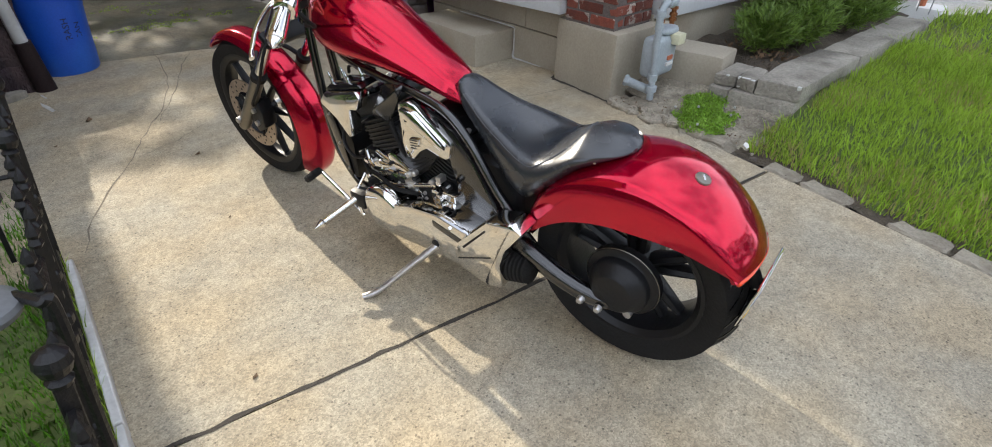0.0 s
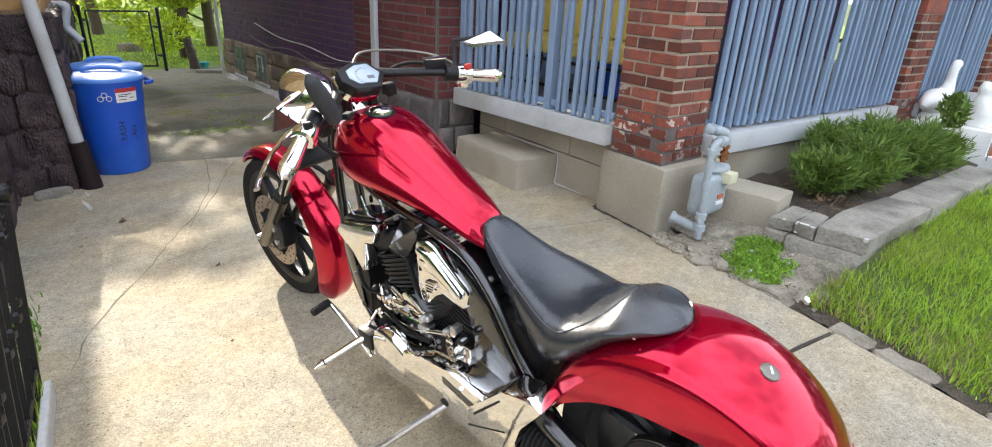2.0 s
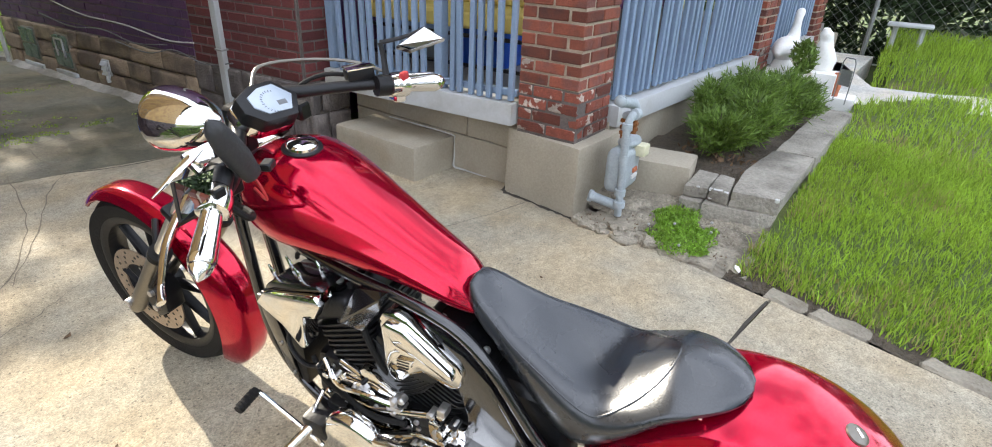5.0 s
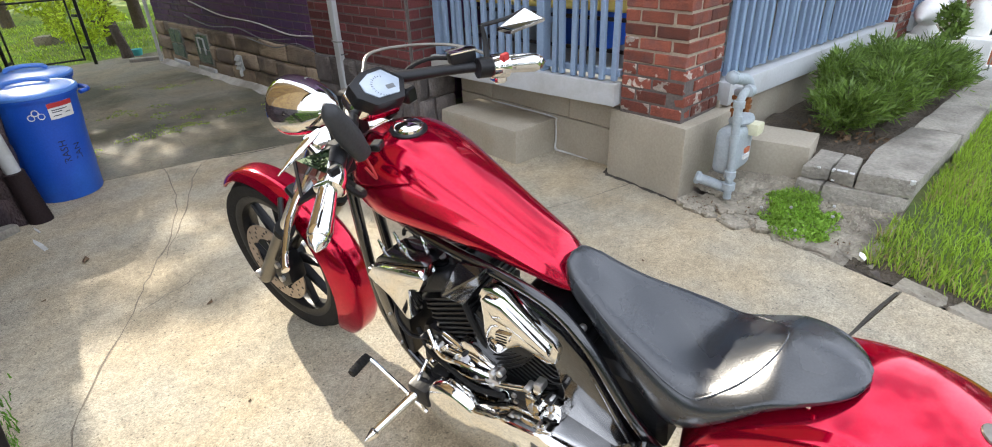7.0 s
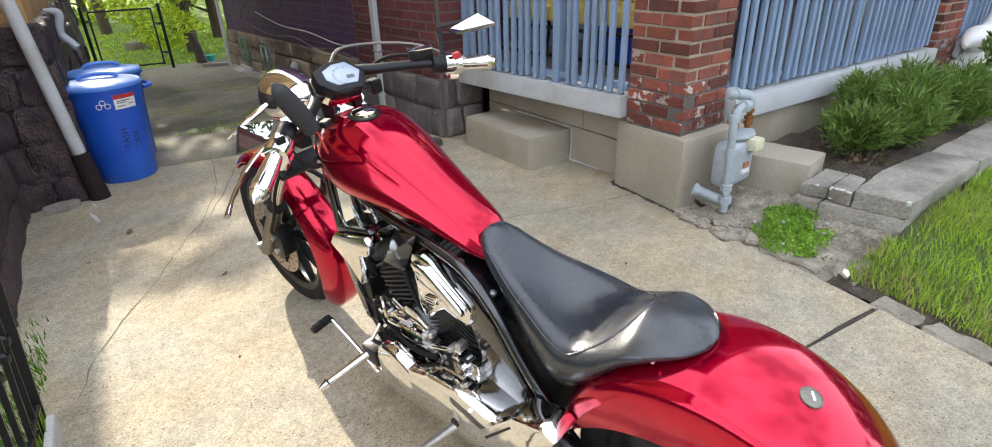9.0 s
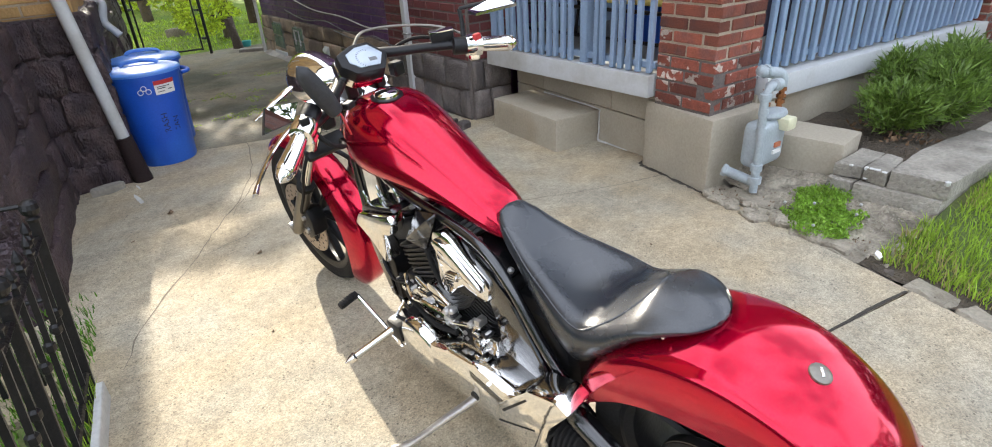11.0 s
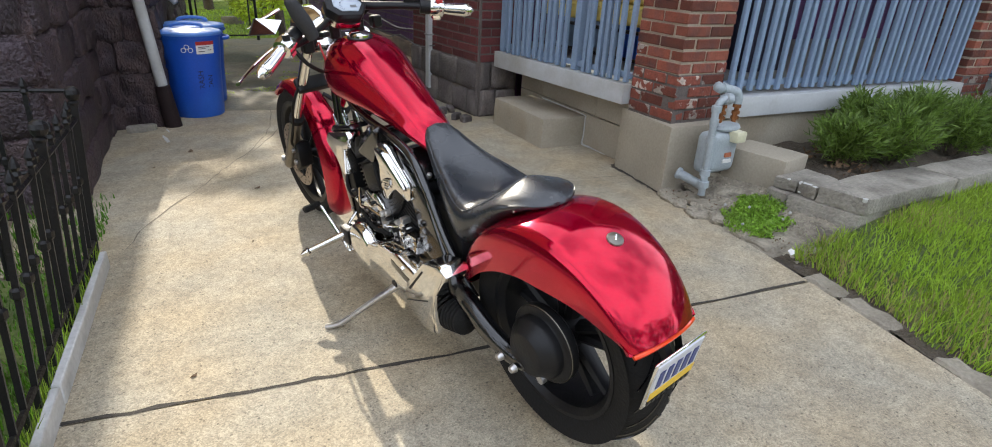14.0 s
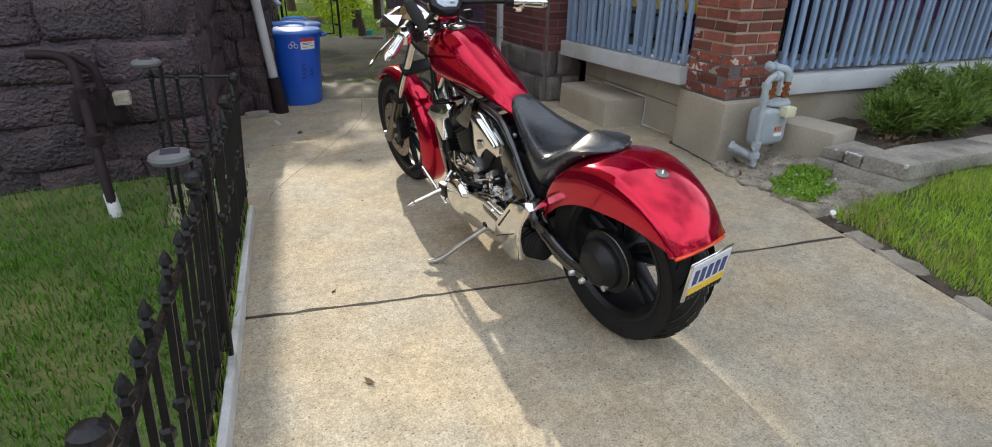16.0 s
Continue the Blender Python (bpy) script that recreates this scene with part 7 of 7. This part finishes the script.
bin_thing(0.865, 5.41, 40, "second blue bin standing behind the first", False)

# ---- porch furniture behind the railing ----
glider = empty("porch_glider", "metal porch glider with yellow cushions behind the railing", "bench", m=Matrix.Translation((3.62, 3.25, 0.52)) @ Matrix.Rotation(radians(2), 4, "Z"))
for z0, z1, y0, y1, x0, x1, n in ((0.36, 0.48, -0.75, 0.75, -0.05, 0.50, "seat_cushion"), (0.48, 0.98, -0.75, 0.75, 0.42, 0.56, "back_cushion")):
    for k in range(3):
        bm = bmesh.new()
        box(bm, x0, x1, -0.75 + 0.5 * k + 0.006, -0.25 + 0.5 * k - 0.006, z0, z1, 0.03, None, 3)
        part(n, bm, M["cushion"], glider, "yellow cushion")
for pts in ([(-0.05, -0.78, 0.0), (-0.05, -0.78, 0.34), (0.5, -0.78, 0.34), (0.5, -0.78, 0.0)], [(-0.05, 0.78, 0.0), (-0.05, 0.78, 0.34), (0.5, 0.78, 0.34), (0.5, 0.78, 0.0)], [(-0.05, -0.78, 0.32), (-0.05, 0.78, 0.32)], [(0.5, -0.78, 0.32), (0.5, 0.78, 0.32)], [(-0.05, -0.78, 0.12), (-0.05, 0.78, 0.12)]):
    bm = bmesh.new()
    tube(bm, pts, 0.014, 8, 3)
    part("frame_tube", bm, M["black"], glider)
for x, y, w, h, c, lab in ((5.0, 2.9, 0.5, 0.62, "ink", "dark covered crate on the porch"), (4.3, 3.3, 0.45, 0.75, "bin", "blue plastic tub on the porch")):
    bm = bmesh.new()
    box(bm, x - w / 2, x + w / 2, y - 0.2, y + 0.2, 0.52, 0.52 + h, 0.03, None, 2)
    link("storage_box", bm, M[c], label=lab, category="box")
bm = bmesh.new()
box(bm, 4.05, 4.95, 4.30, 4.36, 0.52, 2.55, 0.01)
link("door_1", bm, M["blue"], label="blue-grey front door behind the porch railing", category="door", kind="structure")

# ---- basement windows of the right house ----
for k, (y, white) in enumerate(((7.55, True), (8.25, False))):
    top = empty("window_%d" % (k + 1), "basement window of glass blocks", "window", kind="structure")
    x = 2.888 - (y - 5.28) * 0.0303 - 0.052
    bm = bmesh.new()
    box(bm, x, x + 0.06, y - 0.20, y + 0.20, 0.10, 0.45, 0.006)
    part("surround", bm, M["cement"], top)
    for i in range(2):
        for j in range(2):
            bm = bmesh.new()
            box(bm, x - 0.010, x + 0.02, y - 0.18 + 0.18 * i + 0.006, y + 0.18 * i - 0.006, 0.12 + 0.16 * j, 0.27 + 0.16 * j, 0.008)
            part("glass_block", bm, M["glassblock"], top)
    bm = bmesh.new()
    box(bm, x - 0.02, x + 0.03, y - 0.22, y + 0.22, 0.03, 0.075, 0.006)
    part("window_sill", bm, M["white"], top)
    if white:
        for a, b in ((-0.10, -0.08), (0.06, 0.08)):
            bm = bmesh.new()
            box(bm, x - 0.022, x, y + a, y + b, 0.22, 0.40, 0.002)
            part("vent_frame", bm, M["white"], top)
        bm = bmesh.new()
        box(bm, x - 0.022, x, y - 0.10, y + 0.08, 0.385, 0.40, 0.002)
        part("vent_frame", bm, M["white"], top)
vent = empty("dryer_vent", "white plastic dryer vent with a louvred hood", "vent", m=pose(2.80, 6.70, 0.22, 0, 0, 1.7))
bm = bmesh.new()
box(bm, -0.02, 0.0, -0.06, 0.06, -0.07, 0.08, 0.006)
part("back_plate", bm, M["white"], vent)
for k in range(3):
    bm = bmesh.new()
    box(bm, -0.006, 0.006, -0.052, 0.052, -0.022, 0.022, 0.003, pose(-0.035, 0, 0.045 - 0.045 * k, 0, 28, 0))
    part("louvre", bm, M["white"], vent)
bm = bmesh.new()
tube(bm, [(-0.025, -0.03, -0.06), (-0.045, -0.045, -0.085), (-0.05, -0.06, -0.12)], 0.018, 8, 3)
part("hose_end", bm, M["white"], vent)
# cement run along the wall foot
fillet_v, fillet_f = [], []
for k in range(61):
    y = 5.3 + 3.45 * k / 60
    x = 2.842 - (y - 5.28) * 0.0303
    w = 0.10 + 0.05 * noise.noise(Vector((y * 3, 1, 0))) + 0.02 * noise.noise(Vector((y * 14, 5, 0)))
    fillet_v += [(x + 0.05, y, 0.045), (x - 0.02, y, 0.035 + 0.01 * noise.noise(Vector((y * 9, 3, 0)))), (x - w * 0.6, y, 0.014), (x - w, y, -0.004)]
    if k:
        fillet_f += [(4 * k - 4 + i, 4 * k - 3 + i, 4 * k + 1 + i, 4 * k + i) for i in range(3)]
raw("cement_fillet", fillet_v, fillet_f, M["edging_cement"], driveway, "pale smeared cement along the wall foot", smooth=True)
bm = bmesh.new()
tube(bm, [(2.83, 5.2, 0.62), (2.82, 5.6, 0.60), (2.80, 6.2, 0.66), (2.78, 6.9, 0.68), (2.76, 7.6, 0.78)], 0.006, 6, 8)
link("cable", bm, M["pale"], label="loose pale cable along the brick wall", category="cable")
for pts in ([(2.822, 5.6, 0.56), (2.80, 6.1, 0.52), (2.785, 6.6, 0.58), (2.765, 7.2, 0.55), (2.75, 7.8, 0.62)], [(2.855, 4.75, 0.52), (2.835, 5.1, 0.47), (2.82, 5.5, 0.53), (2.805, 5.9, 0.46), (2.79, 6.4, 0.50)]):
    bm = bmesh.new()
    tube(bm, pts, 0.005, 6, 8)
    link("cable", bm, M["grime"], label="thin grey cable sagging along the wall foot", category="cable")
scrape = [(-0.012, -0.10), (0.010, -0.09), (0.014, 0.02), (0.004, 0.11), (-0.010, 0.05)]
for x, y, k in ((0.47, 4.20, 1.0), (0.50, 4.42, 0.5)):
    bm = bmesh.new()
    prism(bm, [(a * k, b * k) for a, b in scrape], 0.0005, 0.0025)
    part("paint_scrape", bm, M["edging"], driveway, "streak of spilt white paint", m=pose(x, y, 0, 0, 0, 8))
bm = bmesh.new()
tube(bm, [(0.66, 5.76, 1.062), (0.735, 5.72, 1.055), (0.718, 5.72, 0.965), (0.712, 5.72, 0.905), (0.750, 5.70, 0.850), (0.782, 5.68, 0.805)], 0.028, 10, 5)
link("vent_pipe", bm, M["white"], label="bent white plastic vent pipe on the stone wall", category="pipe")
bm = bmesh.new()
box(bm, -0.02, 0.05, 4.40, 4.50, 1.16, 1.34, 0.01, None, 2)
link("meter_box", bm, M["gas"], label="small grey electric box on yellow brick", category="box")
for x, y, z in ((2.62, 4.12, 0.02), (2.7, 4.0, 0.02), (2.66, 4.2, 0.03), (2.75, 3.9, 0.02), (2.78, 4.25, 0.03)):
    bm = bmesh.new()
    box(bm, -0.05, 0.05, -0.035, 0.035, -0.03, 0.03, 0.012)
    roughen(bm, 0.02, 9, x * 7 + y)
    link("loose_stone", bm, M["foundation_dark"], label="loose stone at the foot of the wall", category="stone", m=pose(x, y, z, 0, 0, random.uniform(0, 90)))


# ---- gate and back garden ----
def net(bm, p, q, z0, z1, pitch, r=0.0018):
    """Chain-link wires between two posts."""
    d = (Vector(q) - Vector(p))
    n = int(d.length / pitch)
    h = z1 - z0
    for i in range(-int(h / pitch), n + 1):
        for s in (1, -1):
            u0, u1 = i * pitch, i * pitch + h
            a0, a1 = max(u0, 0), min(u1, d.length)
            if a1 <= a0:
                continue
            za, zb = z0 + (a0 - u0), z0 + (a1 - u0)
            if s < 0:
                za, zb = z1 - (a0 - u0), z1 - (a1 - u0)
            rod(bm, Vector(p) + d * (a0 / d.length) + Vector((0, 0, za)), Vector(p) + d * (a1 / d.length) + Vector((0, 0, zb)), r, 3)


def link_gate(name, p, q, z1, label, material, category="gate", posts=(), pitch=0.07, wire=0.0009):
    """A leaf of thin tube and netting, hung between stouter posts."""
    top = empty(name, label, category)
    for c in (p, q):
        bm = bmesh.new()
        rod(bm, (*c, 0.03), (*c, z1), 0.012, 8)
        part("stile", bm, material, top)
    for z in (0.045, z1):
        bm = bmesh.new()
        rod(bm, (*p, z), (*q, z), 0.012, 8)
        part("rail", bm, material, top)
    for x, y, h in posts:
        bm = bmesh.new()
        rod(bm, (x, y, -0.05), (x, y, h), 0.021, 10)
        bmesh.ops.create_uvsphere(bm, u_segments=10, v_segments=6, radius=0.024, matrix=Matrix.Translation((x, y, h)))
        part("post", bm, material, top)
    bm = bmesh.new()
    net(bm, (*p, 0), (*q, 0), 0.05, z1, pitch, wire)
    part("netting", bm, material, top)
    return top


gate = link_gate("garden_gate", (1.32, 9.72), (2.04, 9.62), 0.77, "black chain-link garden gate at the end of the driveway", M["black"], "gate", ((1.24, 9.60, 0.83), (2.10, 9.40, 0.82)))
for x, y, z in ((1.28, 9.66, 0.12), (1.28, 9.66, 0.66), (2.07, 9.51, 0.20), (2.07, 9.51, 0.58)):
    bm = bmesh.new()
    box(bm, -0.045, 0.045, -0.014, 0.014, -0.016, 0.016, 0.004)
    part("hinge" if x < 2 else "latch", bm, M["black"], gate, m=pose(x, y, z, 0, 0, 55 if x < 2 else -70))
bm = bmesh.new()
tube(bm, [(2.50, 9.50, -0.05), (2.49, 9.50, 0.12), (2.46, 9.52, 0.30), (2.45, 9.53, 0.42)], (0.075, 0.062, 0.056, 0.050), 9, 3)
roughen(bm, 0.012, 12)
link("tree_stump", bm, M["bark"], label="dark dead stump beside the gate", category="stump")
bm = bmesh.new()
lathe(bm, [(0.001, 0.0), (0.05, 0.0), (0.07, 0.09), (0.072, 0.10), (0.064, 0.095), (0.001, 0.02)], 16, Matrix.Translation((2.64, 9.56, -0.02)))
link("flower_pot", bm, M["turquoise"], label="small turquoise pot by the house corner", category="pot")
bm = bmesh.new()
box(bm, -0.17, 0.17, -0.05, 0.05, -0.02, 0.045, 0.008)
roughen(bm, 0.006, 12)
link("stone_kerb", bm, M["cement"], label="grey stone lying at the house corner", category="stone", m=pose(2.57, 9.05, 0, 0, 0, -25))
bm = bmesh.new()
prism(bm, [(-0.22, -0.06), (0.02, -0.13), (0.2, -0.05), (0.17, 0.1), (-0.1, 0.12)], -0.05, 0.11, 0.03)
roughen(bm, 0.03, 5)
link("boulder", bm, M["cement"], label="grey boulder on the back lawn", category="stone", m=pose(2.14, 12.0, 0))
bm = bmesh.new()
tube(bm, [(2.700, 8.86, -0.02), (2.702, 8.86, 0.9), (2.704, 8.86, 2.4)], 0.022, 8, 2)
link("corner_pipe", bm, M["edging"], label="pale peeling pipe at the house corner", category="pipe")

bm = bmesh.new()
sheet(bm, [(-30, 9.6), (40, 9.6), (40, 60), (-30, 60)], -0.03)
link("back_lawn", bm, M["backlawn"], label="sunny back lawn behind the gate", category="lawn", kind="structure")
blades("grass", 26000, (-1.0, 5.0, 9.85, 15.0, lambda x, y: True), lambda x, y: -0.03, 0.015, 0.045, 0.008, M["grass"], "sunlit grass of the back garden", seed=7)
# moss and weeds; the flat bright clusters also stand in for dappled sunlight
blades("weeds", 3600, (0.5, 2.7, 5.0, 9.4, lambda x, y: noise.noise(Vector((x * 1.3, y * 1.3, 6))) > 0.3 and noise.noise(Vector((x * 6, y * 6, 2))) > 0.1 or (x - 1.5) ** 2 + ((y - 5.72) * 2.2) ** 2 < 0.07 + 0.08 * noise.noise(Vector((x * 5, y * 5, 1)))), lambda x, y: 0.0, 0.004, 0.012, 0.006, M["grass"], "moss and weeds in the cracked concrete, bright clusters also standing for sun dapples", seed=8, category="weeds")


def tree(x, y, h, spread_r, seed, label, material, crown_z=0.4, leaf=0.11, n=900):
    top = empty("tree", label, "tree", m=pose(x, y, -0.05))
    rng = random.Random(seed)
    bm = bmesh.new()
    tube(bm, [(0, 0, 0), (rng.uniform(-0.1, 0.1), rng.uniform(-0.1, 0.1), h * 0.35), (rng.uniform(-0.2, 0.2), 0, h * 0.75)], (0.11, 0.08, 0.03), 10, 4)
    clumps = []
    for i in range(16):
        a, q = rng.uniform(0, 6.283), rng.uniform(0.25, 1.0)
        z = h * rng.uniform(crown_z, 1.0)
        e = (math.cos(a) * spread_r * q, math.sin(a) * spread_r * q, z)
        tube(bm, [(0, 0, z * 0.55), (e[0] * 0.5, e[1] * 0.5, z * 0.85), e], (0.03, 0.02, 0.008), 6, 3)
        s = spread_r * rng.uniform(0.28, 0.5)
        clumps.append((e, (s, s, s * 0.6), 1.0))
    part("trunk", bm, M["bark"], top)
    leaves("crown", clumps, n, leaf, material, "", top, seed, 0.1, "stuff")


tree(2.75, 10.9, 3.4, 1.3, 11, "young tree with bright backlit leaves behind the gate", M["tree"], 0.12, 0.10, 1150)
tree(3.6, 12.5, 4.6, 1.9, 12, "broad tree with bright spring leaves in the back garden", M["tree"], 0.15, 0.13, 1150)
tree(2.1, 15.0, 6.7, 2.1, 13, "tall tree with fresh yellow-green leaves at the end of the garden", M["tree"], 0.2, 0.14, 1500)
tree(-0.6, 17.5, 6.0, 2.4, 14, "tall leafy tree far back in the garden", M["tree"], 0.1, 0.16, 1150)
tree(5.5, 17.0, 6.5, 2.8, 15, "wide leafy tree beyond the garden", M["tree"], 0.1, 0.17, 1150)
tree(2.4, 21.0, 7.5, 3.2, 16, "dense green tree closing the garden", M["tree"], 0.05, 0.2, 1150)
tree(-3.5, 24.0, 9.0, 4.0, 17, "large tree behind the yellow brick house", M["tree"], 0.05, 0.25, 800)
tree(8.0, 25.0, 9.0, 4.0, 18, "large tree behind the brick house", M["tree"], 0.05, 0.25, 800)

leaves("woods", [((x + random.uniform(-0.8, 0.8), 27 + random.uniform(-1.5, 1.5), z), (1.9, 1.6, 1.6), 1.0) for x in range(-8, 13, 2) for z in (1.0, 3.2, 5.6, 8.0)], 330, 0.34, M["tree"], "dense bright woods behind the back garden", None, 52, 0.2, "stuff", "woods", 1.1)

# ---- steps and ornaments past the second pillar ----
bm = bmesh.new()
box(bm, 6.50, 6.78, 1.00, 1.62, -0.1, 0.42, 0.015, None, 2)
box(bm, 6.50, 6.78, 0.80, 1.02, -0.1, 0.22, 0.015, None, 2)
link("step_cheek", bm, M["whitewash"], label="whitewashed masonry cheek beside the front steps", category="wall", kind="structure")
walk_st = empty("front_walk", "pale concrete front walk and landing in the sun", "walk", kind="structure")
for o in ([(6.55, 0.80), (6.80, 0.95), (6.80, 1.4), (9.0, 1.6), (9.0, 1.15), (7.6, 0.72), (7.7, 0.1), (8.6, -1.6), (7.6, -2.2), (6.9, 0.0)], [(7.85, 1.55), (9.9, 1.7), (9.9, 0.85), (8.2, 0.95)]):
    bm = bmesh.new()
    prism(bm, o, -0.1, 0.175)
    part("slab", bm, M["walk"], walk_st)
bm = bmesh.new()
box(bm, 8.3, 9.3, 1.30, 1.42, 0.176, 0.180)
part("yellow_line", bm, M["plate_yellow"], walk_st, "worn yellow line")
mound("lawn", 7.5, 14.0, -5.0, 0.9, 40, 40, lambda x, y: 0.05 + 0.32 * (1 - math.exp(-max(0, (x - 7.75 - max(0, -y) * 0.45)) * 1.2)), M["turf"], "raised lawn beyond the front walk", "lawn", lambda x, y: x > 7.72 + max(0, -y) * 0.55 and y < 0.55)
blades("grass", 15000, (7.5, 11.0, -3.0, 0.75, lambda x, y: x > 7.8 + max(0, -y) * 0.55), lambda x, y: 0.05 + 0.32 * (1 - math.exp(-max(0, (x - 7.75 - max(0, -y) * 0.45)) * 1.2)), 0.08, 0.18, 0.006, M["grass"], "thick grass beyond the front walk", seed=10)
far_fence = link_gate("chain_link_fence", (9.9, 2.2), (10.6, -3.5), 1.9, "galvanised chain-link fence in front of dark hedge", M["wire"], "fence", ((9.9, 2.2, 1.98), (10.6, -3.5, 1.98)), 0.13, 0.0018)
for p in ((10.05, 1.0), (10.3, -1.0)):
    bm = bmesh.new()
    rod(bm, (*p, 0), (*p, 1.95), 0.03, 8)
    part("post", bm, M["wire"], far_fence)
leaves("hedge", [((12.2 + random.uniform(-0.4, 0.6), y, z), (0.9, 0.9, 0.8), 1.0) for y in (-5, -3.8, -2.6, -1.4, -0.2, 1.0, 2.2, 3.4) for z in (0.5, 1.4, 2.3, 3.2)], 1600, 0.19, M["darktree"], "dark evergreen hedge behind the chain-link fence", None, 21, 0.2, "stuff", "hedge", 1.2)

bench = empty("garden_table", "white garden table in the far yard", "table")
bm = bmesh.new()
box(bm, 9.45, 9.75, 0.30, 0.80, 0.62, 0.66, 0.01)
part("top", bm, M["white"], bench)
for y in (0.4, 0.7):
    bm = bmesh.new()
    rod(bm, (9.6, y, 0.30), (9.6, y, 0.63), 0.03, 8)
    part("leg", bm, M["white"], bench)


def goose():
    bm = bmesh.new()
    rows = [((0, -0.19, 0.13), 0.02), ((0, -0.13, 0.16), 0.07), ((0, -0.02, 0.17), 0.115), ((0, 0.09, 0.19), 0.105), ((0, 0.15, 0.27), 0.06), ((0, 0.165, 0.36), 0.04), ((0, 0.165, 0.44), 0.038), ((0, 0.19, 0.49), 0.042), ((0, 0.23, 0.49), 0.03)]
    tube(bm, [r[0] for r in rows], [r[1] for r in rows], 16, 5)
    lathe(bm, [(0.10, 0.0), (0.10, 0.03), (0.06, 0.08)], 14)
    st = link("goose_statue", bm, M["whitewash"], label="white garden goose statue with an orange beak", category="statue", m=pose(6.60, 1.50, 0.42, 0, 0, -100))
    bm = bmesh.new()
    tube(bm, [(0, 0.245, 0.488), (0, 0.275, 0.478), (0, 0.305, 0.47)], (0.022, 0.016, 0.004), 8, 3)
    part("beak", bm, M["orange"], st)


goose()
bm = bmesh.new()
rows = [((0, 0, 0), 0.10), ((0, 0, 0.10), 0.105), ((0, 0.02, 0.2), 0.085), ((0, 0.02, 0.27), 0.055), ((0, 0.03, 0.33), 0.06), ((0, 0.04, 0.38), 0.03)]
tube(bm, [r[0] for r in rows], [r[1] for r in rows], 14, 4)
roughen(bm, 0.015, 9)
link("garden_statue", bm, M["whitewash"], label="small whitewashed garden statue on the step cheek", category="statue", m=pose(6.72, 1.16, 0.42, 0, 0, 20))
bm = bmesh.new()
rows = [((0, 0, 0), 0.05), ((0, 0, 0.08), 0.055), ((0, 0, 0.16), 0.045), ((0, 0, 0.21), 0.02)]
tube(bm, [r[0] for r in rows], [r[1] for r in rows], 10, 4)
roughen(bm, 0.012, 12)
link("garden_ornament", bm, M["redclay"], label="weathered red garden ornament beside the steps", category="ornament", m=pose(6.60, 1.00, 0.22))
bm = bmesh.new()
tube(bm, [(-0.06, 0, 0), (-0.06, 0, 0.36), (0, 0, 0.40), (0.06, 0, 0.36), (0.06, 0, 0)], 0.005, 6, 3)
box(bm, -0.055, 0.055, -0.004, 0.004, 0.16, 0.30, 0.002)
link("garden_sign", bm, M["wire"], label="small wire garden sign on stakes", category="sign", m=pose(6.38, 0.92, 0.2, 0, 0, 60))
pot = empty("flower_pot", "pale flower pot with a leafy green plant", "pot", m=pose(6.38, 1.30, 0.20))
bm = bmesh.new()
lathe(bm, [(0.001, 0.0), (0.075, 0.0), (0.085, 0.02), (0.105, 0.20), (0.112, 0.205), (0.112, 0.23), (0.10, 0.232), (0.095, 0.20), (0.001, 0.20)], 22)
part("pot", bm, M["walk"], pot)
leaves("plant", [((0, 0, 0.36), (0.12, 0.12, 0.16), 1.0)], 420, 0.075, M["shrub"], "", pot, 31, 0.6, "stuff")


# ---- the far side of the street behind the camera: asphalt and a row of trees ----
bm = bmesh.new()
sheet(bm, [(-60, -12.0), (60, -12.0), (60, -6.0), (-60, -6.0)], -0.12)
link("road", bm, mat("asphalt", (0.05, 0.05, 0.052), 0.9, 0, 0.25, 2.0, 60, 0.3), label="grey asphalt street in front of the houses", category="road", kind="structure")
leaves("backdrop_trees", [((x + random.uniform(-0.8, 0.8), -15.5 + random.uniform(-1.5, 1.5), z), (2.2, 1.8, 1.8), 1.0) for x in range(-18, 22, 3) for z in (1.2, 3.6, 5.6)], 420, 0.5, M["darktree"], "dark row of street trees", None, 51, 0.2, "stuff", "trees", 1.1)

# white sealant in the corner of the step and along the foot of the porch wall
bm = bmesh.new()
tube(bm, [wall_m @ Vector(p) for p in ((1.15, 0.004, 0.232), (0.85, 0.005, 0.234), (0.53, 0.006, 0.232), (0.506, 0.008, 0.20), (0.504, 0.008, 0.08), (0.502, 0.014, 0.010), (0.42, 0.010, 0.006), (0.22, 0.008, 0.005))], (0.003, 0.005, 0.0045, 0.004, 0.0055, 0.008, 0.006, 0.003), 6, 4)
link("sealant_bead", bm, M["edging"], label="smeared white sealant between step and porch wall", category="sealant")
